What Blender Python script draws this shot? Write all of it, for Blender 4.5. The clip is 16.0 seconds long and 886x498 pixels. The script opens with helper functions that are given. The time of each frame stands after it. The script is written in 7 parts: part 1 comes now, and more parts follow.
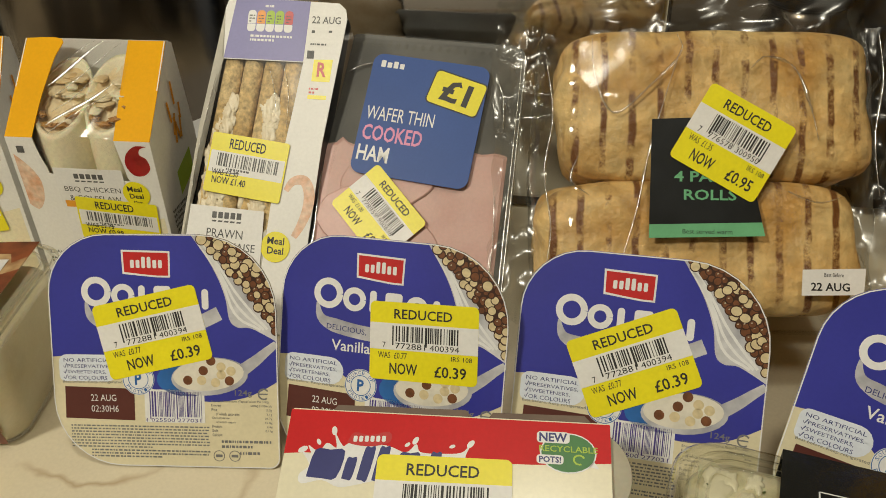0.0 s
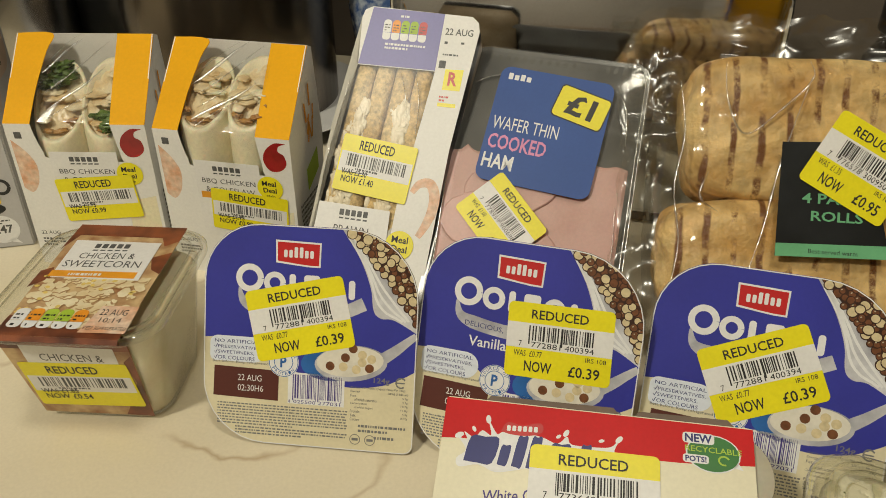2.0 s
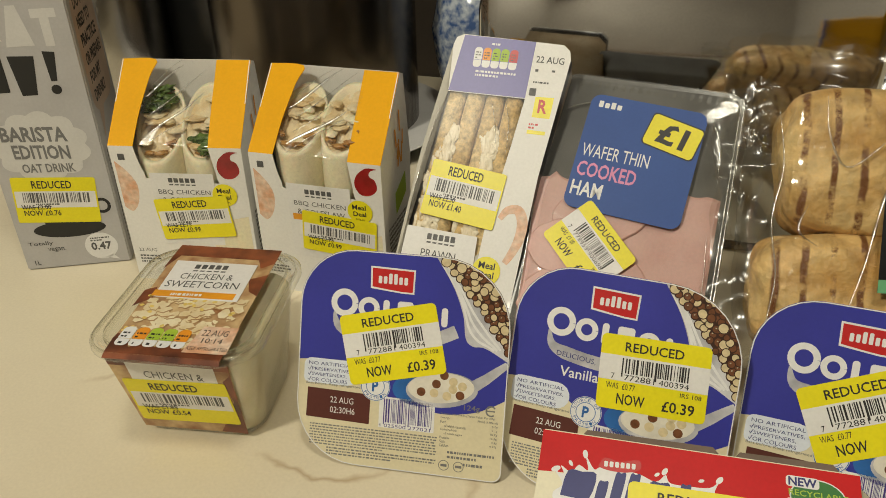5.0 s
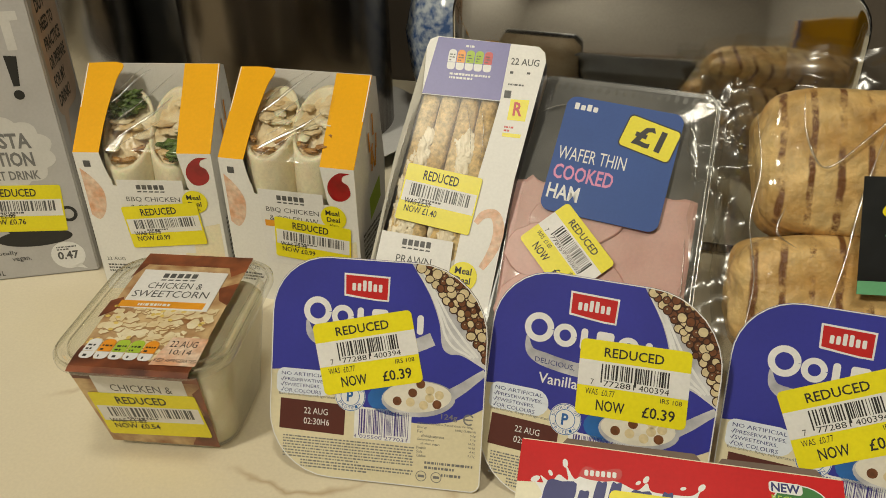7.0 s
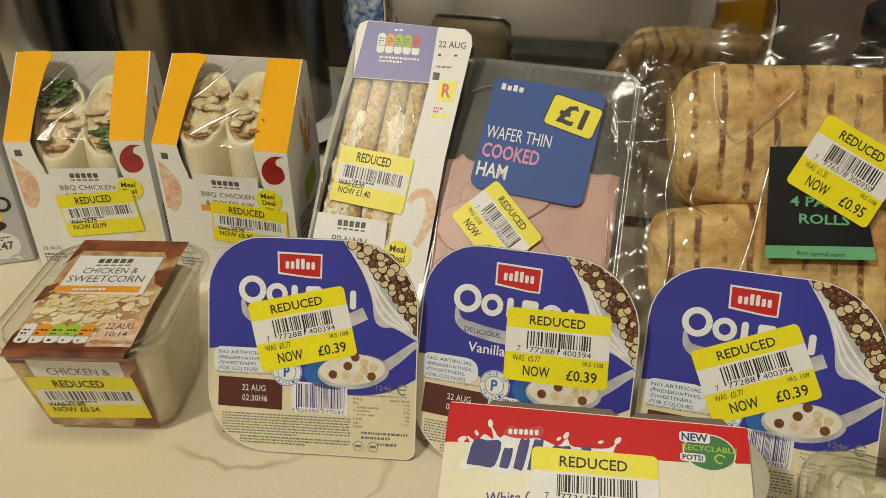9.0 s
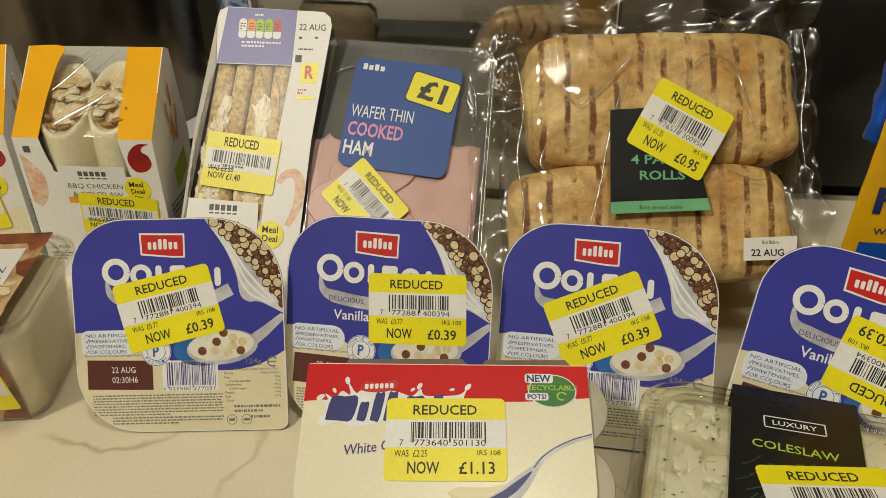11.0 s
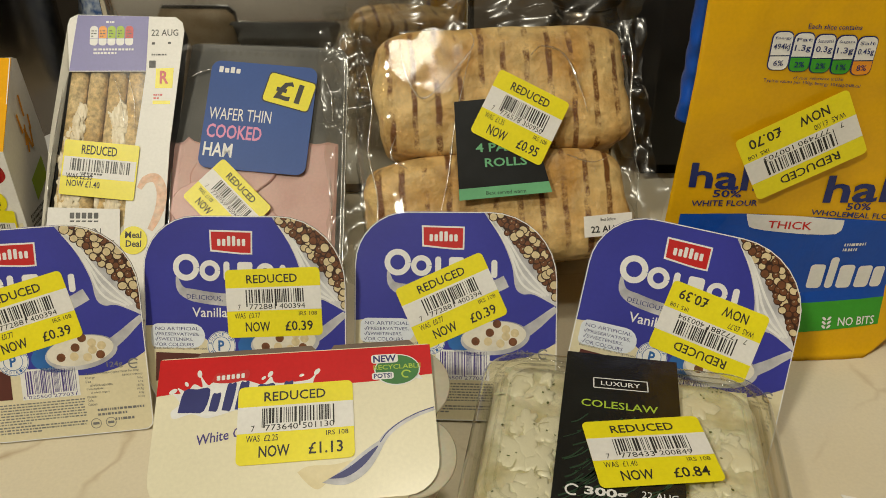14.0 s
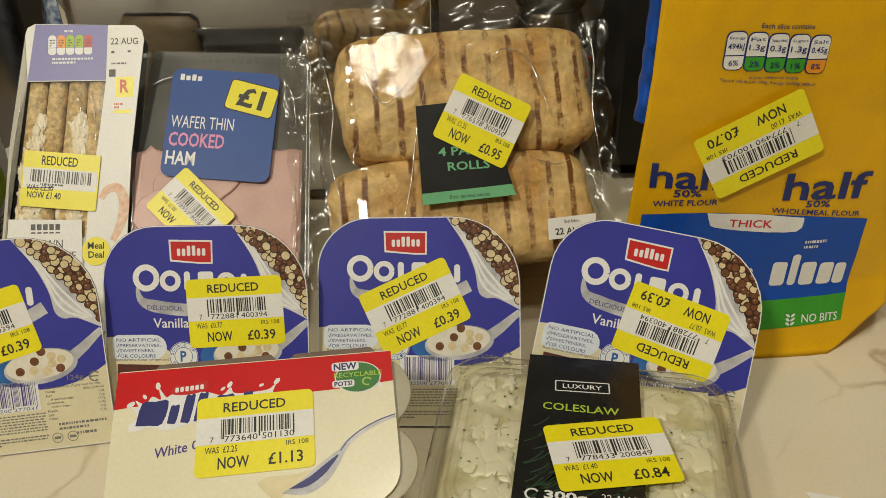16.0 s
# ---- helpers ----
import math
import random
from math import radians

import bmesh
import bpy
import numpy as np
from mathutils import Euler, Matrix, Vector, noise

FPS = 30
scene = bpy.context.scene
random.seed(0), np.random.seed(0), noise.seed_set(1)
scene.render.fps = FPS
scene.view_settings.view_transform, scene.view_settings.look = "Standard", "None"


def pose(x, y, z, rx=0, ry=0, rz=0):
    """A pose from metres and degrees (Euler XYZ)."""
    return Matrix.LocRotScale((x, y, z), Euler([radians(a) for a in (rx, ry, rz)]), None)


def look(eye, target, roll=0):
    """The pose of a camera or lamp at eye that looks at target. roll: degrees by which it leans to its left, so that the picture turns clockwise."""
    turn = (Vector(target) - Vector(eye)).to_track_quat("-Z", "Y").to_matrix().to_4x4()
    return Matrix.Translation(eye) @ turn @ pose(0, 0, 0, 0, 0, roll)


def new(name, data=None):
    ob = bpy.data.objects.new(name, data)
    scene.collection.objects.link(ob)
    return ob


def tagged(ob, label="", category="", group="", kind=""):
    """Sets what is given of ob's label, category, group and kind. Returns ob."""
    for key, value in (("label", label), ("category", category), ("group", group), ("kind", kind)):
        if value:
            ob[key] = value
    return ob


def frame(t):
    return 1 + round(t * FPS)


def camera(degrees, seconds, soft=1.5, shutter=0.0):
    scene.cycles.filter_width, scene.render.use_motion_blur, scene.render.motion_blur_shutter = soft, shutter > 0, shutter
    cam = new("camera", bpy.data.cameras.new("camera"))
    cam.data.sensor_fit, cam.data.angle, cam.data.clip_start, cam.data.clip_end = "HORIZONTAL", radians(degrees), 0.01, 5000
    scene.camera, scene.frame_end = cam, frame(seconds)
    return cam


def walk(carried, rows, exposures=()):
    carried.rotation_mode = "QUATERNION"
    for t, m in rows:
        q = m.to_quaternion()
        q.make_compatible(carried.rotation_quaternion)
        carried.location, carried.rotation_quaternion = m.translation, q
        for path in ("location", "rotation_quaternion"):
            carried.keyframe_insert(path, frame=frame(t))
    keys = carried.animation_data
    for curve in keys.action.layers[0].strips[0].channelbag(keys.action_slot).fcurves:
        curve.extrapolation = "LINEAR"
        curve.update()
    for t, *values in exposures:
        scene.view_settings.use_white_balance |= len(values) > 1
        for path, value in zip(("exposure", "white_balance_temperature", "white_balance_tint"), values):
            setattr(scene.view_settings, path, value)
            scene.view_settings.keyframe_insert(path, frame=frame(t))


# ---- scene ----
cam = camera(57.0, 16.0, soft=0.9)
PATH = [
    (0, (0.078, 0.052, 0.313), (-0.244, 1.701, -0.772), -1.8),
    (0.5, (0.06, 0.034, 0.317), (-0.263, 1.693, -0.751), -0.7),
    (1, (0.045, 0.023, 0.323), (-0.338, 1.672, -0.741), -1.1),
    (1.5, (0.034, 0.022, 0.322), (-0.371, 1.668, -0.739), -0.7),
    (2, (0.029, 0.021, 0.322), (-0.372, 1.667, -0.74), -0.1),
    (2.5, (0.026, 0.018, 0.322), (-0.389, 1.661, -0.74), -0.1),
    (3, (0.021, 0.017, 0.324), (-0.429, 1.652, -0.735), -0.6),
    (3.5, (0.015, 0.016, 0.331), (-0.501, 1.638, -0.72), -1.2),
    (4, (0.011, 0.016, 0.332), (-0.556, 1.628, -0.707), -1.8),
    (6.5, (0.013, 0.024, 0.328), (-0.487, 1.664, -0.702), -1.1),
    (7, (0.011, 0.026, 0.327), (-0.486, 1.669, -0.699), -1.2),
    (7.5, (0.012, 0.028, 0.329), (-0.473, 1.675, -0.696), -0.9),
    (8, (0.014, 0.029, 0.324), (-0.435, 1.68, -0.711), -0.8),
    (8.2, (0.018, 0.026, 0.328), (-0.417, 1.676, -0.715), -0.9),
    (10.3, (0.046, 0.007, 0.326), (-0.244, 1.686, -0.722), -1.1),
    (10.5, (0.053, 0.007, 0.323), (-0.217, 1.689, -0.724), -1.3),
    (11, (0.065, -0.004, 0.322), (-0.133, 1.685, -0.731), -0.9),
    (11.5, (0.072, -0.015, 0.323), (-0.071, 1.676, -0.736), -0.2),
    (12, (0.076, -0.02, 0.325), (-0.032, 1.673, -0.734), -0.4),
    (12.5, (0.082, -0.021, 0.328), (0.02, 1.678, -0.725), -0.4),
    (13, (0.09, -0.02, 0.327), (0.058, 1.678, -0.729), -0.5),
    (13.5, (0.097, -0.019, 0.327), (0.087, 1.676, -0.733), -0.4),
    (14, (0.103, -0.022, 0.328), (0.106, 1.675, -0.731), -0.7),
    (14.5, (0.106, -0.022, 0.328), (0.113, 1.676, -0.729), -0.9),
    (15, (0.11, -0.021, 0.327), (0.126, 1.678, -0.729), -0.9),
    (15.5, (0.111, -0.02, 0.327), (0.13, 1.677, -0.731), -0.9),
    (16, (0.116, -0.02, 0.329), (0.155, 1.677, -0.728), -1.2),
]
walk(cam, [(t, look(eye, target, roll)) for t, eye, target, roll in PATH])

# ---- light ----
world = bpy.data.worlds.new("world")
scene.world = world
world.use_nodes = True
world.node_tree.nodes["Background"].inputs[0].default_value = (1.0, 0.85, 0.65, 1)
world.node_tree.nodes["Background"].inputs[1].default_value = 0.02


def area_lamp(name, place, target, size, watts, colour):
    d = bpy.data.lights.new(name, "AREA")
    d.shape, d.size, d.energy, d.color = "DISK", size, watts, colour
    ob = new(name, d)
    ob.matrix_world = look(place, target)
    return ob


LAMP = (1.0, 0.937, 0.76)
area_lamp("ceiling_and_fill_light", (0.20, -0.12, 2.02), (0.1, 0.3, 0), 0.30, 10.6, LAMP)
# fill lamp, added to brighten the pack fronts and the left side
area_lamp("ceiling_and_fill_light", (-1.00, -1.15, 2.02), (-0.25, 0.3, 0), 0.30, 41, LAMP)


# ---- materials ----
def material(name, colour, rough=0.5, metal=0.0, vary=0.08, scale=40.0, bump=0.0, bump_scale=200.0, coat=0.0, second=None, sub=0.0, spec=0.5, grain=0.045, grain_scale=520.0, relief=0.001):
    m = bpy.data.materials.new(name)
    m.use_nodes = True
    t = m.node_tree
    b = t.nodes["Principled BSDF"]
    co = t.nodes.new("ShaderNodeTexCoord")
    nz = t.nodes.new("ShaderNodeTexNoise")
    nz.inputs["Scale"].default_value, nz.inputs["Detail"].default_value = scale, 6
    t.links.new(co.outputs["Object"], nz.inputs["Vector"])
    ramp = t.nodes.new("ShaderNodeValToRGB")
    c2 = second or tuple(c * (1 - vary * 2) for c in colour)
    ramp.color_ramp.elements[0].position, ramp.color_ramp.elements[1].position = 0.33, 0.66
    ramp.color_ramp.elements[0].color, ramp.color_ramp.elements[1].color = (*c2, 1), (*colour, 1)
    t.links.new(nz.outputs["Fac"], ramp.inputs["Fac"])
    fine, span, tone = t.nodes.new("ShaderNodeTexNoise"), t.nodes.new("ShaderNodeMapRange"), t.nodes.new("ShaderNodeMix")
    fine.name, tone.name = "Grain", "Toned"
    fine.inputs["Scale"].default_value, fine.inputs["Detail"].default_value = grain_scale, 4
    span.inputs["From Min"].default_value, span.inputs["From Max"].default_value = 0.3, 0.7
    span.inputs["To Min"].default_value, span.inputs["To Max"].default_value = 1 - grain, 1 + grain * 0.5
    tone.data_type, tone.blend_type = "RGBA", "MULTIPLY"
    tone.inputs["Factor"].default_value = 1.0
    t.links.new(co.outputs["Object"], fine.inputs["Vector"])
    t.links.new(fine.outputs["Fac"], span.inputs["Value"])
    t.links.new(ramp.outputs["Color"], tone.inputs["A"])
    t.links.new(span.outputs["Result"], tone.inputs["B"])
    t.links.new(tone.outputs["Result"], b.inputs["Base Color"])
    b.inputs["Roughness"].default_value, b.inputs["Metallic"].default_value = rough, metal
    b.inputs["Coat Weight"].default_value, b.inputs["Coat Roughness"].default_value = coat, 0.15
    b.inputs["Specular IOR Level"].default_value = spec
    if sub:
        b.inputs["Subsurface Weight"].default_value, b.inputs["Subsurface Scale"].default_value = sub, 0.004
    if bump:
        n2 = t.nodes.new("ShaderNodeTexNoise")
        n2.inputs["Scale"].default_value, n2.inputs["Detail"].default_value = bump_scale, 5
        t.links.new(co.outputs["Object"], n2.inputs["Vector"])
        bp = t.nodes.new("ShaderNodeBump")
        bp.inputs["Strength"].default_value, bp.inputs["Distance"].default_value = bump, relief
        t.links.new(n2.outputs["Fac"], bp.inputs["Height"])
        t.links.new(bp.outputs["Normal"], b.inputs["Normal"])
    return m


def film_material(name, tint, gloss=0.5, rough=0.05, crease=60.0, strength=0.5, stretch=(1, 1, 1), turn=(0, 0, 0), base=0.035):
    """Thin clear film: straight through, with a skin of gloss over creases."""
    m = bpy.data.materials.new(name)
    m.use_nodes = True
    t = m.node_tree
    t.nodes.remove(t.nodes["Principled BSDF"])
    out = t.nodes["Material Output"]
    tr, gl, mix = t.nodes.new("ShaderNodeBsdfTransparent"), t.nodes.new("ShaderNodeBsdfGlossy"), t.nodes.new("ShaderNodeMixShader")
    tr.inputs["Color"].default_value = (*tint, 1)
    gl.inputs["Roughness"].default_value = rough
    lw, power, mul = t.nodes.new("ShaderNodeLayerWeight"), t.nodes.new("ShaderNodeMath"), t.nodes.new("ShaderNodeMath")
    lw.inputs["Blend"].default_value = 0.5
    power.operation, power.inputs[1].default_value = "POWER", 4.0
    mul.operation, mul.use_clamp = "MULTIPLY_ADD", True
    mul.inputs[1].default_value, mul.inputs[2].default_value = gloss, base
    co, nz, bp, mp = t.nodes.new("ShaderNodeTexCoord"), t.nodes.new("ShaderNodeTexNoise"), t.nodes.new("ShaderNodeBump"), t.nodes.new("ShaderNodeMapping")
    mp.inputs["Rotation"].default_value, mp.inputs["Scale"].default_value = [radians(a) for a in turn], stretch
    nz.inputs["Scale"].default_value, nz.inputs["Detail"].default_value = crease, 4
    bp.inputs["Strength"].default_value, bp.inputs["Distance"].default_value = strength, 0.003
    t.links.new(co.outputs["Object"], mp.inputs["Vector"])
    t.links.new(mp.outputs["Vector"], nz.inputs["Vector"])
    t.links.new(nz.outputs["Fac"], bp.inputs["Height"])
    t.links.new(bp.outputs["Normal"], gl.inputs["Normal"])
    t.links.new(lw.outputs["Facing"], power.inputs[0])
    t.links.new(power.outputs[0], mul.inputs[0])
    t.links.new(mul.outputs[0], mix.inputs[0])
    t.links.new(tr.outputs[0], mix.inputs[1])
    t.links.new(gl.outputs[0], mix.inputs[2])
    t.links.new(mix.outputs[0], out.inputs[0])
    return m


def marble_material():
    m = material("cream_marble_laminate", (0.77, 0.70, 0.54), 0.28, 0, 0, 5.0, 0.02, 60, second=(0.70, 0.62, 0.46))
    t = m.node_tree
    b, co = t.nodes["Principled BSDF"], t.nodes["Texture Coordinate"]
    ramp1 = t.nodes["Toned"]
    warp = t.nodes.new("ShaderNodeTexNoise")
    warp.inputs["Scale"].default_value, warp.inputs["Detail"].default_value = 7.0, 5
    add = t.nodes.new("ShaderNodeVectorMath")
    add.operation = "MULTIPLY_ADD"
    add.inputs[1].default_value = (0.13, 0.13, 0.13)
    t.links.new(co.outputs["Object"], warp.inputs["Vector"])
    t.links.new(warp.outputs["Color"], add.inputs[0])
    t.links.new(co.outputs["Object"], add.inputs[2])
    vor = t.nodes.new("ShaderNodeTexVoronoi")
    vor.feature = "DISTANCE_TO_EDGE"
    vor.inputs["Scale"].default_value = 4.6
    t.links.new(add.outputs[0], vor.inputs["Vector"])
    thin = t.nodes.new("ShaderNodeValToRGB")
    thin.color_ramp.elements[0].color, thin.color_ramp.elements[1].color = (1, 1, 1, 1), (0, 0, 0, 1)
    thin.color_ramp.elements[0].position, thin.color_ramp.elements[1].position = 0.0, 0.013
    t.links.new(vor.outputs["Distance"], thin.inputs["Fac"])
    broken = t.nodes.new("ShaderNodeTexNoise")
    broken.inputs["Scale"].default_value = 9.0
    t.links.new(co.outputs["Object"], broken.inputs["Vector"])
    cut = t.nodes.new("ShaderNodeValToRGB")
    cut.color_ramp.elements[0].position, cut.color_ramp.elements[1].position = 0.47, 0.62
    t.links.new(broken.outputs["Fac"], cut.inputs["Fac"])
    mul = t.nodes.new("ShaderNodeMath")
    mul.operation = "MULTIPLY"
    t.links.new(thin.outputs["Color"], mul.inputs[0])
    t.links.new(cut.outputs["Color"], mul.inputs[1])
    half = t.nodes.new("ShaderNodeMath")
    half.operation = "MULTIPLY"
    half.inputs[1].default_value = 0.75
    t.links.new(mul.outputs[0], half.inputs[0])
    mix = t.nodes.new("ShaderNodeMix")
    mix.data_type = "RGBA"
    mix.inputs["B"].default_value = (0.42, 0.30, 0.17, 1)
    t.links.new(half.outputs[0], mix.inputs["Factor"])
    t.links.new(ramp1.outputs["Result"], mix.inputs["A"])
    t.links.new(mix.outputs["Result"], b.inputs["Base Color"])
    return m


def crust_material():
    """Baked roll crust, with rows of grill marks across its length."""
    m = material("grilled_bread_crust", (0.80, 0.58, 0.26), 0.5, 0, 0, 30, 1.0, 120, second=(0.55, 0.30, 0.08), grain=0.28, grain_scale=110, relief=0.0025)
    t = m.node_tree
    b, co, ramp1 = t.nodes["Principled BSDF"], t.nodes["Texture Coordinate"], t.nodes["Toned"]
    wave = t.nodes.new("ShaderNodeTexWave")
    wave.wave_profile = "SIN"
    wave.inputs["Scale"].default_value, wave.inputs["Distortion"].default_value = 21.5, 0.9
    wave.inputs["Detail"].default_value, wave.inputs["Detail Scale"].default_value = 3, 3.0
    info, slip = t.nodes.new("ShaderNodeObjectInfo"), t.nodes.new("ShaderNodeVectorMath")
    slip.operation = "ADD"
    t.links.new(co.outputs["Object"], slip.inputs[0])
    t.links.new(info.outputs["Random"], slip.inputs[1])
    t.links.new(slip.outputs[0], wave.inputs["Vector"])
    line = t.nodes.new("ShaderNodeValToRGB")
    line.color_ramp.elements[0].position, line.color_ramp.elements[1].position = 0.78, 0.93
    t.links.new(wave.outputs["Fac"], line.inputs["Fac"])
    gap = t.nodes.new("ShaderNodeTexNoise")
    gap.inputs["Scale"].default_value, gap.inputs["Detail"].default_value, gap.inputs["Roughness"].default_value = 34.0, 8, 0.75
    t.links.new(slip.outputs[0], gap.inputs["Vector"])
    cut = t.nodes.new("ShaderNodeValToRGB")
    cut.color_ramp.elements[0].position, cut.color_ramp.elements[1].position = 0.45, 0.55
    t.links.new(gap.outputs["Fac"], cut.inputs["Fac"])
    mul = t.nodes.new("ShaderNodeMath")
    mul.operation = "MULTIPLY"
    t.links.new(line.outputs["Color"], mul.inputs[0])
    t.links.new(cut.outputs["Color"], mul.inputs[1])
    mix = t.nodes.new("ShaderNodeMix")
    mix.data_type = "RGBA"
    mix.inputs["B"].default_value = (0.17, 0.065, 0.018, 1)
    t.links.new(mul.outputs[0], mix.inputs["Factor"])
    t.links.new(ramp1.outputs["Result"], mix.inputs["A"])
    t.links.new(mix.outputs["Result"], b.inputs["Base Color"])
    return m


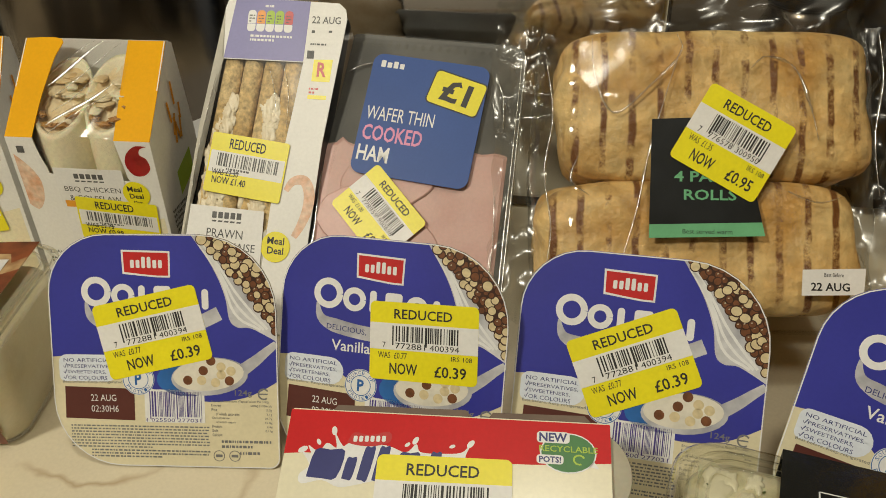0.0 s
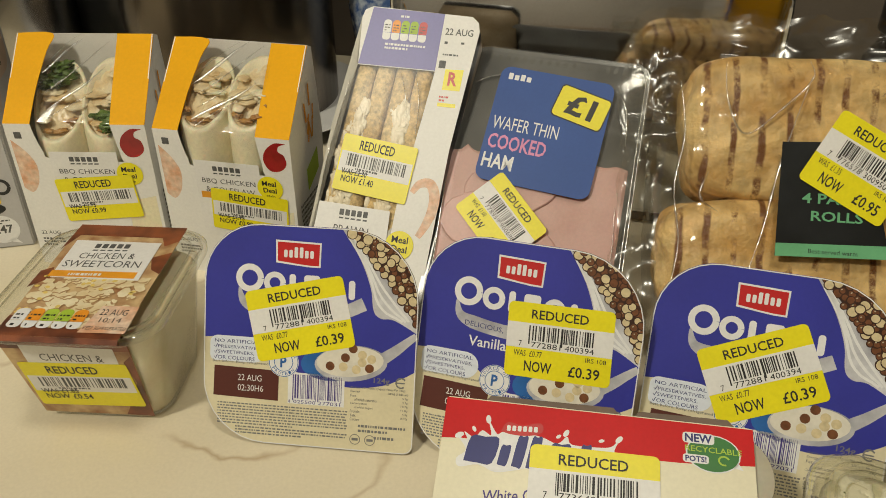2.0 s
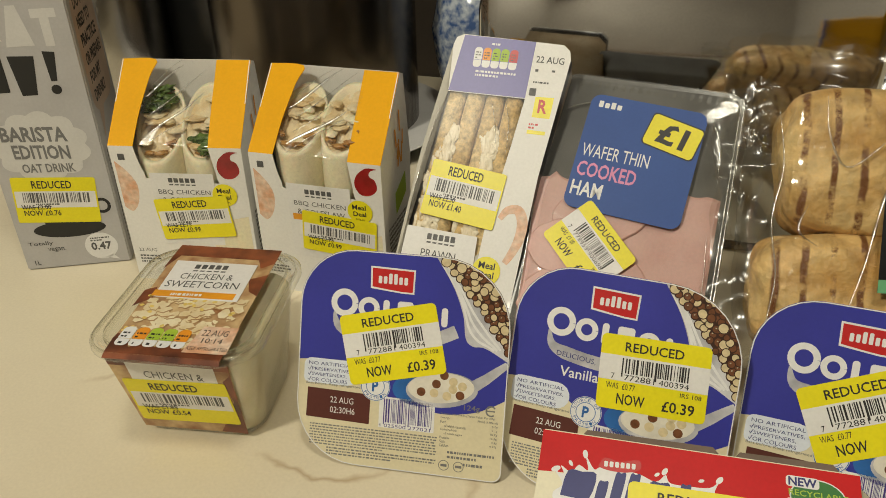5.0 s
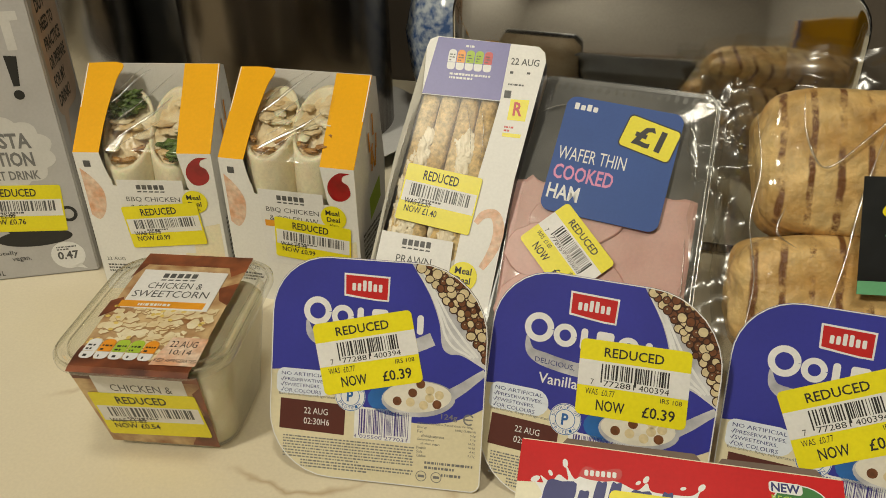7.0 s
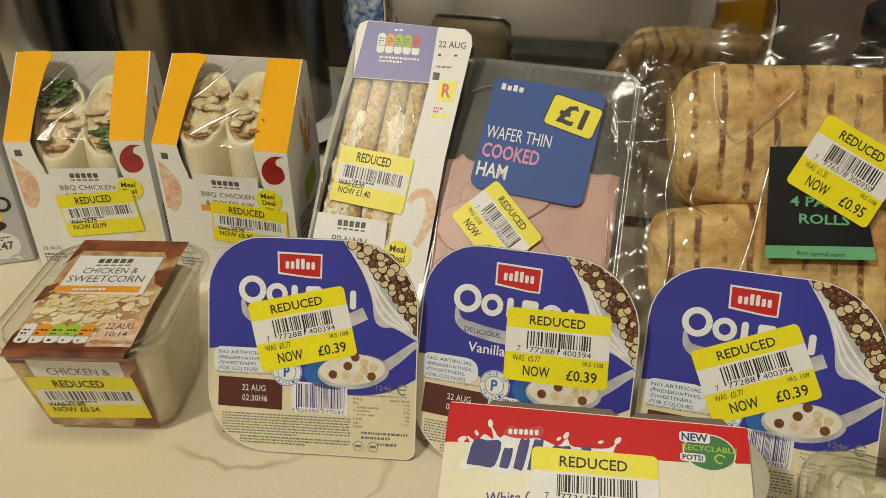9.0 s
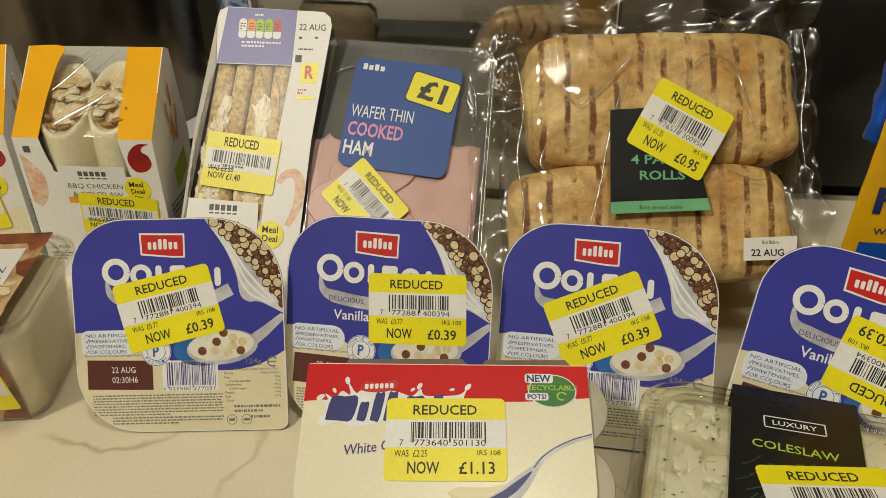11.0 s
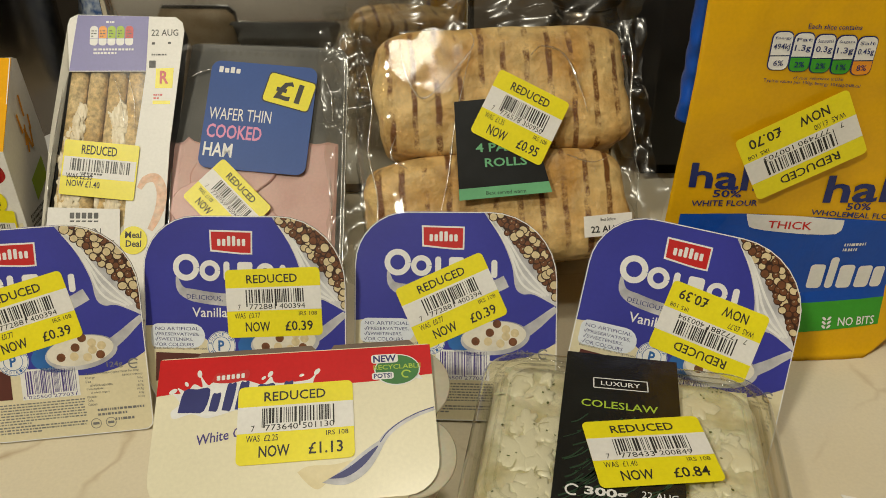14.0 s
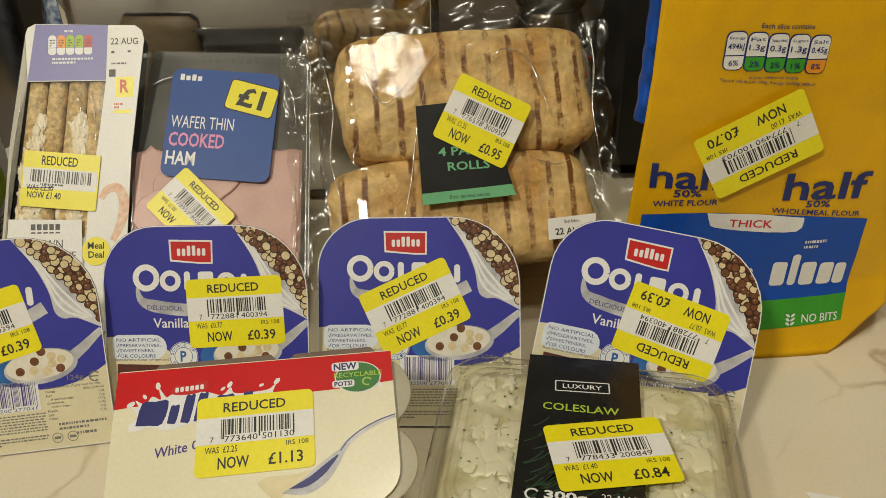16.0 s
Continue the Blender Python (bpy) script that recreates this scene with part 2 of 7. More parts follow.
M = {
    "yellow_label": material("yellow_label", (0.86, 0.76, 0.01), 0.38, vary=0.03, scale=25, bump=0.03, bump_scale=90),
    "white_label": material("white_label", (0.80, 0.79, 0.77), 0.42, vary=0.03, bump=0.03, bump_scale=90),
    "black_ink": material("black_ink", (0.02, 0.02, 0.02), 0.5, vary=0.1),
    "grey_ink": material("grey_ink", (0.12, 0.12, 0.12), 0.5, vary=0.2, scale=300),
    "white_ink": material("white_ink", (0.80, 0.80, 0.80), 0.4, vary=0.03),
    "blue_foil": material("blue_foil", (0.042, 0.047, 0.37), 0.30, vary=0.12, scale=14, bump=0.25, bump_scale=35, coat=0.3),
    "light_blue_ink": material("light_blue_ink", (0.03, 0.16, 0.50), 0.35, vary=0.2, scale=40),
    "cream_foil": material("cream_foil", (0.74, 0.67, 0.46), 0.36, vary=0.04, scale=30, bump=0.25, bump_scale=35, coat=0.2),
    "silver_foil": material("silver_foil", (0.66, 0.66, 0.68), 0.35, vary=0.25, scale=60, second=(0.30, 0.30, 0.34)),
    "red_ink": material("red_ink", (0.55, 0.015, 0.015), 0.38, vary=0.05),
    "sauce_red": material("dark_red_gloss_print", (0.40, 0.008, 0.012), 0.25, vary=0.3, scale=60, coat=0.4),
    "claim_white": material("pale_blue_white_ink", (0.74, 0.79, 0.88), 0.4, vary=0.04),
    "brown_ink": material("brown_ink", (0.10, 0.022, 0.015), 0.45, vary=0.08),
    "choc": material("chocolate_print", (0.055, 0.018, 0.008), 0.4, vary=0.25, scale=300),
    "choc_light": material("brown_chocolate_ball", (0.20, 0.075, 0.03), 0.35, vary=0.2, scale=300),
    "cream_ball": material("white_chocolate_ball", (0.72, 0.60, 0.36), 0.35, vary=0.1, scale=300),
    "yoghurt_print": material("yoghurt_print", (0.78, 0.74, 0.64), 0.35, vary=0.08, scale=90),
    "purple_ink": material("purple_ink", (0.06, 0.04, 0.24), 0.45),
    "navy_ink": material("navy_ink", (0.02, 0.025, 0.17), 0.4),
    "pot_plastic": material("white_pot_plastic", (0.66, 0.64, 0.58), 0.3, vary=0.04, sub=0.2),
    "white_card": material("white_card", (0.82, 0.81, 0.78), 0.42, vary=0.03, scale=20, bump=0.03),
    "orange_card": material("orange_yellow_card", (0.86, 0.42, 0.0), 0.5, vary=0.03, scale=20, spec=0.15),
    "orange_ink": material("orange_ink", (0.85, 0.36, 0.02), 0.4),
    "wrap": material("soft_wrap", (0.85, 0.79, 0.57), 0.5, scale=26, bump=0.2, bump_scale=60, second=(0.80, 0.71, 0.50), grain=0.08, sub=0.15),
    "filling": material("chicken_filling", (0.82, 0.74, 0.54), 0.3, scale=60, bump=0.6, bump_scale=140, second=(0.70, 0.50, 0.24), grain=0.12),
    "chicken": material("pale_chicken", (0.82, 0.72, 0.48), 0.4, scale=90, bump=0.5, bump_scale=160, second=(0.66, 0.46, 0.22)),
    "sauce_brown": material("barbecue_sauce", (0.55, 0.31, 0.10), 0.3, scale=120, bump=0.5, second=(0.36, 0.17, 0.05)),
    "lettuce": material("lettuce", (0.16, 0.25, 0.05), 0.4, scale=120, bump=0.5, second=(0.03, 0.06, 0.012)),
    "salmon_print": material("food_photo_print", (0.72, 0.38, 0.22), 0.42, scale=110, second=(0.80, 0.64, 0.50), grain=0.2, grain_scale=300),
    "lilac": material("lilac_card", (0.19, 0.18, 0.45), 0.4, vary=0.04),
    "bread": material("brown_bread", (0.74, 0.56, 0.29), 0.75, scale=45, bump=1.0, bump_scale=220, second=(0.58, 0.38, 0.14), grain=0.45, grain_scale=330, relief=0.002),
    "bread_dark": material("gap_dark_brown", (0.36, 0.21, 0.08), 0.8, scale=120),
    "prawn_mayo": material("prawn_mayonnaise", (0.82, 0.75, 0.58), 0.35, scale=80, bump=0.6, bump_scale=150, second=(0.80, 0.68, 0.48), relief=0.002),
    "black_plastic": material("black_plastic", (0.012, 0.012, 0.013), 0.28, vary=0.2, bump=0.05),
    "pack_edge": material("translucent_pack_edge", (0.56, 0.53, 0.44), 0.5, vary=0.12, scale=50),
    "tray_back": material("bread_behind_clear_tray", (0.56, 0.45, 0.30), 0.3, scale=50, second=(0.44, 0.33, 0.20), coat=0.3),
    "dark_tray": material("smoky_tray", (0.23, 0.228, 0.22), 0.16, vary=0.25, scale=18, second=(0.15, 0.15, 0.145)),
    "ham": material("pink_ham", (0.66, 0.41, 0.37), 0.42, scale=30, bump=0.4, bump_scale=80, second=(0.58, 0.33, 0.29), sub=0.1),
    "ham_blue": material("blue_label", (0.028, 0.085, 0.33), 0.45, vary=0.05, scale=20, spec=0.35),
    "pink_ink": material("pink_ink", (0.75, 0.28, 0.50), 0.4),
    "green_ink": material("green_ink", (0.03, 0.19, 0.03), 0.4),
    "mint": material("mint_green_ink", (0.16, 0.48, 0.24), 0.45),
    "lime": material("lime_ink", (0.42, 0.60, 0.05), 0.45),
    "black_card": material("black_card", (0.012, 0.014, 0.015), 0.5, vary=0.3, bump=0.05, spec=0.3),
    "bag_yellow": material("yellow_bread_bag", (0.80, 0.44, 0.003), 0.36, vary=0.09, scale=9, bump=0.35, bump_scale=24, coat=0.06, spec=0.35),
    "bag_blue": material("blue_bag_print", (0.004, 0.075, 0.46), 0.36, vary=0.08, scale=12, bump=0.2, bump_scale=24, coat=0.05, spec=0.3),
    "bag_green": material("green_bag_print", (0.05, 0.34, 0.03), 0.38, vary=0.06, spec=0.3),
    "bag_navy": material("navy_bag_ink", (0.008, 0.022, 0.16), 0.35),
    "amber": material("amber_ink", (0.85, 0.32, 0.02), 0.4),
    "carton": material("grey_carton", (0.50, 0.49, 0.49), 0.42, vary=0.05, scale=30, bump=0.04),
    "mid_grey": material("mid_grey_ink", (0.19, 0.19, 0.19), 0.45),
    "carton_light": material("light_grey_ink", (0.66, 0.65, 0.63), 0.42, vary=0.04),
    "carton_side": material("tan_carton_print", (0.60, 0.46, 0.36), 0.5, vary=0.1),
    "slaw": material("creamy_slaw", (0.84, 0.79, 0.60), 0.3, scale=60, bump=0.8, bump_scale=110, second=(0.56, 0.50, 0.28), sub=0.1, grain=0.15, grain_scale=260),
    "dressing": material("white_dressing", (0.84, 0.80, 0.62), 0.28, scale=40, bump=0.4, bump_scale=90, second=(0.80, 0.75, 0.56)),
    "black_film": material("black_printed_film", (0.012, 0.014, 0.013), 0.24, vary=0.3, bump=0.5, bump_scale=45, coat=0.3, relief=0.003),
    "cabbage": material("shredded_cabbage", (0.80, 0.76, 0.60), 0.4, scale=90),
    "leaf_line": material("dark_leaf_line", (0.025, 0.06, 0.032), 0.35),
    "herb": material("green_flecks", (0.12, 0.15, 0.04), 0.5),
    "corn": material("chicken_salad_print", (0.66, 0.48, 0.25), 0.4, scale=75, second=(0.30, 0.13, 0.05)),
    "corn_yellow": material("sweetcorn_print", (0.80, 0.60, 0.16), 0.4, scale=90),
    "corn_cream": material("pale_food_print", (0.80, 0.72, 0.50), 0.4, scale=110, second=(0.68, 0.54, 0.30)),
    "piece_shade": material("printed_shade_brown", (0.50, 0.33, 0.15), 0.4, scale=90, second=(0.34, 0.18, 0.07)),
    "wood_print": material("dark_red_wood_print", (0.28, 0.08, 0.03), 0.4, scale=60, second=(0.07, 0.02, 0.01)),
    "salad": material("chicken_salad", (0.88, 0.83, 0.66), 0.45, scale=30, bump=0.6, bump_scale=60, second=(0.78, 0.69, 0.46), sub=0.1),
    "milk_cream": material("cream_card", (0.80, 0.75, 0.55), 0.36, vary=0.03, scale=15, bump=0.03, coat=0.2),
    "dessert": material("dessert_photo_print", (0.78, 0.70, 0.46), 0.36, scale=50, second=(0.66, 0.56, 0.30)),
    "milk_red": material("red_card", (0.60, 0.010, 0.012), 0.45, vary=0.04, spec=0.25),
    "milk_pot": material("clear_dessert_pot", (0.62, 0.58, 0.46), 0.2, vary=0.06, coat=0.5, sub=0.2),
    "lid_brown": material("lid_edge_brown", (0.18, 0.13, 0.10), 0.7),
    "steel": material("brushed_steel", (0.62, 0.60, 0.57), 0.20, 1.0, vary=0.06, scale=25),
    "mirror_steel": material("polished_steel", (0.82, 0.82, 0.81), 0.08, 1.0, vary=0.04, scale=8),
    "dark_steel": material("dark_steel", (0.20, 0.17, 0.14), 0.25, 1.0, vary=0.1, scale=12),
    "wall": material("dark_painted_wall", (0.13, 0.105, 0.08), 0.7, vary=0.1, scale=4, bump=0.1),
    "room_wall": material("cream_room_wall", (0.46, 0.43, 0.38), 0.8, vary=0.05, scale=2),
    "unit_white": material("white_cupboard_paint", (0.80, 0.79, 0.76), 0.45, vary=0.05, scale=3),
    "wood": material("floor_wood", (0.22, 0.14, 0.08), 0.5, vary=0.2, scale=8),
    "porcelain": material("blue_white_porcelain", (0.50, 0.55, 0.60), 0.15, scale=140, second=(0.05, 0.10, 0.25)),
    "green_glaze": material("green_glaze", (0.02, 0.045, 0.04), 0.3, vary=0.2),
    "marble": marble_material(),
    "crust": crust_material(),
    "film": film_material("clear_film", (0.97, 0.97, 0.96), 0.5, 0.16, 30, 0.12, (1.0, 1.0, 0.15), (0, 40, 20), 0.05),
    "smooth_film": film_material("smooth_clear_film", (0.98, 0.98, 0.97), 0.2, 0.2, 30, 0.04, (1, 1, 1), (0, 0, 0), 0.006),
    "lidding": film_material("clear_lidding_film", (0.97, 0.97, 0.96), 0.5, 0.07, 40, 0.15, (0.3, 1, 1), (0, 0, 25), 0.04),
    "bag_film": film_material("clear_bag_film", (0.98, 0.98, 0.97), 0.6, 0.05, 60, 0.35, (1.0, 0.2, 1.0), (0, 0, 12), 0.05),
    "crinkle": film_material("crinkled_film", (0.93, 0.93, 0.91), 0.8, 0.24, 18, 0.2, (1, 1, 1), (0, 0, 0), 0.10),
    "clear_tub": film_material("clear_tub_plastic", (0.96, 0.96, 0.93), 1.0, 0.06, 18, 0.15, (1, 1, 1), (0, 0, 0), 0.06),
    # gloss far above the films', so folds read as painted-in highlights
    "fold": film_material("film_glint_fold", (0.97, 0.97, 0.96), 0.6, 0.22, 90, 0.3, (1, 1, 1), (0, 0, 0), 0.5),
    # film for the added highlight facets on the roll bag
    "glint_film": film_material("glint_facet_film", (0.98, 0.98, 0.97), 0.2, 0.10, 34, 0.10, (1, 1, 1), (0, 0, 0), 0.022),
    "tub_lid": film_material("clear_lid_plastic", (0.94, 0.94, 0.91), 1.4, 0.06, 18, 0.15, (1, 1, 1), (0, 0, 0), 0.07),
    "lamp_glass": material("lamp_shade", (0.8, 0.8, 0.75), 0.4),
}


# ---- building helpers ----
def thing(name, matrix, label, category, group=""):
    ob = new(name)
    ob.empty_display_size = 0.02
    ob.matrix_world = matrix
    return tagged(ob, label, category, group)


def part(name, bm, mat, parent, label="", smooth=False, group=""):
    me = bpy.data.meshes.new(name)
    bmesh.ops.recalc_face_normals(bm, faces=bm.faces) if smooth else None
    bm.to_mesh(me)
    bm.free()
    me.materials.append(M[mat])
    if smooth:
        me.shade_smooth()
    ob = new(name, me)
    ob.parent = parent
    return tagged(ob, label, group=group)


def upright(x, y, yaw=0, z=0.0):
    return pose(x, y, z, 0, 0, yaw)


def leaning(x, y, z, yaw, lean, roll=0):
    """Local x across, y up the leaning face, z out of it."""
    return pose(x, y, z, 0, 0, yaw) @ pose(0, 0, 0, 90 - lean) @ pose(0, 0, 0, 0, 0, roll)


class Flat:
    """A face drawn in millimetres: u across, v up, h out."""

    def __init__(self, m=None):
        self.m = m or Matrix.Identity(4)

    def __call__(self, u, v, h=0.0):
        return self.m @ Vector((u / 1000, v / 1000, h / 1000))


class Turned:
    """A smaller face laid at (u, v) on another one and turned by some degrees."""

    def __init__(self, base, u, v, degrees=0, lift=0.0):
        self.base, self.u, self.v, self.lift = base, u, v, lift
        self.c, self.s = math.cos(radians(degrees)), math.sin(radians(degrees))

    def __call__(self, u, v, h=0.0):
        return self.base(self.u + u * self.c - v * self.s, self.v + u * self.s + v * self.c, h + self.lift)


class Scaled:
    """A face drawn at another scale."""

    def __init__(self, base, ku, kv, dv):
        self.base, self.ku, self.kv, self.dv = base, ku, kv, dv

    def __call__(self, u, v, h=0.0):
        return self.base(u * self.ku, v * self.kv + self.dv, h)


def rrect(u0, v0, u1, v1, r=2.0, n=4):
    """Outline of a rectangle with rounded corners; r is one radius or four, from the lower left round by the right."""
    rs = r if isinstance(r, tuple) else (r,) * 4
    out = []
    for (cu, cv, a), q in zip(((u0, v0, 180), (u1, v0, 270), (u1, v1, 0), (u0, v1, 90)), rs):
        su, sv = (1 if cu == u0 else -1), (1 if cv == v0 else -1)
        for i in range(n + 1):
            b = radians(a + 90 * i / n)
            out.append((cu + su * q + q * math.cos(b), cv + sv * q + q * math.sin(b)))
    return out


def disc(u, v, ru, rv=None, n=16, turn=0.0):
    rv = rv or ru
    c, s = math.cos(radians(turn)), math.sin(radians(turn))
    pts = [(ru * math.cos(2 * math.pi * i / n), rv * math.sin(2 * math.pi * i / n)) for i in range(n)]
    return [(u + a * c - b * s, v + a * s + b * c) for a, b in pts]


def smooth_line(pts, n=6):
    """A rounded line through the points."""
    out = []
    for i in range(len(pts) - 1):
        p0, p1, p2, p3 = pts[max(i - 1, 0)], pts[i], pts[i + 1], pts[min(i + 2, len(pts) - 1)]
        for k in range(n):
            t = k / n
            out.append(tuple(0.5 * (2 * p1[j] + (p2[j] - p0[j]) * t + (2 * p0[j] - 5 * p1[j] + 4 * p2[j] - p3[j]) * t * t + (3 * p1[j] - p0[j] - 3 * p2[j] + p3[j]) * t ** 3) for j in (0, 1)))
    return out + [pts[-1]]


def poly(bm, face, pts, h=0.1, thick=0.0, step=0.0):
    """A flat piece on a face; thick: millimetres of edge; step: cut up to follow a curved face."""
    if step:
        t = bmesh.new()
        t.faces.new([t.verts.new((u, v, 0)) for u, v in pts])
        for _ in range(7):
            bmesh.ops.triangulate(t, faces=t.faces)
            long = [e for e in t.edges if e.calc_length() > step]
            if not long:
                break
            bmesh.ops.subdivide_edges(t, edges=long, cuts=1)
        bmesh.ops.triangulate(t, faces=t.faces)
        made = {v: bm.verts.new(face(v.co.x, v.co.y, h)) for v in t.verts}
        for f in t.faces:
            bm.faces.new([made[v] for v in f.verts])
        t.free()
        return
    top = [bm.verts.new(face(u, v, h)) for u, v in pts]
    bm.faces.new(top)
    if thick:
        low = [bm.verts.new(face(u, v, h - thick)) for u, v in pts]
        n = len(pts)
        for i in range(n):
            bm.faces.new((low[i], low[(i + 1) % n], top[(i + 1) % n], top[i]))
        bm.faces.new(low[::-1])


def band(bm, face, pts, width, h=0.1):
    """A line of some width along the points."""
    prev = None
    for i, (u, v) in enumerate(pts):
        a, b = pts[max(i - 1, 0)], pts[min(i + 1, len(pts) - 1)]
        d = math.hypot(b[0] - a[0], b[1] - a[1]) or 1
        w = (width[i] if isinstance(width, list) else width) / 2
        nu, nv = -(b[1] - a[1]) / d * w, (b[0] - a[0]) / d * w
        row = (bm.verts.new(face(u + nu, v + nv, h)), bm.verts.new(face(u - nu, v - nv, h)))
        if prev:
            bm.faces.new((prev[0], prev[1], row[1], row[0]))
        prev = row


LETTERS = {}


def glyphs(s, bold):
    if (s, bold) not in LETTERS:
        cu = bpy.data.curves.new("letters", "FONT")
        cu.body, cu.resolution_u, cu.offset = s, 2, bold
        ob = new("letters", cu)
        me = bpy.data.meshes.new_from_object(ob.evaluated_get(bpy.context.evaluated_depsgraph_get()))
        v = [tuple(p.co[:2]) for p in me.vertices]
        f = [tuple(p.vertices) for p in me.polygons]
        bpy.data.objects.remove(ob)
        bpy.data.curves.remove(cu)
        bpy.data.meshes.remove(me)
        lo, hi = [min(p[i] for p in v) for i in (0, 1)], [max(p[i] for p in v) for i in (0, 1)]
        LETTERS[s, bold] = [((p[0] - lo[0]) / (hi[0] - lo[0]), (p[1] - lo[1]) / (hi[1] - lo[1])) for p in v], f
    return LETTERS[s, bold]


def text(bm, face, s, u0, v0, u1, v1, h=0.12, bold=0.0, slope=0.0, arch=0.0):
    """Lettering that fills the box u0..u1, v0..v1; slope: rise over its width; arch: rise of its middle."""
    v, f = glyphs(s, bold)
    made = [bm.verts.new(face(u0 + (u1 - u0) * a, v0 + (v1 - v0) * b + slope * a + arch * 4 * a * (1 - a), h)) for a, b in v]
    for q in f:
        bm.faces.new([made[i] for i in q])


def small_print(bm, face, u0, v0, u1, v1, lines, seed=1, h=0.12, fill=0.55):
    """Writing too small to read, as broken bars."""
    rnd = random.Random(seed)
    pitch = (v1 - v0) / lines
    for i in range(lines):
        v, u = v1 - pitch * (i + 1), u0
        stop = u1 if i < lines - 1 else u0 + (u1 - u0) * 0.6
        while u < stop - 0.8:
            w = min(rnd.uniform(0.5, 2.2), stop - u)
            poly(bm, face, [(u, v), (u + w, v), (u + w, v + pitch * fill), (u, v + pitch * fill)], h)
            u += w + rnd.uniform(0.42, 0.75)


def barcode(bm, face, u0, v0, u1, v1, seed=1, h=0.12, guards=2.0):
    rnd = random.Random(seed)
    unit = (u1 - u0) / 95
    u = 0
    while u < 95:
        w = rnd.choice((1, 1, 1, 2, 2, 3))
        g = guards if (u < 4 or u > 90 or 44 < u < 50) else 0
        w = min(w, 95 - u)
        poly(bm, face, [(u0 + u * unit, v0 - g), (u0 + (u + w) * unit, v0 - g), (u0 + (u + w) * unit, v1), (u0 + u * unit, v1)], h)
        u += w + rnd.choice((1, 1, 2, 2, 3))


def sticker(parent, base, u, v, turn, w, hgt, number, was, now, seed, lift=0.3, step=0.0, code="IRS 108"):
    """A reduced-price label with its barcode."""
    f = Turned(base, u, v, turn, lift)
    a, b = w / 2, hgt / 2
    bm = bmesh.new()
    poly(bm, f, rrect(-a, -b, a, b, 2.6), 0.0, 0 if step else 0.12, step)
    st = part("price_sticker", bm, "yellow_label", parent, "yellow and white reduced-price sticker")
    bm = bmesh.new()
    poly(bm, f, [(-a, b * -0.22), (a, b * -0.22), (a, b * 0.46), (-a, b * 0.46)], 0.06, 0, step)
    part("barcode_panel", bm, "white_label", st, "white barcode panel")
    bm = bmesh.new()
    barcode(bm, f, -a * 0.58, b * 0.0, a * 0.68, b * 0.40, seed, 0.12, b * 0.10)
    tagged(part("barcode", bm, "black_ink", st), kind="stuff")
    bm = bmesh.new()
    text(bm, f, "REDUCED", -a * 0.55, b * 0.58, a * 0.52, b * 0.83, 0.12, 0.012)
    d = number.split()
    text(bm, f, d[0], -a * 0.76, b * -0.18, -a * 0.70, b * -0.03, 0.13)
    text(bm, f, d[1], -a * 0.52, b * -0.18, a * 0.04, b * -0.03, 0.13)
    text(bm, f, d[2], a * 0.12, b * -0.18, a * 0.66, b * -0.03, 0.13)
    text(bm, f, "WAS  " + was, -a * 0.84, b * -0.44, -a * 0.30, b * -0.28, 0.12)
    text(bm, f, code, a * 0.52, b * -0.40, a * 0.90, b * -0.28, 0.12)
    text(bm, f, "NOW", -a * 0.62, b * -0.84, -a * 0.10, b * -0.55, 0.12, 0.012)
    text(bm, f, now, a * 0.22, b * -0.84, a * 0.80, b * -0.55, 0.12, 0.012)
    part("lettering", bm, "black_ink", st)
    return st


def shop_sticker(parent, base, u, v, turn, w, hgt, was, now, seed, lift=0.3):
    """The other shop's reduced-price label: struck-out old price, thin new one."""
    f = Turned(base, u, v, turn, lift)
    a, b = w / 2, hgt / 2
    bm = bmesh.new()
    poly(bm, f, rrect(-a, -b, a, b, 1.6), 0.0, 0.12)
    st = part("price_sticker", bm, "yellow_label", parent, "yellow and white reduced-price sticker")
    bm = bmesh.new()
    poly(bm, f, [(-a * 0.96, b * -0.32), (a * 0.96, b * -0.32), (a * 0.96, b * 0.40), (-a * 0.96, b * 0.40)], 0.06)
    part("barcode_panel", bm, "white_label", st, "white barcode panel")
    bm = bmesh.new()
    barcode(bm, f, -a * 0.78, b * -0.10, a * 0.82, b * 0.34, seed, 0.12, 0)
    small_print(bm, f, -a * 0.5, b * -0.2, a * 0.5, b * -0.12, 1, seed, 0.12, 0.8)
    tagged(part("barcode", bm, "grey_ink", st), kind="stuff")
    bm = bmesh.new()
    text(bm, f, "REDUCED", -a * 0.52, b * 0.52, a * 0.42, b * 0.86, 0.12, 0.012)
    text(bm, f, "WAS " + was, -a * 0.86, b * -0.40, -a * 0.16, b * -0.20, 0.12, 0.01)
    band(bm, f, [(-a * 0.84, b * -0.34), (-a * 0.14, b * -0.26)], 0.5, 0.14)
    text(bm, f, "NOW " + now, -a * 0.82, b * -0.68, a * 0.06, b * -0.44, 0.12, 0.01)
    part("lettering", bm, "black_ink", st)
    return st


def loft(bm, rings, close_first=True, close_last=True):
    """Skin over rings of points of equal number."""
    rows = [[bm.verts.new(p) for p in ring] for ring in rings]
    n = len(rows[0])
    for a, b in zip(rows, rows[1:]):
        for i in range(n):
            bm.faces.new((a[i], a[(i + 1) % n], b[(i + 1) % n], b[i]))
    if close_first:
        bm.faces.new(rows[0][::-1])
    if close_last:
        bm.faces.new(rows[-1])


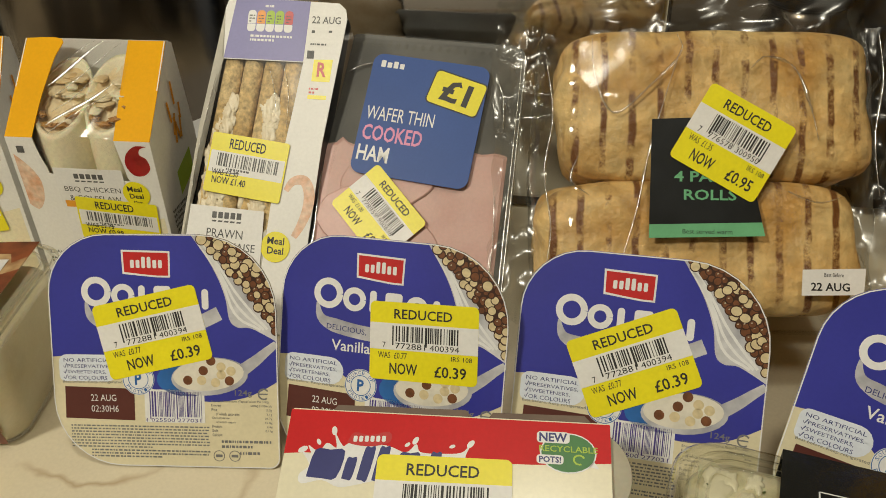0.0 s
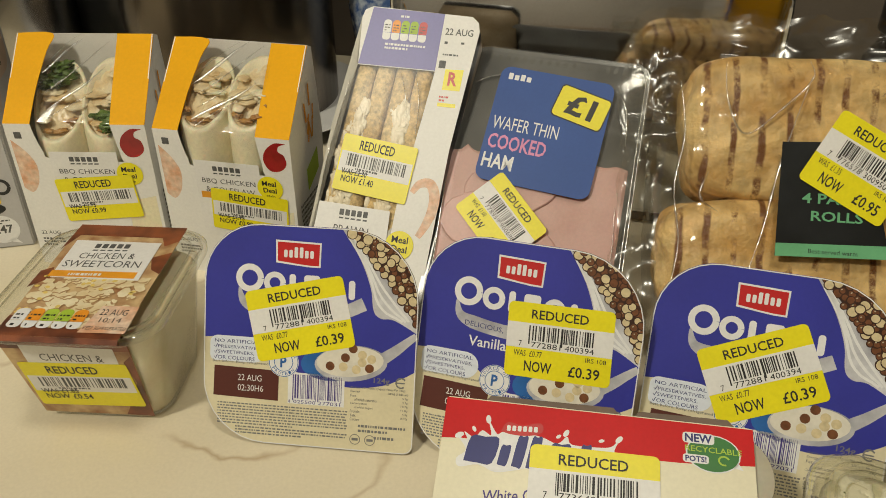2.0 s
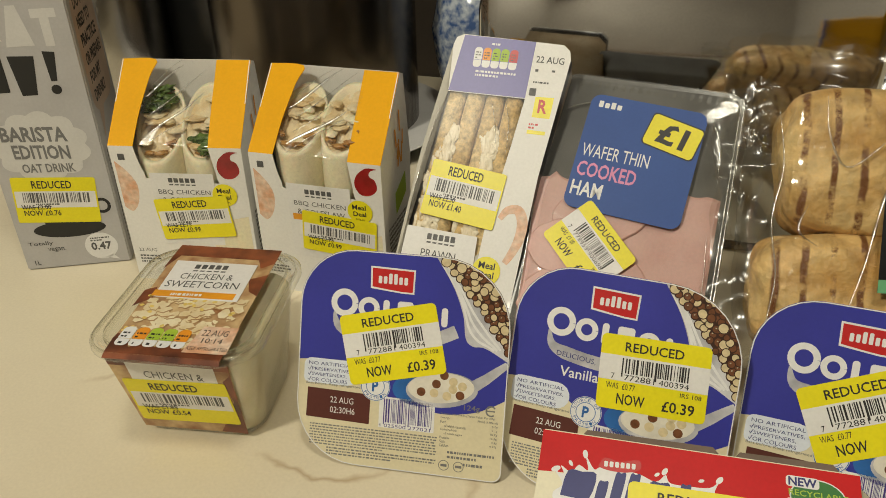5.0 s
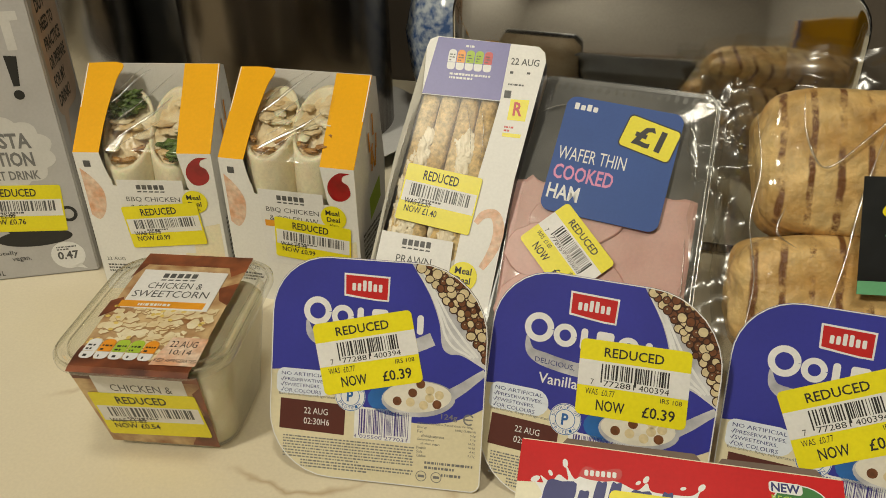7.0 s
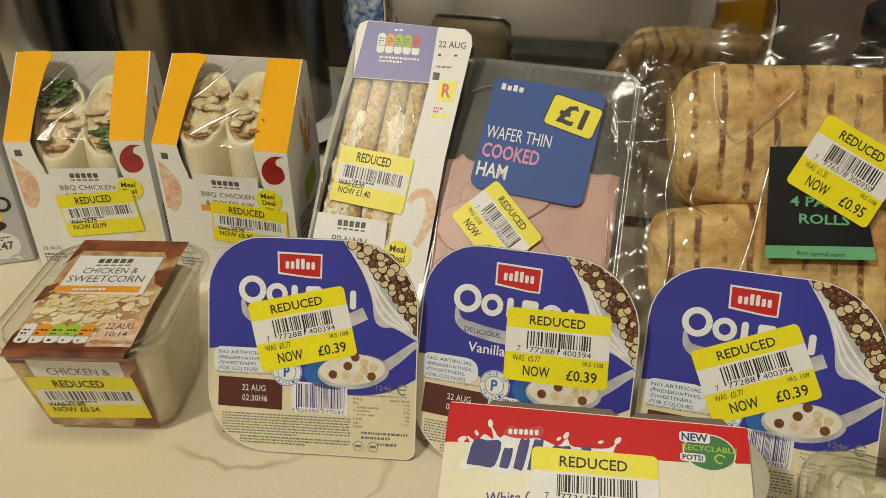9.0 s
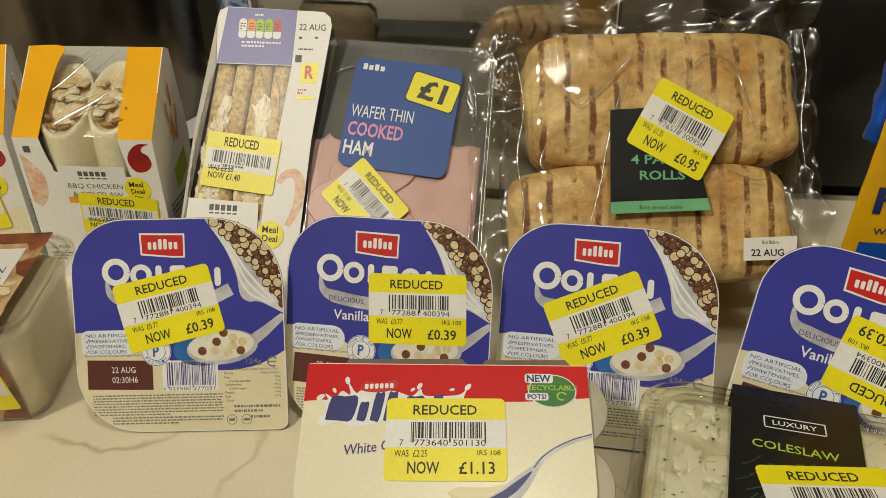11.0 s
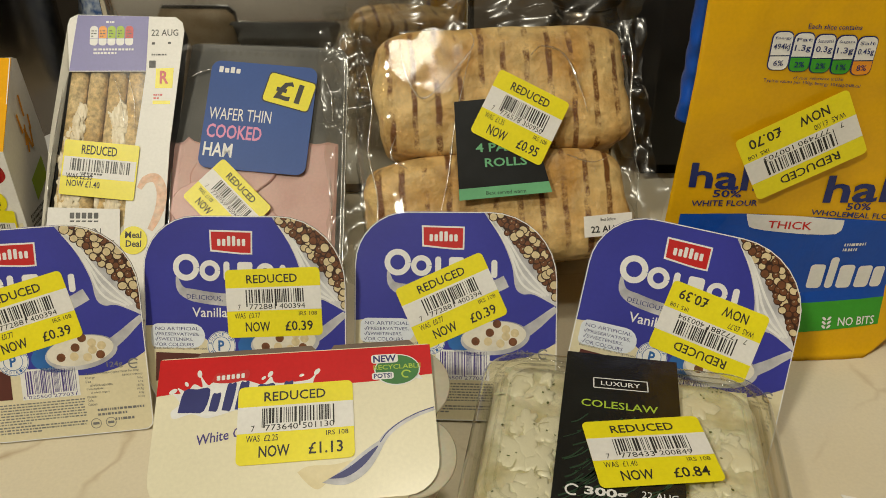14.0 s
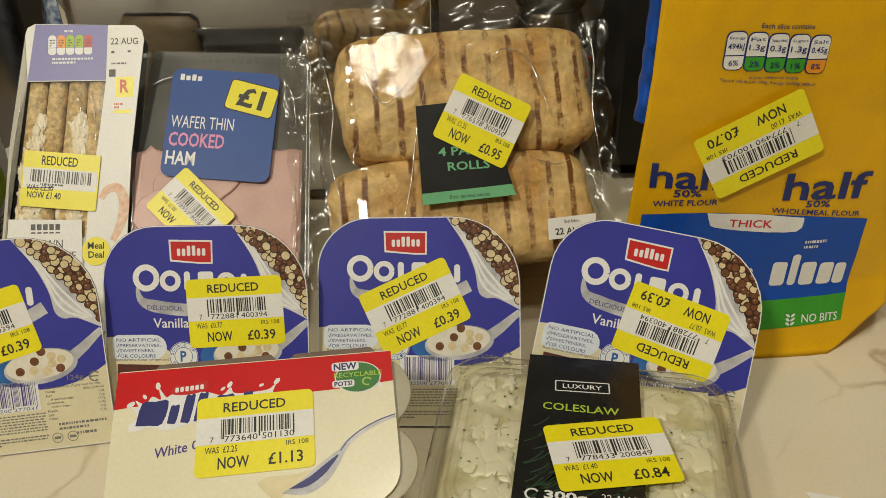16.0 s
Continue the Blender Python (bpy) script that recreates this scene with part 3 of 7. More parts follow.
def ring_at(pts, h, grow=0.0, du=0.0, dv=0.0):
    """Outline in mm as a ring at height h, shrunk towards its middle by grow."""
    cu, cv = sum(p[0] for p in pts) / len(pts), sum(p[1] for p in pts) / len(pts)
    out = []
    for u, v in pts:
        d = math.hypot(u - cu, v - cv)
        k = (d + grow) / d
        out.append(Vector(((cu + (u - cu) * k + du) / 1000, (cv + (v - cv) * k + dv) / 1000, h / 1000)))
    return out


def lump(bm, centre, size, seed=0, rough=0.12, cuts=3, power=1.0, turn=0.0, freq=1.6):
    """A rounded uneven body; power above 1 squares it off."""
    t = bmesh.new()
    bmesh.ops.create_icosphere(t, subdivisions=cuts, radius=1.0)
    q = Matrix.Rotation(radians(turn), 3, "Z")
    made = {}
    for v in t.verts:
        p = v.co.copy()
        if power != 1.0:
            k = (abs(p.x) ** (2 * power) + abs(p.y) ** (2 * power) + abs(p.z) ** (2 * power)) ** (1 / (2 * power))
            p /= k
        p *= 1 + rough * noise.noise(v.co * freq + Vector((seed * 3.7, seed * 1.3, 0)))
        made[v] = bm.verts.new(q @ Vector((p.x * size[0], p.y * size[1], p.z * size[2])) + Vector(centre))
    for f in t.faces:
        bm.faces.new([made[v] for v in f.verts])
    t.free()


def cord(bm, pts, r, n=6):
    """A thin round fold along points in space, tapering at its ends."""
    rings = []
    for i, p in enumerate(pts):
        d = (pts[min(i + 1, len(pts) - 1)] - pts[max(i - 1, 0)]).normalized()
        a = d.orthogonal().normalized()
        b = d.cross(a)
        k = r * (0.25 + 0.75 * math.sin(math.pi * i / (len(pts) - 1)))
        rings.append([p + (a * math.cos(6.2832 * j / n) + b * math.sin(6.2832 * j / n)) * k for j in range(n)])
    loft(bm, rings)


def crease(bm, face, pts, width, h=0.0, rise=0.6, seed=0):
    """A raised soft fold of film along a line on a face, of uneven width, set where a bright streak is wanted."""
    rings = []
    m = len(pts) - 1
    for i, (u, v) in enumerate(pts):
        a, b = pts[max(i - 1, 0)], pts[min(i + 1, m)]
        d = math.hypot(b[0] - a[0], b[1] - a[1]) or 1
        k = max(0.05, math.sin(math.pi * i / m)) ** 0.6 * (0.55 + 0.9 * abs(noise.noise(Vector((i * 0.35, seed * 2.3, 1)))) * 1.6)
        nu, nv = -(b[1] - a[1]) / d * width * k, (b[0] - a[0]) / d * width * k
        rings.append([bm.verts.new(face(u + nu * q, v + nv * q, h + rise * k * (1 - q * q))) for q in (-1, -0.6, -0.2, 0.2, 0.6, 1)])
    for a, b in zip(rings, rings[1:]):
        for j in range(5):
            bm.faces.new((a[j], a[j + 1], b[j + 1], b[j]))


def box(bm, x0, y0, z0, x1, y1, z1, bevel=0.0):
    r = bmesh.ops.create_cube(bm, size=1.0)
    for v in r["verts"]:
        v.co = Vector(((x0 + x1) / 2 + v.co.x * (x1 - x0), (y0 + y1) / 2 + v.co.y * (y1 - y0), (z0 + z1) / 2 + v.co.z * (z1 - z0)))
    if bevel:
        bmesh.ops.bevel(bm, geom=list({e for v in r["verts"] for e in v.link_edges}), offset=bevel, segments=3, affect="EDGES")


def lathe(bm, profile, n=40, centre=(0, 0)):
    """Round body from (radius, height) pairs in metres."""
    loft(bm, [[Vector((centre[0] + r * math.cos(2 * math.pi * i / n), centre[1] + r * math.sin(2 * math.pi * i / n), z)) for i in range(n)] for r, z in profile])


# ---- the room ----
def slab(name, x0, y0, z0, x1, y1, z1, mat, label, category):
    bm = bmesh.new()
    box(bm, x0, y0, z0, x1, y1, z1)
    ob = part(name, bm, mat, None)
    return tagged(ob, label, category, kind="structure")


bm = bmesh.new()
box(bm, -1.3, -0.16, -0.04, 1.3, 0.92, 0.0, 0.004)
tagged(part("worktop", bm, "marble", None), "cream marble-effect laminate kitchen worktop with brown veins", "worktop", kind="structure")
slab("wall_back", -1.6, 0.92, -0.9, 1.6, 1.02, 2.1, "wall", "dark kitchen wall behind the worktop", "wall")
# unseen walls, floor and ceiling, added to bounce and reflect light
slab("bounce_wall_left", -1.7, -1.9, -0.9, -1.6, 1.02, 2.1, "room_wall", "unseen plain cream side wall, added to bounce light", "wall")
slab("bounce_wall_right", 1.6, -1.9, -0.9, 1.7, 1.02, 2.1, "room_wall", "unseen plain cream side wall, added to bounce light", "wall")
slab("bounce_wall_front", -1.6, -2.0, -0.9, 1.6, -1.9, 2.1, "room_wall", "unseen plain cream wall opposite the worktop, added to bounce light", "wall")
slab("floor", -1.6, -1.9, -1.0, 1.6, 0.92, -0.9, "wood", "unseen brown wooden floor, added to close the room", "floor")
slab("ceiling", -1.6, -1.9, 2.1, 1.6, 0.92, 2.2, "room_wall", "unseen plain pale ceiling, added to bounce light", "ceiling")
slab("base_cabinet", -1.28, -0.10, -0.9, 1.28, 0.9, -0.042, "room_wall", "pale kitchen base unit under the worktop", "cabinet")

for x0, x1 in ((-1.59, -0.88), (-0.875, -0.165), (-0.085, 0.62), (0.625, 1.33)):
    slab("cupboard_front", x0, -1.32, -0.86, x1, -1.30, 0.02, "unit_white", "white painted cupboard door across the room", "cupboard")
slab("cupboard_run", -1.59, -1.89, -0.9, 1.59, -1.325, 0.05, "wood", "row of cupboards along the opposite wall", "cupboard")

# ---- yoghurt pots ----
LID = rrect(-52, 0, 62.5, 118, (34, 5, 38, 30), 8)


def inside(p, pts):
    """Whether p lies in the outline."""
    hit = False
    for (a, b), (c, d) in zip(pts, pts[1:] + pts[:1]):
        if (b > p[1]) != (d > p[1]) and p[0] < a + (p[1] - b) / (d - b) * (c - a):
            hit = not hit
    return hit


def yoghurt_pot(matrix, label, turn, su, sv, seed):
    ob = thing("yoghurt_pot", matrix, label, "yoghurt pot", "row of yoghurt pots")
    f = Flat()
    bm = bmesh.new()
    body = rrect(-49, 3, 59, 115, (32, 6, 36, 28), 8)
    loft(bm, [ring_at(body, -0.5), ring_at(body, -2.0, -1), ring_at(body, -8, -5), ring_at(body, -40, -20), ring_at(body, -43, -26)])
    part("tub", bm, "pot_plastic", ob, "white plastic twin-compartment tub", True)
    bm = bmesh.new()
    poly(bm, f, LID, 0.0, 0.5)
    lid = part("lid", bm, "cream_foil", ob, "printed foil lid in blue and cream")
    bm = bmesh.new()
    inset = [(5 + (u - 5) * 0.993, 59 + (v - 59) * 0.993) for u, v in LID]
    # white line for the foil edge, its highlight included in the colour
    band(bm, f, inset + inset[:1], 0.55, 0.30)
    part("foil_rim", bm, "white_ink", lid, "pale foil edge with its highlight painted in")
    # blue field: everything above the wave
    wave = smooth_line([(-52, 56), (-34, 57), (-22, 52), (-8, 43), (10, 37), (28, 34), (44, 36), (54, 40), (62.5, 45)], 5)
    top = [p for p in LID if p[1] > 46]
    bm = bmesh.new()
    poly(bm, f, wave + top, 0.08)
    part("blue_field", bm, "blue_foil", lid, "glossy deep blue print")
    inner = smooth_line([(21, 117.9), (31, 102.5), (37, 88), (39, 76), (43, 72), (50, 71.5), (62.4, 65)], 5)
    outer = smooth_line([(62.4, 66.5), (58, 75), (50, 87), (40, 99), (31, 110), (23, 117.9)], 6)
    bm = bmesh.new()
    poly(bm, f, inner + outer[:-1], 0.16)
    part("peeled_corner", bm, "silver_foil", lid, "silver turned-back foil print")
    bm = bmesh.new()
    for k in (0.28, 0.5, 0.72):
        band(bm, f, [(a[0] + (b[0] - a[0]) * k, a[1] + (b[1] - a[1]) * k) for a, b in zip(inner[:-2:2], outer[::-1][::2])][1:-1], 1.3, 0.2)
    part("foil_streak", bm, "white_ink", lid)
    edge = [p for p in LID if p[0] > 24 and p[1] > 66]
    bm = bmesh.new()
    poly(bm, f, [p for p in outer[::-1]] + edge, 0.14)
    part("crunch_field", bm, "choc", lid, "print of dark chocolate balls")
    rnd = random.Random(seed)
    light, dark = bmesh.new(), bmesh.new()
    field, placed = [p for p in outer[::-1]] + edge, []
    for _ in range(2600):
        u, v = rnd.uniform(24, 62), rnd.uniform(66, 118)
        if inside((u, v), field) and not any(math.hypot(u - p[0], v - p[1]) < 2.55 for p in placed):
            placed.append((u, v))
    shine, rim = bmesh.new(), bmesh.new()
    for i, (u, v) in enumerate(placed):
        pale = rnd.random() < 0.38
        r = rnd.uniform(1.7, 2.6) if pale else rnd.uniform(1.3, 2.1)
        ball = [p for p in disc(u, v, r, r * rnd.uniform(0.82, 1.0), 14, rnd.uniform(0, 180)) if inside(p, LID)]
        if len(ball) > 3:
            poly(light if pale else dark, f, ball, 0.18 + 0.0006 * i)
            poly(rim, f, [p for p in disc(u, v, r + 0.45, None, 14) if inside(p, LID)], 0.1797 + 0.0006 * i)
        if not pale and rnd.random() < 0.6 and inside((u - 2, v + 2), LID):
            poly(shine, f, disc(u - 0.4, v + 0.5, 0.45, 0.3, 8, 30), 0.181 + 0.0006 * i)
    tagged(part("ball_shade_print", rim, "choc", lid), kind="stuff")
    tagged(part("shine_print", shine, "milk_pot", lid), kind="stuff")
    part("white_chocolate_print", light, "cream_ball", lid)
    part("milk_chocolate_print", dark, "choc_light", lid)
    bm = bmesh.new()
    poly(bm, f, [(-14, 110.2), (10.4, 109.6), (10.2, 96.6), (4, 96.6), (-3, 97.2), (-13.6, 98.2)], 0.16)
    mark = part("brand_mark", bm, "white_ink", lid, "small red badge with a white edge")
    bm = bmesh.new()
    poly(bm, f, [(-13, 109.2), (9.5, 108.7), (9.3, 97.5), (4, 97.5), (-3, 98.1), (-12.7, 99.2)], 0.22)
    part("red_badge", bm, "red_ink", mark)
    for i in range(6):
        bm = bmesh.new()
        poly(bm, f, rrect(-9.5 + i * 2.8, 101.2, -7.6 + i * 2.8, 105.2 + (1.6 if i in (2, 3) else 0), 0.6), 0.28)
        part("white_bar", bm, "white_ink", mark)
    # wordmark as plain round shapes
    for u, v, r, w in ((-27.5, 89.2, 7.4, 3.3), (-14, 87.4, 5.9, 3.0), (17.5, 86.4, 5.6, 2.8)):
        bm = bmesh.new()
        band(bm, f, disc(u, v, r - 1.5, n=26) + disc(u, v, r - 1.5, n=26)[:1], w, 0.2)
        part("wordmark_ring", bm, "white_ink", lid, "white rounded wordmark shape")
    for u, v0, v1, w in ((-6.2, 81.8, 92.6, 3.4), (1.6, 81.6, 92.4, 8.6), (25.5, 80.8, 91.0, 3.4)):
        bm = bmesh.new()
        poly(bm, f, rrect(u, v0, u + w, v1, 1.6), 0.2)
        part("wordmark_bar", bm, "white_ink", lid, "white rounded wordmark shape")
    bm = bmesh.new()
    line = smooth_line([(-33, 84), (-30, 76), (-18, 72.5), (0, 71), (20, 73), (34, 79)], 5)
    band(bm, f, line, [1 + 6.0 * min(1, i / 8) for i in range(len(line))], 0.16)
    part("ribbon", bm, "silver_foil", lid, "silver ribbon print")
    bm = bmesh.new()
    text(bm, f, "DELICIOUS,", -27.5, 71.2, -7, 74.2, 0.24, slope=-1.2)
    part("ribbon_lettering", bm, "navy_ink", lid)
    bm = bmesh.new()
    text(bm, f, "Vanilla", -24.5, 61.2, -4.5, 66.6, 0.2, 0.01)
    part("flavour_lettering", bm, "white_ink", lid)
    bm = bmesh.new()
    poly(bm, f, rrect(-48.5, 43.6, -17.5, 57.4, (3, 7, 7, 4)), 0.14)
    badge = part("claim_panel", bm, "claim_white", lid, "pale claim panel")
    bm = bmesh.new()
    for i, s in enumerate(("NO ARTIFICIAL", "PRESERVATIVES,", "SWEETENERS,", "OR COLOURS")):
        text(bm, f, s, -46 + (0 if i == 0 else 1.8), 53.2 - i * 2.9 - (0 if i else -0.4), (-21, -21, -24.5, -24)[i], 55.2 - i * 2.9 + (0 if i else 0.3), 0.2)
        if i:
            band(bm, f, [(-46.2, 54.4 - i * 2.9), (-45.6, 53.4 - i * 2.9), (-44.5, 55.6 - i * 2.9)], 0.4, 0.2)
    part("claim_lettering", bm, "navy_ink", badge)
    bm = bmesh.new()
    poly(bm, f, disc(-8.2, 45.2, 8.2, n=28), 0.16)
    seal = part("protein_seal", bm, "white_ink", lid, "round white seal with blue lettering")
    bm = bmesh.new()
    for r in (7.8, 5.0):
        band(bm, f, disc(-8.2, 45.2, r, n=28) + disc(-8.2, 45.2, r, n=28)[:1], 0.35, 0.22)
    text(bm, f, "P", -10.0, 42.2, -6.6, 48.2, 0.22, 0.03)
    for word, start, way in (("SOURCE OF", 168, -1), ("PROTEIN", 215, 1)):
        for k, c in enumerate(word):
            if c != " ":
                a = radians(start + way * 17.5 * k)
                text(bm, Turned(f, -8.2 + 6.4 * math.cos(a), 45.2 + 6.4 * math.sin(a), math.degrees(a) - 90 * -way), c, -0.7, -0.8, 0.7, 0.8, 0.22)
    part("seal_lettering", bm, "light_blue_ink", seal)
    bm = bmesh.new()
    poly(bm, f, disc(20, 47, 19, 10, 24, 8), 0.11)
    part("light_blue_glow", bm, "light_blue_ink", lid)
    bm = bmesh.new()
    poly(bm, f, disc(28, 47, 19.5, 9.6, 28, 6), 0.17)
    line = smooth_line([(44, 50), (51, 55), (57, 60), (62, 64)], 5)
    band(bm, f, line, [6.5 - 3.4 * i / len(line) for i in range(len(line))], 0.18)
    spoon = part("spoon_print", bm, "silver_foil", lid, "print of a spoonful of yoghurt")
    bm = bmesh.new()
    poly(bm, f, disc(27.5, 48, 18, 8.2, 28, 6), 0.22)
    part("yoghurt_swirl", bm, "yoghurt_print", spoon)
    light, dark = bmesh.new(), bmesh.new()
    for i, (u, v) in enumerate(((29, 55), (34, 52), (25, 50), (17, 45), (24, 45), (31, 44), (38, 45), (39, 50), (34, 48))):
        poly(dark if i in (0, 2, 3, 6) else light, f, disc(u, v, 2.4, n=14), 0.27)
    part("white_chocolate_print", light, "cream_ball", spoon)
    part("milk_chocolate_print", dark, "choc_light", spoon)
    bm = bmesh.new()
    poly(bm, f, [(-46.4, 24.6), (-10.8, 23.8), (-10.6, 40.2), (-46, 41)], 0.12)
    plate = part("date_panel", bm, "brown_ink", lid, "dark brown date panel")
    bm = bmesh.new()
    text(bm, f, "22 AUG", -33, 33.6, -20, 37.0, 0.18)
    text(bm, f, "02:30H6", -33, 28.0, -19, 31.4, 0.18)
    part("date_lettering", bm, "white_ink", plate)
    bm = bmesh.new()
    poly(bm, f, [(-5.5, 23), (25, 23), (25, 40), (-5.5, 40)], 0.11)
    plate = part("code_panel", bm, "white_ink", lid)
    bm = bmesh.new()
    barcode(bm, f, -3, 26, 23.5, 39, 5, 0.17, 1.2)
    text(bm, f, "4", -5.2, 23.3, -4.2, 25.2, 0.17)
    text(bm, f, "025500", -2.4, 23.3, 9.6, 25.2, 0.17)
    text(bm, f, "277031", 11, 23.3, 23, 25.2, 0.17)
    tagged(part("barcode", bm, "purple_ink", plate), kind="stuff")
    bm = bmesh.new()
    text(bm, f, "Best before. Keep refrigerated.", -47, 42.4, -16, 44.2, 0.16)
    text(bm, f, "124g", 40.5, 36.6, 49, 40.4, 0.16, 0.01)
    band(bm, f, disc(55, 38.4, 2.6, n=20)[2:18], 0.8, 0.16)
    band(bm, f, [(52.6, 38.4), (57, 38.4)], 0.7, 0.16)
    small_print(bm, f, -44, 9.6, 27, 22, 8, 3, 0.12, 0.46)
    small_print(bm, f, -34, 4.6, 27, 9.4, 3, 4, 0.12, 0.5)
    for k, (a, w, b) in enumerate((("Nutrition Information (Typical Values Per 100g)", 29, ""), ("Energy", 5, "580kJ (138kcal)"), ("Fat", 3, "5.0g"), ("of which saturates", 12, "3.1g"), ("Carbohydrate", 9, "18.7g"), ("of which sugars", 10, "16.8g"), ("Protein", 5, "4.4g"), ("Salt", 3, "0.17g"), ("Calcium", 5, ""))):
        u = 30.5 if a.startswith("of") else 28.4
        text(bm, f, a, u, 33.6 - k * 2.15, u + w, 35.1 - k * 2.15, 0.14)
        if b:
            text(bm, f, b, 59 - len(b) * 0.72, 33.6 - k * 2.15, 59, 35.0 - k * 2.15, 0.14)
    small_print(bm, f, 33, 10.4, 59, 15.6, 2, 7, fill=0.5)
    small_print(bm, f, 42, 7.0, 59, 9.4, 1, 8, fill=0.6)
    for u in (31.5, 39.5):
        band(bm, f, disc(u, 6.2, 2.7, n=20) + disc(u, 6.2, 2.7, n=20)[:1], 0.35, 0.16)
        poly(bm, f, rrect(u - 1.7, 5.5, u + 1.7, 6.9, 0.3), 0.14)
    tagged(part("small_print", bm, "mid_grey", lid), kind="stuff")
    sticker(ob, f, su, sv, turn, 53.5, 38.2, "7 772881 400394", "£0.77", "£0.39", 11)
    return ob


yoghurt_pot(leaning(-0.1218, 0.3077, 0.001, 7.1, 25.8, 0), "blue and cream yoghurt pot standing on edge beside the salad tub", 13.1, 0, 68.9, 21)
yoghurt_pot(leaning(-0.0136, 0.3171, 0.0012, -4.6, 27.4, 1.3), "blue and cream yoghurt pot on edge behind the dessert pack", 2.6, 21.9, 69.9, 22)
yoghurt_pot(leaning(0.1034, 0.3182, 0.0015, -4.7, 31.6, 1.2), "blue and cream yoghurt pot on edge with a slanting sticker", 24.5, 3.1, 67.2, 23)
yoghurt_pot(leaning(0.2122, 0.2933, 0.007, -7.1, 32.3, -9.7), "tilted blue and cream yoghurt pot with an upside-down sticker", 170.7, 17.7, 65.5, 24)


# ---- oat drink carton ----
def oat_carton():
    ob = thing("oat_drink_carton", upright(-0.391, 0.4545, 26.6), "tall grey oat drink carton with black and white print", "drink carton")
    # local x runs left from the corner as minus, y goes back
    bm = bmesh.new()
    box(bm, -0.0767, 0.0, 0.0, 0.0, 0.07, 0.205, 0.0012)
    part("carton_body", bm, "carton", ob, "grey coated card body")
    bm = bmesh.new()
    lo = [Vector(p) for p in ((-0.0765, 0.0002, 0.2045), (-0.0002, 0.0002, 0.2045), (-0.0002, 0.0698, 0.2045), (-0.0765, 0.0698, 0.2045))]
    hi = [Vector(p) for p in ((-0.0765, 0.031, 0.236), (-0.0002, 0.031, 0.236), (-0.0002, 0.039, 0.236), (-0.0765, 0.039, 0.236))]
    loft(bm, [lo, hi, [p + Vector((0, 0, 0.012)) for p in hi]])
    part("gable_top", bm, "carton", ob)
    f = Flat(pose(0, 0, 0, 90))
    bm = bmesh.new()
    pts = []
    for i in range(66):
        a = 2 * math.pi * i / 66
        r = 0.96 + 0.12 * abs(math.sin(a * 5.5))
        pts.append((-41 + 31 * r * math.cos(a), 100 + 25 * r * math.sin(a)))
    poly(bm, f, pts, 0.1)
    cloud = part("cloud_panel", bm, "carton_light", ob, "pale cloud-shaped panel")
    bm = bmesh.new()
    text(bm, f, "BARISTA", -66, 105.5, -22, 117, 0.2, 0.03, -3)
    text(bm, f, "EDITION", -61, 92, -23, 103, 0.2, 0.03, -3)
    text(bm, f, "OAT DRINK", -58, 81, -22, 88, 0.2, 0.02, -2)
    part("cloud_lettering", bm, "mid_grey", cloud)
    # big brand letters as plain blocks
    bm = bmesh.new()
    poly(bm, f, [(-62, 176), (-46, 176), (-52, 203), (-58, 203)], 0.12)
    poly(bm, f, [(-44, 172), (-26, 172), (-32, 199), (-38, 199)], 0.12)
    poly(bm, f, rrect(-24, 190, -8, 196, 0.6), 0.12)
    poly(bm, f, rrect(-19, 171, -13, 190, 0.6), 0.12)
    part("pale_block_shape", bm, "carton_light", ob)
    bm = bmesh.new()
    poly(bm, f, rrect(-66, 141, -50, 168, 0.8), 0.12)
    poly(bm, f, [(-46, 166), (-29, 165), (-33, 138), (-43, 138)], 0.12)
    poly(bm, f, [(-23, 168), (-15, 167), (-18, 147), (-22, 147)], 0.12)
    poly(bm, f, disc(-20, 141, 3.4, n=14), 0.12)
    part("black_block_shape", bm, "black_ink", ob)
    bm = bmesh.new()
    poly(bm, f, disc(-38, 33, 26, 7, 30), 0.1)
    poly(bm, f, rrect(-57, 33, -16, 60, (14, 14, 1, 1)), 0.12)
    band(bm, f, disc(-11, 50, 5.2, n=20) + disc(-11, 50, 5.2, n=20)[:1], 2.4, 0.12)
    part("cup_print", bm, "black_ink", ob, "black coffee cup print")
    bm = bmesh.new()
    poly(bm, f, disc(-19, 16, 12, 11.5, 24), 0.14)
    poly(bm, f, [(-12, 8), (-8, 3), (-18, 6)], 0.14)
    bub = part("speech_bubble", bm, "white_ink", ob)
    bm = bmesh.new()
    text(bm, f, "0.47", -26.5, 12.5, -11.5, 19.5, 0.2, 0.03)
    small_print(bm, f, -26, 20.5, -12, 24.5, 2, 3, 0.2)
    part("bubble_lettering", bm, "grey_ink", bub)
    bm = bmesh.new()
    text(bm, f, "Totally", -71, 20, -53, 24, 0.15)
    text(bm, f, "vegan.", -58, 14, -45, 18, 0.15)
    text(bm, f, "1L", -70, 4, -66, 8, 0.15)
    part("lettering", bm, "black_ink", ob)
    shop_sticker(ob, f, -41.5, 57.5, -5, 58, 37, "£2.00", "£0.76", 31)
    # side panel
    g = Flat(pose(0, 0, 0, 90, 0, 90))
    bm = bmesh.new()
    poly(bm, g, rrect(6, 118, 64, 203, 14, 6), 0.1)
    poly(bm, g, [(16, 122), (30, 120), (14, 96)], 0.11)
    side = part("tan_side_bubble", bm, "carton_side", ob, "tan side speech bubble")
    bm = bmesh.new()
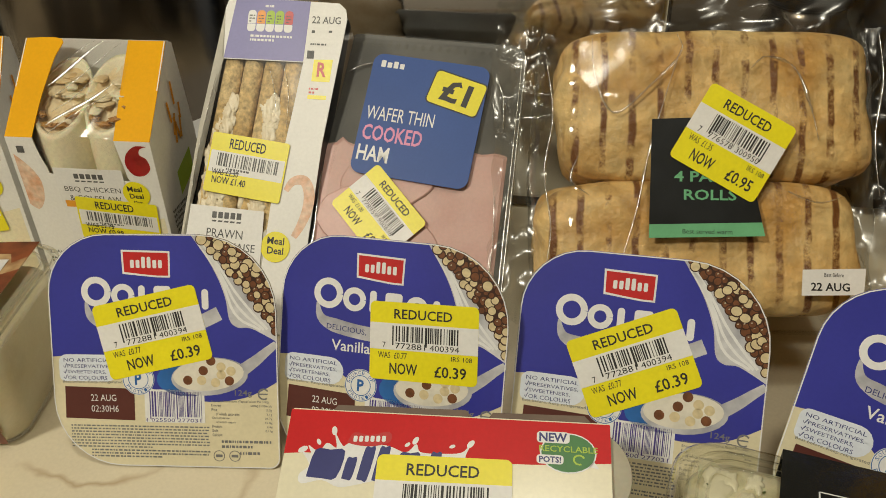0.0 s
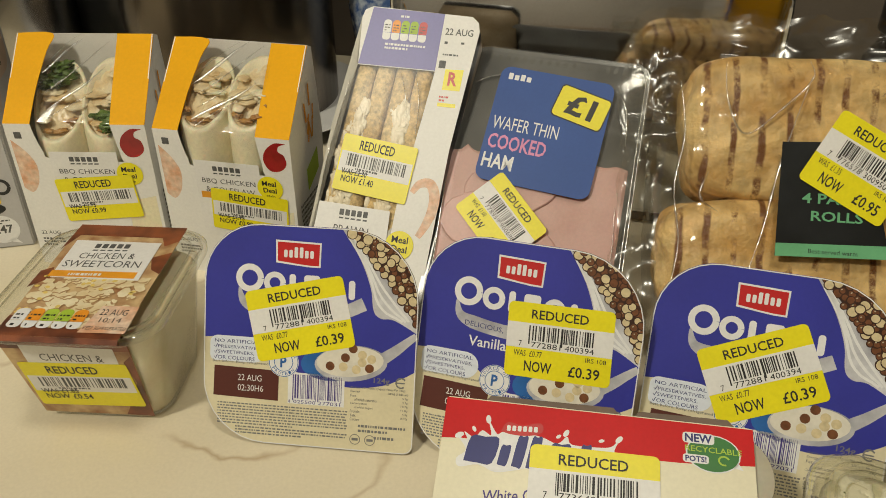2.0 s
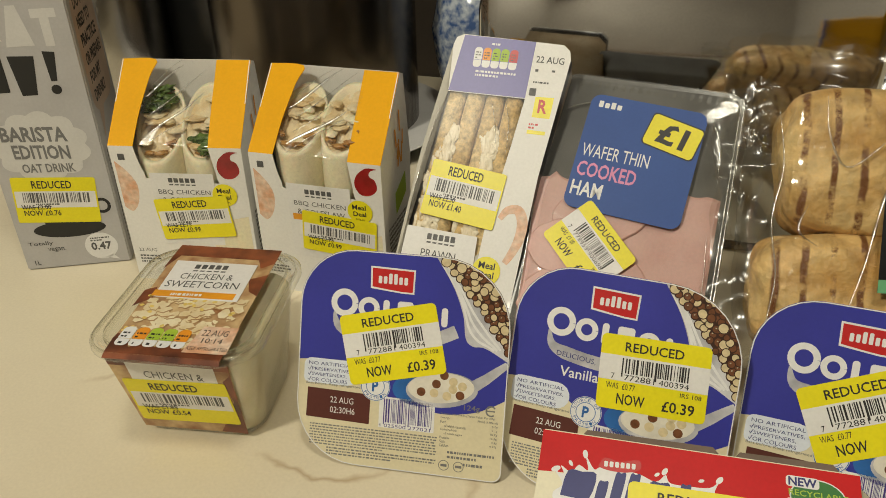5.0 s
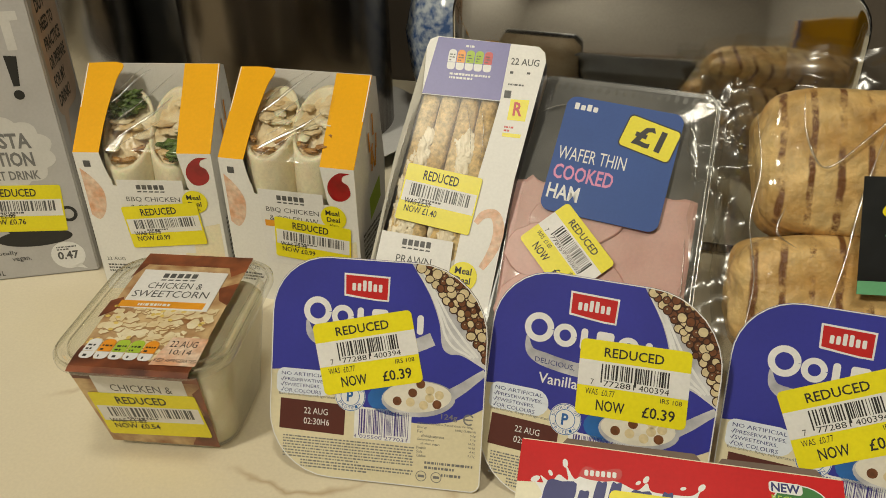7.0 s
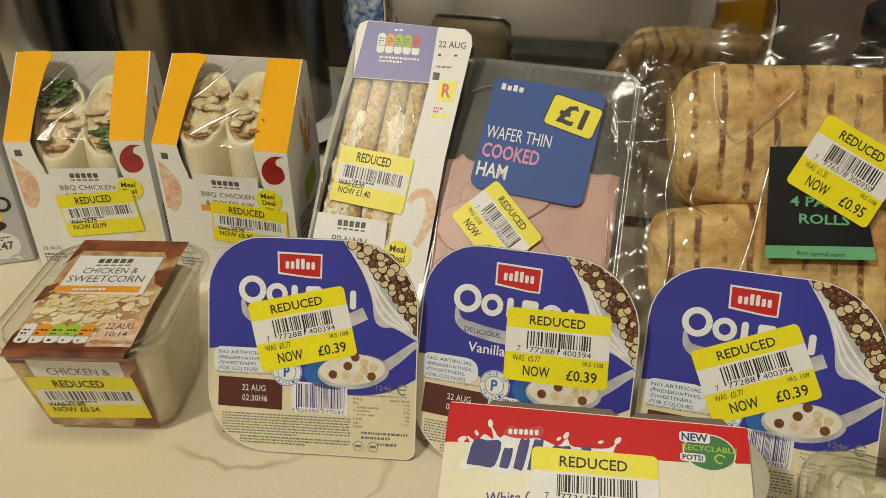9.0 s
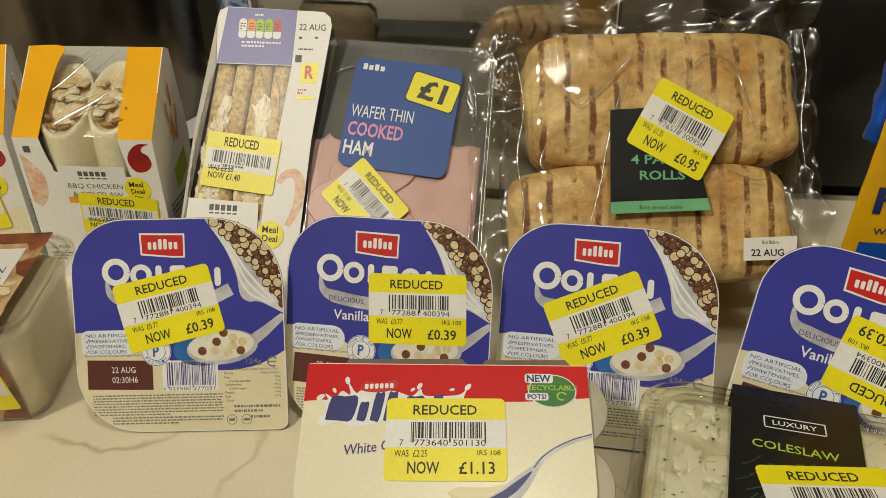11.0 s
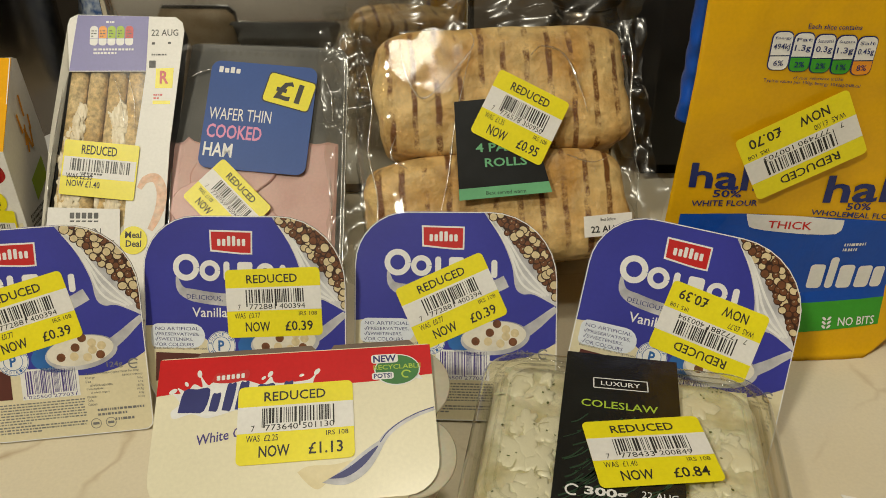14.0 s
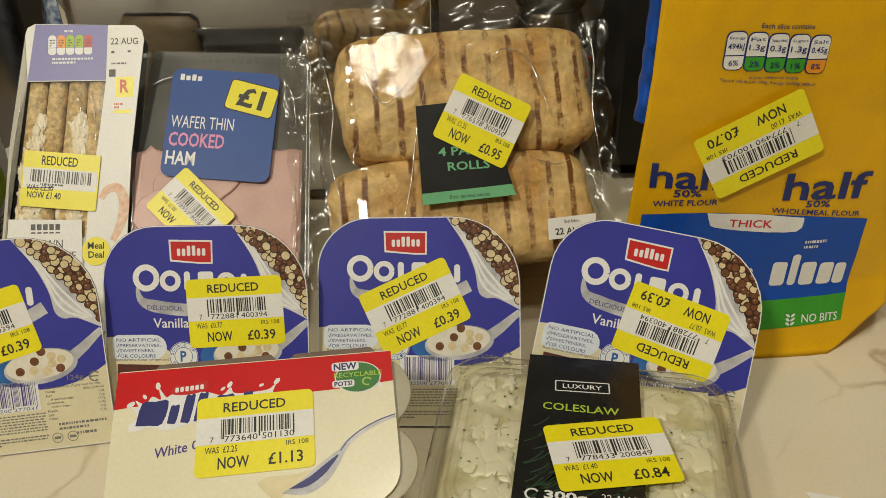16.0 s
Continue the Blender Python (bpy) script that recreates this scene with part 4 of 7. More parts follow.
    for i, s in enumerate(("DO I", "NEED TO", "PRACTICE", "OR PREPARE", "FOR MY", "DRINK?")):
        text(bm, g, s, 14, 190 - i * 13, 14 + (20, 34, 42, 44, 30, 32)[i], 199 - i * 13, 0.2, 0.03)
    part("side_lettering", bm, "black_ink", side)
    bm = bmesh.new()
    small_print(bm, g, 8, 14, 62, 92, 22, 9, 0.12)
    tagged(part("small_print", bm, "grey_ink", ob), kind="stuff")


oat_carton()


# ---- chilled wrap packs ----
def wrap_pack(matrix, label, kind, seed):
    """Card box with a sloping film window; local x across, y back, z up."""
    ob = thing("wrap_pack", matrix, label, "wrap pack", "wrap packs")
    W, H, D, R = 47, 108.2, 56, 154
    front = Flat(pose(0, 0, 0, 90))
    lean = math.degrees(math.atan2(46.5, R - H))
    slope = Flat(pose(0, 0, H / 1000, 90 - lean))
    L = math.hypot(46.5, R - H)
    # side walls, floor and back in card
    for s in (-1, 1):
        bm = bmesh.new()
        a = [Vector((s * W / 1000, y / 1000, z / 1000)) for y, z in ((0.3, 0), (0.3, H), (46.2, R), (D - 2, R - 3), (D + 3, 90), (D - 8, 0))]
        a = [Vector((p.x - s * (0.001 if p.z > 0.15 else 0.0), p.y, p.z)) for p in a]
        b = [p - Vector((s * 0.0006, 0, 0)) for p in a]
        loft(bm, [a, b])
        part("side_wall", bm, "white_card", ob)
    bm = bmesh.new()
    loft(bm, [[Vector((x / 1000, y / 1000, z / 1000)) for x, y, z in ((-W, D - 8, 0), (W, D - 8, 0), (W, D + 3, 90), (W - 4, D, R - 3), (-W + 4, D, R - 3), (-W, D + 3, 90))],
              [Vector((x / 1000, (y - 0.6) / 1000, z / 1000)) for x, y, z in ((-W, D - 8, 0), (W, D - 8, 0), (W, D + 3, 90), (W - 4, D, R - 3), (-W + 4, D, R - 3), (-W, D + 3, 90))]])
    part("back_wall", bm, "white_card", ob)
    # front card with a window notch
    bm = bmesh.new()
    notch = smooth_line([(24, H), (25, 100), (27, 84), (24, 81), (-20, 83), (-25, 88), (-28, 100), (-29, H)], 3)
    poly(bm, front, [(-W, 0), (W, 0), (W, H)] + notch + [(-W, H)], 0.0, 0.5)
    fc = part("front_card", bm, "white_card", ob, "white printed card front")
    bm = bmesh.new()
    poly(bm, slope, smooth_line([(-46.3, L), (-22, L), (-24.5, L * 0.8), (-28, L * 0.4), (-29, 0)], 4) + [(-W, 0)], 0.0, 0.5)
    part("yellow_flap", bm, "orange_card", ob, "orange-yellow card strip")
    bm = bmesh.new()
    poly(bm, slope, [(24, 0), (W, 0), (46.3, L)] + smooth_line([(22, L), (22.5, L * 0.7), (23, L * 0.35), (24, 0)], 4)[:-1], 0.0, 0.5)
    part("yellow_flap", bm, "orange_card", ob, "orange-yellow card strip")
    # film window, bulging
    bm = bmesh.new()
    n, rows = 60, 66
    grid = []
    for j in range(rows + 1):
        s = j / rows
        row = []
        for i in range(n + 1):
            u = -28 + 58 * i / n
            bulge = 3.0 * math.sin(math.pi * i / n) * math.sin(math.pi * min(1, s * 0.9 + 0.1)) + 1.3 * noise.noise(Vector((u * 0.09 - s * 3.6 + seed, u * 0.02 + s, 1))) - 1.2 * abs(noise.noise(Vector((u * 0.07 - s * 4.2, u * 0.012 + s, seed + 6))))
            d = s * (L + 26) - 26
            p = front(u, H + d, bulge - 0.9) if d < 0 else slope(u, d, bulge - 0.9)
            row.append(bm.verts.new(p))
        grid.append(row)
    for a, b in zip(grid, grid[1:]):
        for i in range(n):
            bm.faces.new((a[i], a[i + 1], b[i + 1], b[i]))
    part("film_window", bm, "film", ob, "clear creased film window", True)
    rnd = random.Random(seed + 100)

    def over(u, v, h=0.0):
        return front(u, H + v, h) if v < 0 else slope(u, v, h)

    # diagonal highlights on the window, shaped as folds glossier than its film
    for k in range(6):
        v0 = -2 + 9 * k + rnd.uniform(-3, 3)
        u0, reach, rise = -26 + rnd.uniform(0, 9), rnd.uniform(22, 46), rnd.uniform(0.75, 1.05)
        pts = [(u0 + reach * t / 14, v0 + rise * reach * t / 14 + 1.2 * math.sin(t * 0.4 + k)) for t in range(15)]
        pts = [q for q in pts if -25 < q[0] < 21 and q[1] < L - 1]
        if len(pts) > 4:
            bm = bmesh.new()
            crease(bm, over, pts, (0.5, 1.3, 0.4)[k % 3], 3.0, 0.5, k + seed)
            part("film_glint_fold", bm, "fold", ob, "", True)
    # the two halves of the wrap, cut at a slant
    for s, x in ((0, -18.0), (1, 16.0)):
        bm = bmesh.new()
        rnd = random.Random(seed * 7 + s)

        def round_at(z0, tilt, k, n=40):
            out = []
            for i in range(n):
                a = 6.2832 * i / n
                e = 1 + 0.05 * noise.noise(Vector((math.cos(a) * 1.4, math.sin(a) * 1.4, z0 * 9 + seed + s * 5)))
                px, py = 0.0182 * math.cos(a), 0.0245 * math.sin(a)
                out.append(Vector((x / 1000 + px * k * e, 0.0258 + py * k * e, z0 + tilt * py * k)))
            return out
        cut = (0.113 if kind == "green" else 0.124) + 0.003 * s
        tilt = 0.85 if kind == "green" else 0.70
        loft(bm, [round_at(0.004, 0, 0.9), round_at(0.01, 0, 1.0)] + [round_at(0.01 + (cut - 0.012) * q / 8, tilt * q / 8, 1.0 + 0.02 * math.sin(q * 1.3)) for q in range(1, 9)]
             + [round_at(cut + 0.0006, tilt, 0.97), round_at(cut + 0.0006, tilt, 0.87), round_at(cut - 0.004, tilt, 0.84), round_at(cut - 0.006, tilt, 0.5)])
        half = part("wrap_half", bm, "wrap", ob, "soft pale tortilla wrap half", True)
        bm = bmesh.new()
        loft(bm, [[p + Vector((0, 0, 0.0026 * noise.noise(p * 210) + 0.0012 * noise.noise(p * 520))) for p in round_at(cut - 0.0035 + 0.0042 * (1 - q / 8), tilt, 0.86 * q / 8)] for q in range(8, 0, -1)], False, True)
        part("filling", bm, "filling" if (s + seed) % 2 else "chicken", half, "creamy chicken filling", True)
        for k in range(8):
            a, r = rnd.uniform(0, 6.28), rnd.uniform(0.1, 0.7)
            px, py = 0.0182 * r * math.cos(a), 0.0245 * r * math.sin(a)
            bm = bmesh.new()
            lump(bm, (x / 1000 + px, 0.0258 + py, cut + tilt * py + 0.0004), (rnd.uniform(0.004, 0.0075), rnd.uniform(0.005, 0.009), rnd.uniform(0.0012, 0.0024)), seed + k, 0.3, 3, 1.0, rnd.uniform(0, 90), 2.2)
            part("chicken_piece", bm, ("chicken", "chicken", "wrap", "filling")[k % 4], half, "", True)
        for k in range(4):
            a = -2.5 + 0.62 * k + 0.3 * s
            px, py = 0.0182 * 0.72 * math.cos(a), 0.0245 * 0.72 * math.sin(a)
            bm = bmesh.new()
            lump(bm, (x / 1000 + px, 0.0258 + py, cut + tilt * py + 0.0004), (0.0048, 0.0024, 0.0016), seed + k + 20, 0.7, 3, 1.0, math.degrees(a) + 90, 2.4)
            part("sauce_edge", bm, "sauce_brown", half, "brown barbecue sauce", True)
        for k in range(9 if kind == "green" else 0):
            a, r = rnd.uniform(-1.9, 0.1) if s else rnd.uniform(1.2, 3.0), rnd.uniform(0.4, 0.95)
            px, py = 0.0182 * r * math.cos(a), 0.0245 * r * math.sin(a)
            bm = bmesh.new()
            lump(bm, (x / 1000 + px, 0.0258 + py, cut + tilt * py + 0.0020), (rnd.uniform(0.004, 0.008), rnd.uniform(0.004, 0.008), 0.0026), seed + k, 0.9, 3, 1.0, rnd.uniform(0, 90), 2.8)
            part("salad_leaf", bm, "lettuce", half, "dark green leaf", True)
    # prints
    front = Scaled(front, 0.965, 0.93, 0)
    for pts, mt in ((smooth_line([(-W + 0.5, 104), (-38, 95), (-33, 84), (-35, 70), (-41, 62), (-W + 0.5, 66)], 3), "salmon_print"), ([(14, 46), (30, 56), (W - 0.5, 60), (W - 0.5, 8), (24, 6)], "wrap")):
        bm = bmesh.new()
        poly(bm, front, pts, 0.06)
        part("food_print", bm, mt, fc, "printed food picture")
    bm = bmesh.new()
    drop = smooth_line([(46, 113), (38, 113), (31, 107), (29, 99), (33, 92), (40, 92), (45, 97), (44, 104), (40, 107), (41, 111), (46, 113)], 4)
    poly(bm, front, drop[:-1], 0.1)
    part("red_sauce_print", bm, "sauce_red", fc, "red sauce drop print")
    bm = bmesh.new()
    poly(bm, front, [(-22.5, 95), (25, 95), (25, 34), (-22.5, 34)], 0.25, 0.25)
    panel = part("name_panel", bm, "white_label", fc, "white name label")
    bm = bmesh.new()
    for i in range(5):
        poly(bm, front, rrect(-9 + 4.2 * i, 87.5, -5.8 + 4.2 * i, 91.2, 0.4), 0.32)
        poly(bm, front, [(-9 + 4.2 * i, 85.2), (-6 + 4.2 * i, 85.2), (-5.6 + 4.2 * i, 86.2), (-8.6 + 4.2 * i, 86.2)], 0.32)
    text(bm, front, "BBQ CHICKEN", -18, 77, 21, 81.5, 0.32)
    text(bm, front, "& COLESLAW", -16, 70.5, 20, 75, 0.32)
    part("name_lettering", bm, "grey_ink", panel)
    bm = bmesh.new()
    poly(bm, front, [(-20, 65.5), (24, 65.5), (24, 70.5), (-20, 70.5)], 0.31)
    part("orange_stripe", bm, "orange_ink", panel)
    bm = bmesh.new()
    poly(bm, front, disc(31.5, 78, 9.2, n=26), 0.4)
    deal = part("meal_deal_badge", bm, "yellow_label", fc, "round yellow offer badge")
    bm = bmesh.new()
    text(bm, front, "Meal", 26, 79.6, 36, 83.6, 0.46, 0.02)
    text(bm, front, "Deal", 26.5, 74.4, 36, 78.2, 0.46, 0.02)
    text(bm, front, "Main", 28.5, 70.8, 34.5, 72.8, 0.46)
    part("badge_lettering", bm, "black_ink", deal)
    bm = bmesh.new()
    poly(bm, front, rrect(-43, 105, -38, 110, 0.4), 0.1)
    part("small_mark", bm, "grey_ink", fc)
    bm = bmesh.new()
    text(bm, front, "22 AUG", -44, 26, -30, 29, 0.1)
    part("date_lettering", bm, "grey_ink", fc)
    bm = bmesh.new()
    small_print(bm, front, -44, 16, -28, 24, 3, 5, 0.1)
    tagged(part("small_print", bm, "grey_ink", fc), kind="stuff")
    # printed side
    side = Flat(pose((W + 0.1) / 1000, 0, 0, 90, 0, 90))
    bm = bmesh.new()
    rnd = random.Random(3)
    for k in range(7):
        u, v = rnd.uniform(26, 46), rnd.uniform(92, 120)
        band(bm, side, [(u, v), (u + rnd.uniform(-5, 5), v + rnd.uniform(9, 17))], 2.4, 0.1)
    part("carrot_print", bm, "orange_ink", ob, "orange shredded carrot print")
    bm = bmesh.new()
    poly(bm, side, [(24, 60), (46, 68), (46, 84), (24, 76)], 0.1)
    part("green_side_label", bm, "lime", ob)
    bm = bmesh.new()
    small_print(bm, side, 8, 12, 46, 58, 13, 6, 0.1)
    tagged(part("side_print", bm, "grey_ink", ob), kind="stuff")
    return ob, front


ob, fr = wrap_pack(upright(-0.2229, 0.4530, 1.7), "white and orange wrap box with a clear film window, pale filling", "pale", 4)
shop_sticker(ob, fr, 14.5, 56, -4, 56, 33, "£2.75", "£0.99", 41, 1.0)
ob, fr = wrap_pack(upright(-0.3231, 0.4450, 12.0), "white and orange wrap box with film window and green leaf", "green", 9)
shop_sticker(ob, fr, 6, 58, 5, 56, 35, "£2.75", "£0.99", 42, 1.0)


# ---- prawn sandwich pack ----
def sandwich_pack():
    ob = thing("sandwich_pack", leaning(-0.140, 0.4172, 0.0, -1.9, 35.2), "tall prawn sandwich wedge in a white and lilac card pack", "sandwich pack")
    f = Flat()
    outline = [(-32, 2), (53, 2), (58, 120), (66, 198), (60, 207.5), (-8, 209.5), (-14.5, 202), (-24, 128)]
    # wedge tray behind the card: its back stands upright on the worktop
    c, s = math.cos(radians(35.2)), math.sin(radians(35.2))
    back = []
    for u, v in outline:
        d = max(6.0, (0.70 * v - 2) if v < 60 else 52 - (v - 60) * 0.24)
        back.append(Vector(((u + 15) * 0.94 / 1000 - 0.015 + (0.004 if u > 40 else 0), (v * 0.97) / 1000, -min(d, v * c / s * 0.98 + 0.2) / 1000)))
    front = [f(u, v, -4) for u, v in outline]
    waist = [a.lerp(b, 0.30) for a, b in zip(front, back)]
    bm = bmesh.new()
    loft(bm, [[f(u, v, -0.8) for u, v in outline], front, waist], False, False)
    part("tray", bm, "black_plastic", ob, "black plastic wedge tray", True)
    bm = bmesh.new()
    loft(bm, [waist, back], False)
    part("tray_back", bm, "tray_back", ob, "clear tray back filled with bread", True)
    window = smooth_line([(-12.5, 170), (-19, 140), (-23, 110), (-26, 60), (-27, 20)], 4) + smooth_line([(26, 20), (29, 80), (33, 110), (37, 140), (40.5, 170)], 4)
    bm = bmesh.new()
    poly(bm, f, window[:21] + [(-32, 2), (-24, 128), (-14.5, 202), (-14, 172)], 0.0, 0.5)
    part("clear_edge", bm, "pack_edge", ob, "translucent pale plastic edge")
    bm = bmesh.new()
    poly(bm, f, [(26, 20), (26, 2), (53, 2), (58, 120), (66, 198), (64.5, 204), (60, 207.5), (-8, 209.5), (-13, 207), (-14.5, 202), (-12.5, 170), (40.5, 170), (37, 140), (33, 110), (29, 80)], 0.1, 0.5)
    cd = part("card_frame", bm, "white_card", ob, "white card frame")
    bm = bmesh.new()
    poly(bm, f, [(-12.5, 170.5), (40.5, 170.5), (41.5, 208), (-7.6, 209)], 0.16)
    top = part("lilac_panel", bm, "lilac", cd, "lilac nutrition panel")
    cols = ("white_ink", "amber", "lime", "lime", "red_ink")
    for i, c2 in enumerate(cols):
        bm = bmesh.new()
        poly(bm, f, rrect(1.2 + i * 6.1, 193, 6.7 + i * 6.1, 201.5, (0.5, 0.5, 2.4, 2.4)), 0.24)
        part("nutrition_tab", bm, c2, top)
        bm = bmesh.new()
        poly(bm, f, rrect(1.2 + i * 6.1, 188, 6.7 + i * 6.1, 192.8, (2, 2, 0.5, 0.5)), 0.24)
        part("nutrition_tab", bm, "white_ink", top)
    bm = bmesh.new()
    small_print(bm, f, 4, 182, 32, 187, 2, 2, 0.24)
    small_print(bm, f, 12, 203.5, 22, 206, 1, 2, 0.24)
    part("lilac_print", bm, "white_ink", top)
    bm = bmesh.new()
    for i in range(5):
        small_print(bm, f, 2.2 + i * 6.1, 194, 5.8 + i * 6.1, 199.5, 3, i, 0.3, 0.4)
    text(bm, f, "22 AUG", 43.5, 194.5, 62, 199, 0.2, 0.01)
    small_print(bm, f, 44, 188.5, 50, 191.5, 1, 2, 0.2)
    small_print(bm, f, 55, 189, 61, 191.5, 1, 2, 0.2)
    small_print(bm, f, 44, 181, 61, 183, 1, 4, 0.2)
    poly(bm, f, rrect(42.5, 172.5, 47, 177.5, 0.3), 0.2)
    part("card_lettering", bm, "grey_ink", cd)
    bm = bmesh.new()
    poly(bm, f, [(47, 158.5), (58.8, 158.5), (59.5, 172.5), (47.3, 172)], 0.2)
    poly(bm, f, [(45.5, 147.5), (57.5, 147.5), (57.5, 150), (45.5, 150)], 0.2)
    tag = part("yellow_tag", bm, "yellow_label", cd)
    bm = bmesh.new()
    text(bm, f, "R", 50, 161.5, 56, 170.5, 0.27, 0.03)
    small_print(bm, f, 46, 151, 52, 155.5, 2, 4, 0.2)
    part("tag_lettering", bm, "red_ink", tag)
    # prawn picture low on the card
    bm = bmesh.new()
    line = smooth_line([(38, 90), (42, 96), (49, 97), (53, 90), (53, 80), (50, 70), (46, 62)], 5)
    band(bm, f, line, [3.5 + 3.5 * math.sin(math.pi * i / len(line)) for i in range(len(line))], 0.2)
    part("prawn_print", bm, "salmon_print", cd, "pink prawn picture")
    # slices of bread behind the film
    for i in range(4):
        bm = bmesh.new()
        top_u, low_u = -7.2 + i * 13.5, -21.5 + i * 14.6
        rings = []
        for j in range(12):
            k = j / 11
            u = low_u + (top_u - low_u) * k
            w = 6.75 - 0.5 * k
            wob = 0.8 * noise.noise(Vector((i * 4, j * 0.7, 2)))
            rings.append([f(u + x * w + wob, 22 + 149 * k, z + wob) for x, z in ((-1, -9), (1, -9), (0.98, -5.0), (0.72, -2.6), (0.3, -1.7), (-0.3, -1.7), (-0.72, -2.6), (-0.98, -5.0))])
        loft(bm, rings)
        part("bread_slice", bm, "bread", ob, "brown malted bread slice", True)
    for i, u in enumerate((-11, 17)):
        bm = bmesh.new()
        rnd = random.Random(60 + i)
        for k in range(150):
            v = 26 + 118 * rnd.random() ** 0.9
            wide = 4.6 * (0.4 + 0.6 * math.sin(math.pi * (v - 20) / 140))
            lump(bm, ((u + (v - 90) * 0.085 + rnd.gauss(0, 0.8) * wide) / 1000, v / 1000, -0.0022 - 0.0004 * rnd.random()), (rnd.uniform(0.0014, 0.0042), rnd.uniform(0.002, 0.008), rnd.uniform(0.0004, 0.0013)), k + i * 50, 0.6, 3)
        part("prawn_filling", bm, "prawn_mayo", ob, "pale prawn and mayonnaise filling", True)
    bm = bmesh.new()
    # darker brown sheet behind the slices, showing only between them
    poly(bm, f, [(-26, 20), (28, 20), (40, 171), (-12, 171)], -8.0)
    part("bread_gap", bm, "bread_dark", ob)
    bm = bmesh.new()
    n, rows, grid = 10, 26, []
    for j in range(rows + 1):
        k = j / rows
        a, b = (-27 + 14.5 * k ** 1.2), (26 + 14.5 * k)
        grid.append([bm.verts.new(f(a + (b - a) * i / n, 20 + 150 * k, -0.3 + 0.2 * noise.noise(Vector((i * 0.5, j * 0.4, 7))))) for i in range(n + 1)])
    for a, b in zip(grid, grid[1:]):
        for i in range(n):
            bm.faces.new((a[i], a[i + 1], b[i + 1], b[i]))
    part("film_window", bm, "smooth_film", ob, "clear film window", True)
    # a few light streaks on the window, put in as over-glossy folds
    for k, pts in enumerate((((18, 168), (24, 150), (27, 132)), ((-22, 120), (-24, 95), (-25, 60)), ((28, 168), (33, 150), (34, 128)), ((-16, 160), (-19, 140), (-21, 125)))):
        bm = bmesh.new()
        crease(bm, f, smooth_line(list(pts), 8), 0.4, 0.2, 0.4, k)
        part("film_glint_fold", bm, "fold", ob, "", True)
    bm = bmesh.new()
    poly(bm, f, [(-23.5, 77), (25.5, 76), (27, 20), (-27, 20)], 0.8, 0.4)
    nm = part("name_panel", bm, "white_label", ob, "white name label")
    bm = bmesh.new()
    for i in range(5):
        poly(bm, f, rrect(-8.5 + 4.1 * i, 69.5, -5.4 + 4.1 * i, 73.5, 0.4), 0.88)
        poly(bm, f, [(-8.5 + 4.1 * i, 67.2), (-5.6 + 4.1 * i, 67.2), (-5.2 + 4.1 * i, 68.2), (-8.1 + 4.1 * i, 68.2)], 0.88)
    text(bm, f, "PRAWN", -11, 57.5, 13, 63, 0.88)
    text(bm, f, "MAYONNAISE", -20, 50, 22, 55, 0.88)
    part("name_lettering", bm, "grey_ink", nm)
    bm = bmesh.new()
    poly(bm, f, disc(35, 55, 9.5, n=26), 0.6)
    deal = part("meal_deal_badge", bm, "yellow_label", cd, "round yellow offer badge")
    bm = bmesh.new()
    text(bm, f, "Meal", 29.5, 56.5, 40.5, 61, 0.66, 0.02)
    text(bm, f, "Deal", 30, 50.5, 40.5, 55, 0.66, 0.02)
    part("badge_lettering", bm, "black_ink", deal)
    shop_sticker(ob, f, 10.7, 102.5, -5.2, 51.5, 37.5, "£2.30", "£1.40", 43, 1.0)


sandwich_pack()


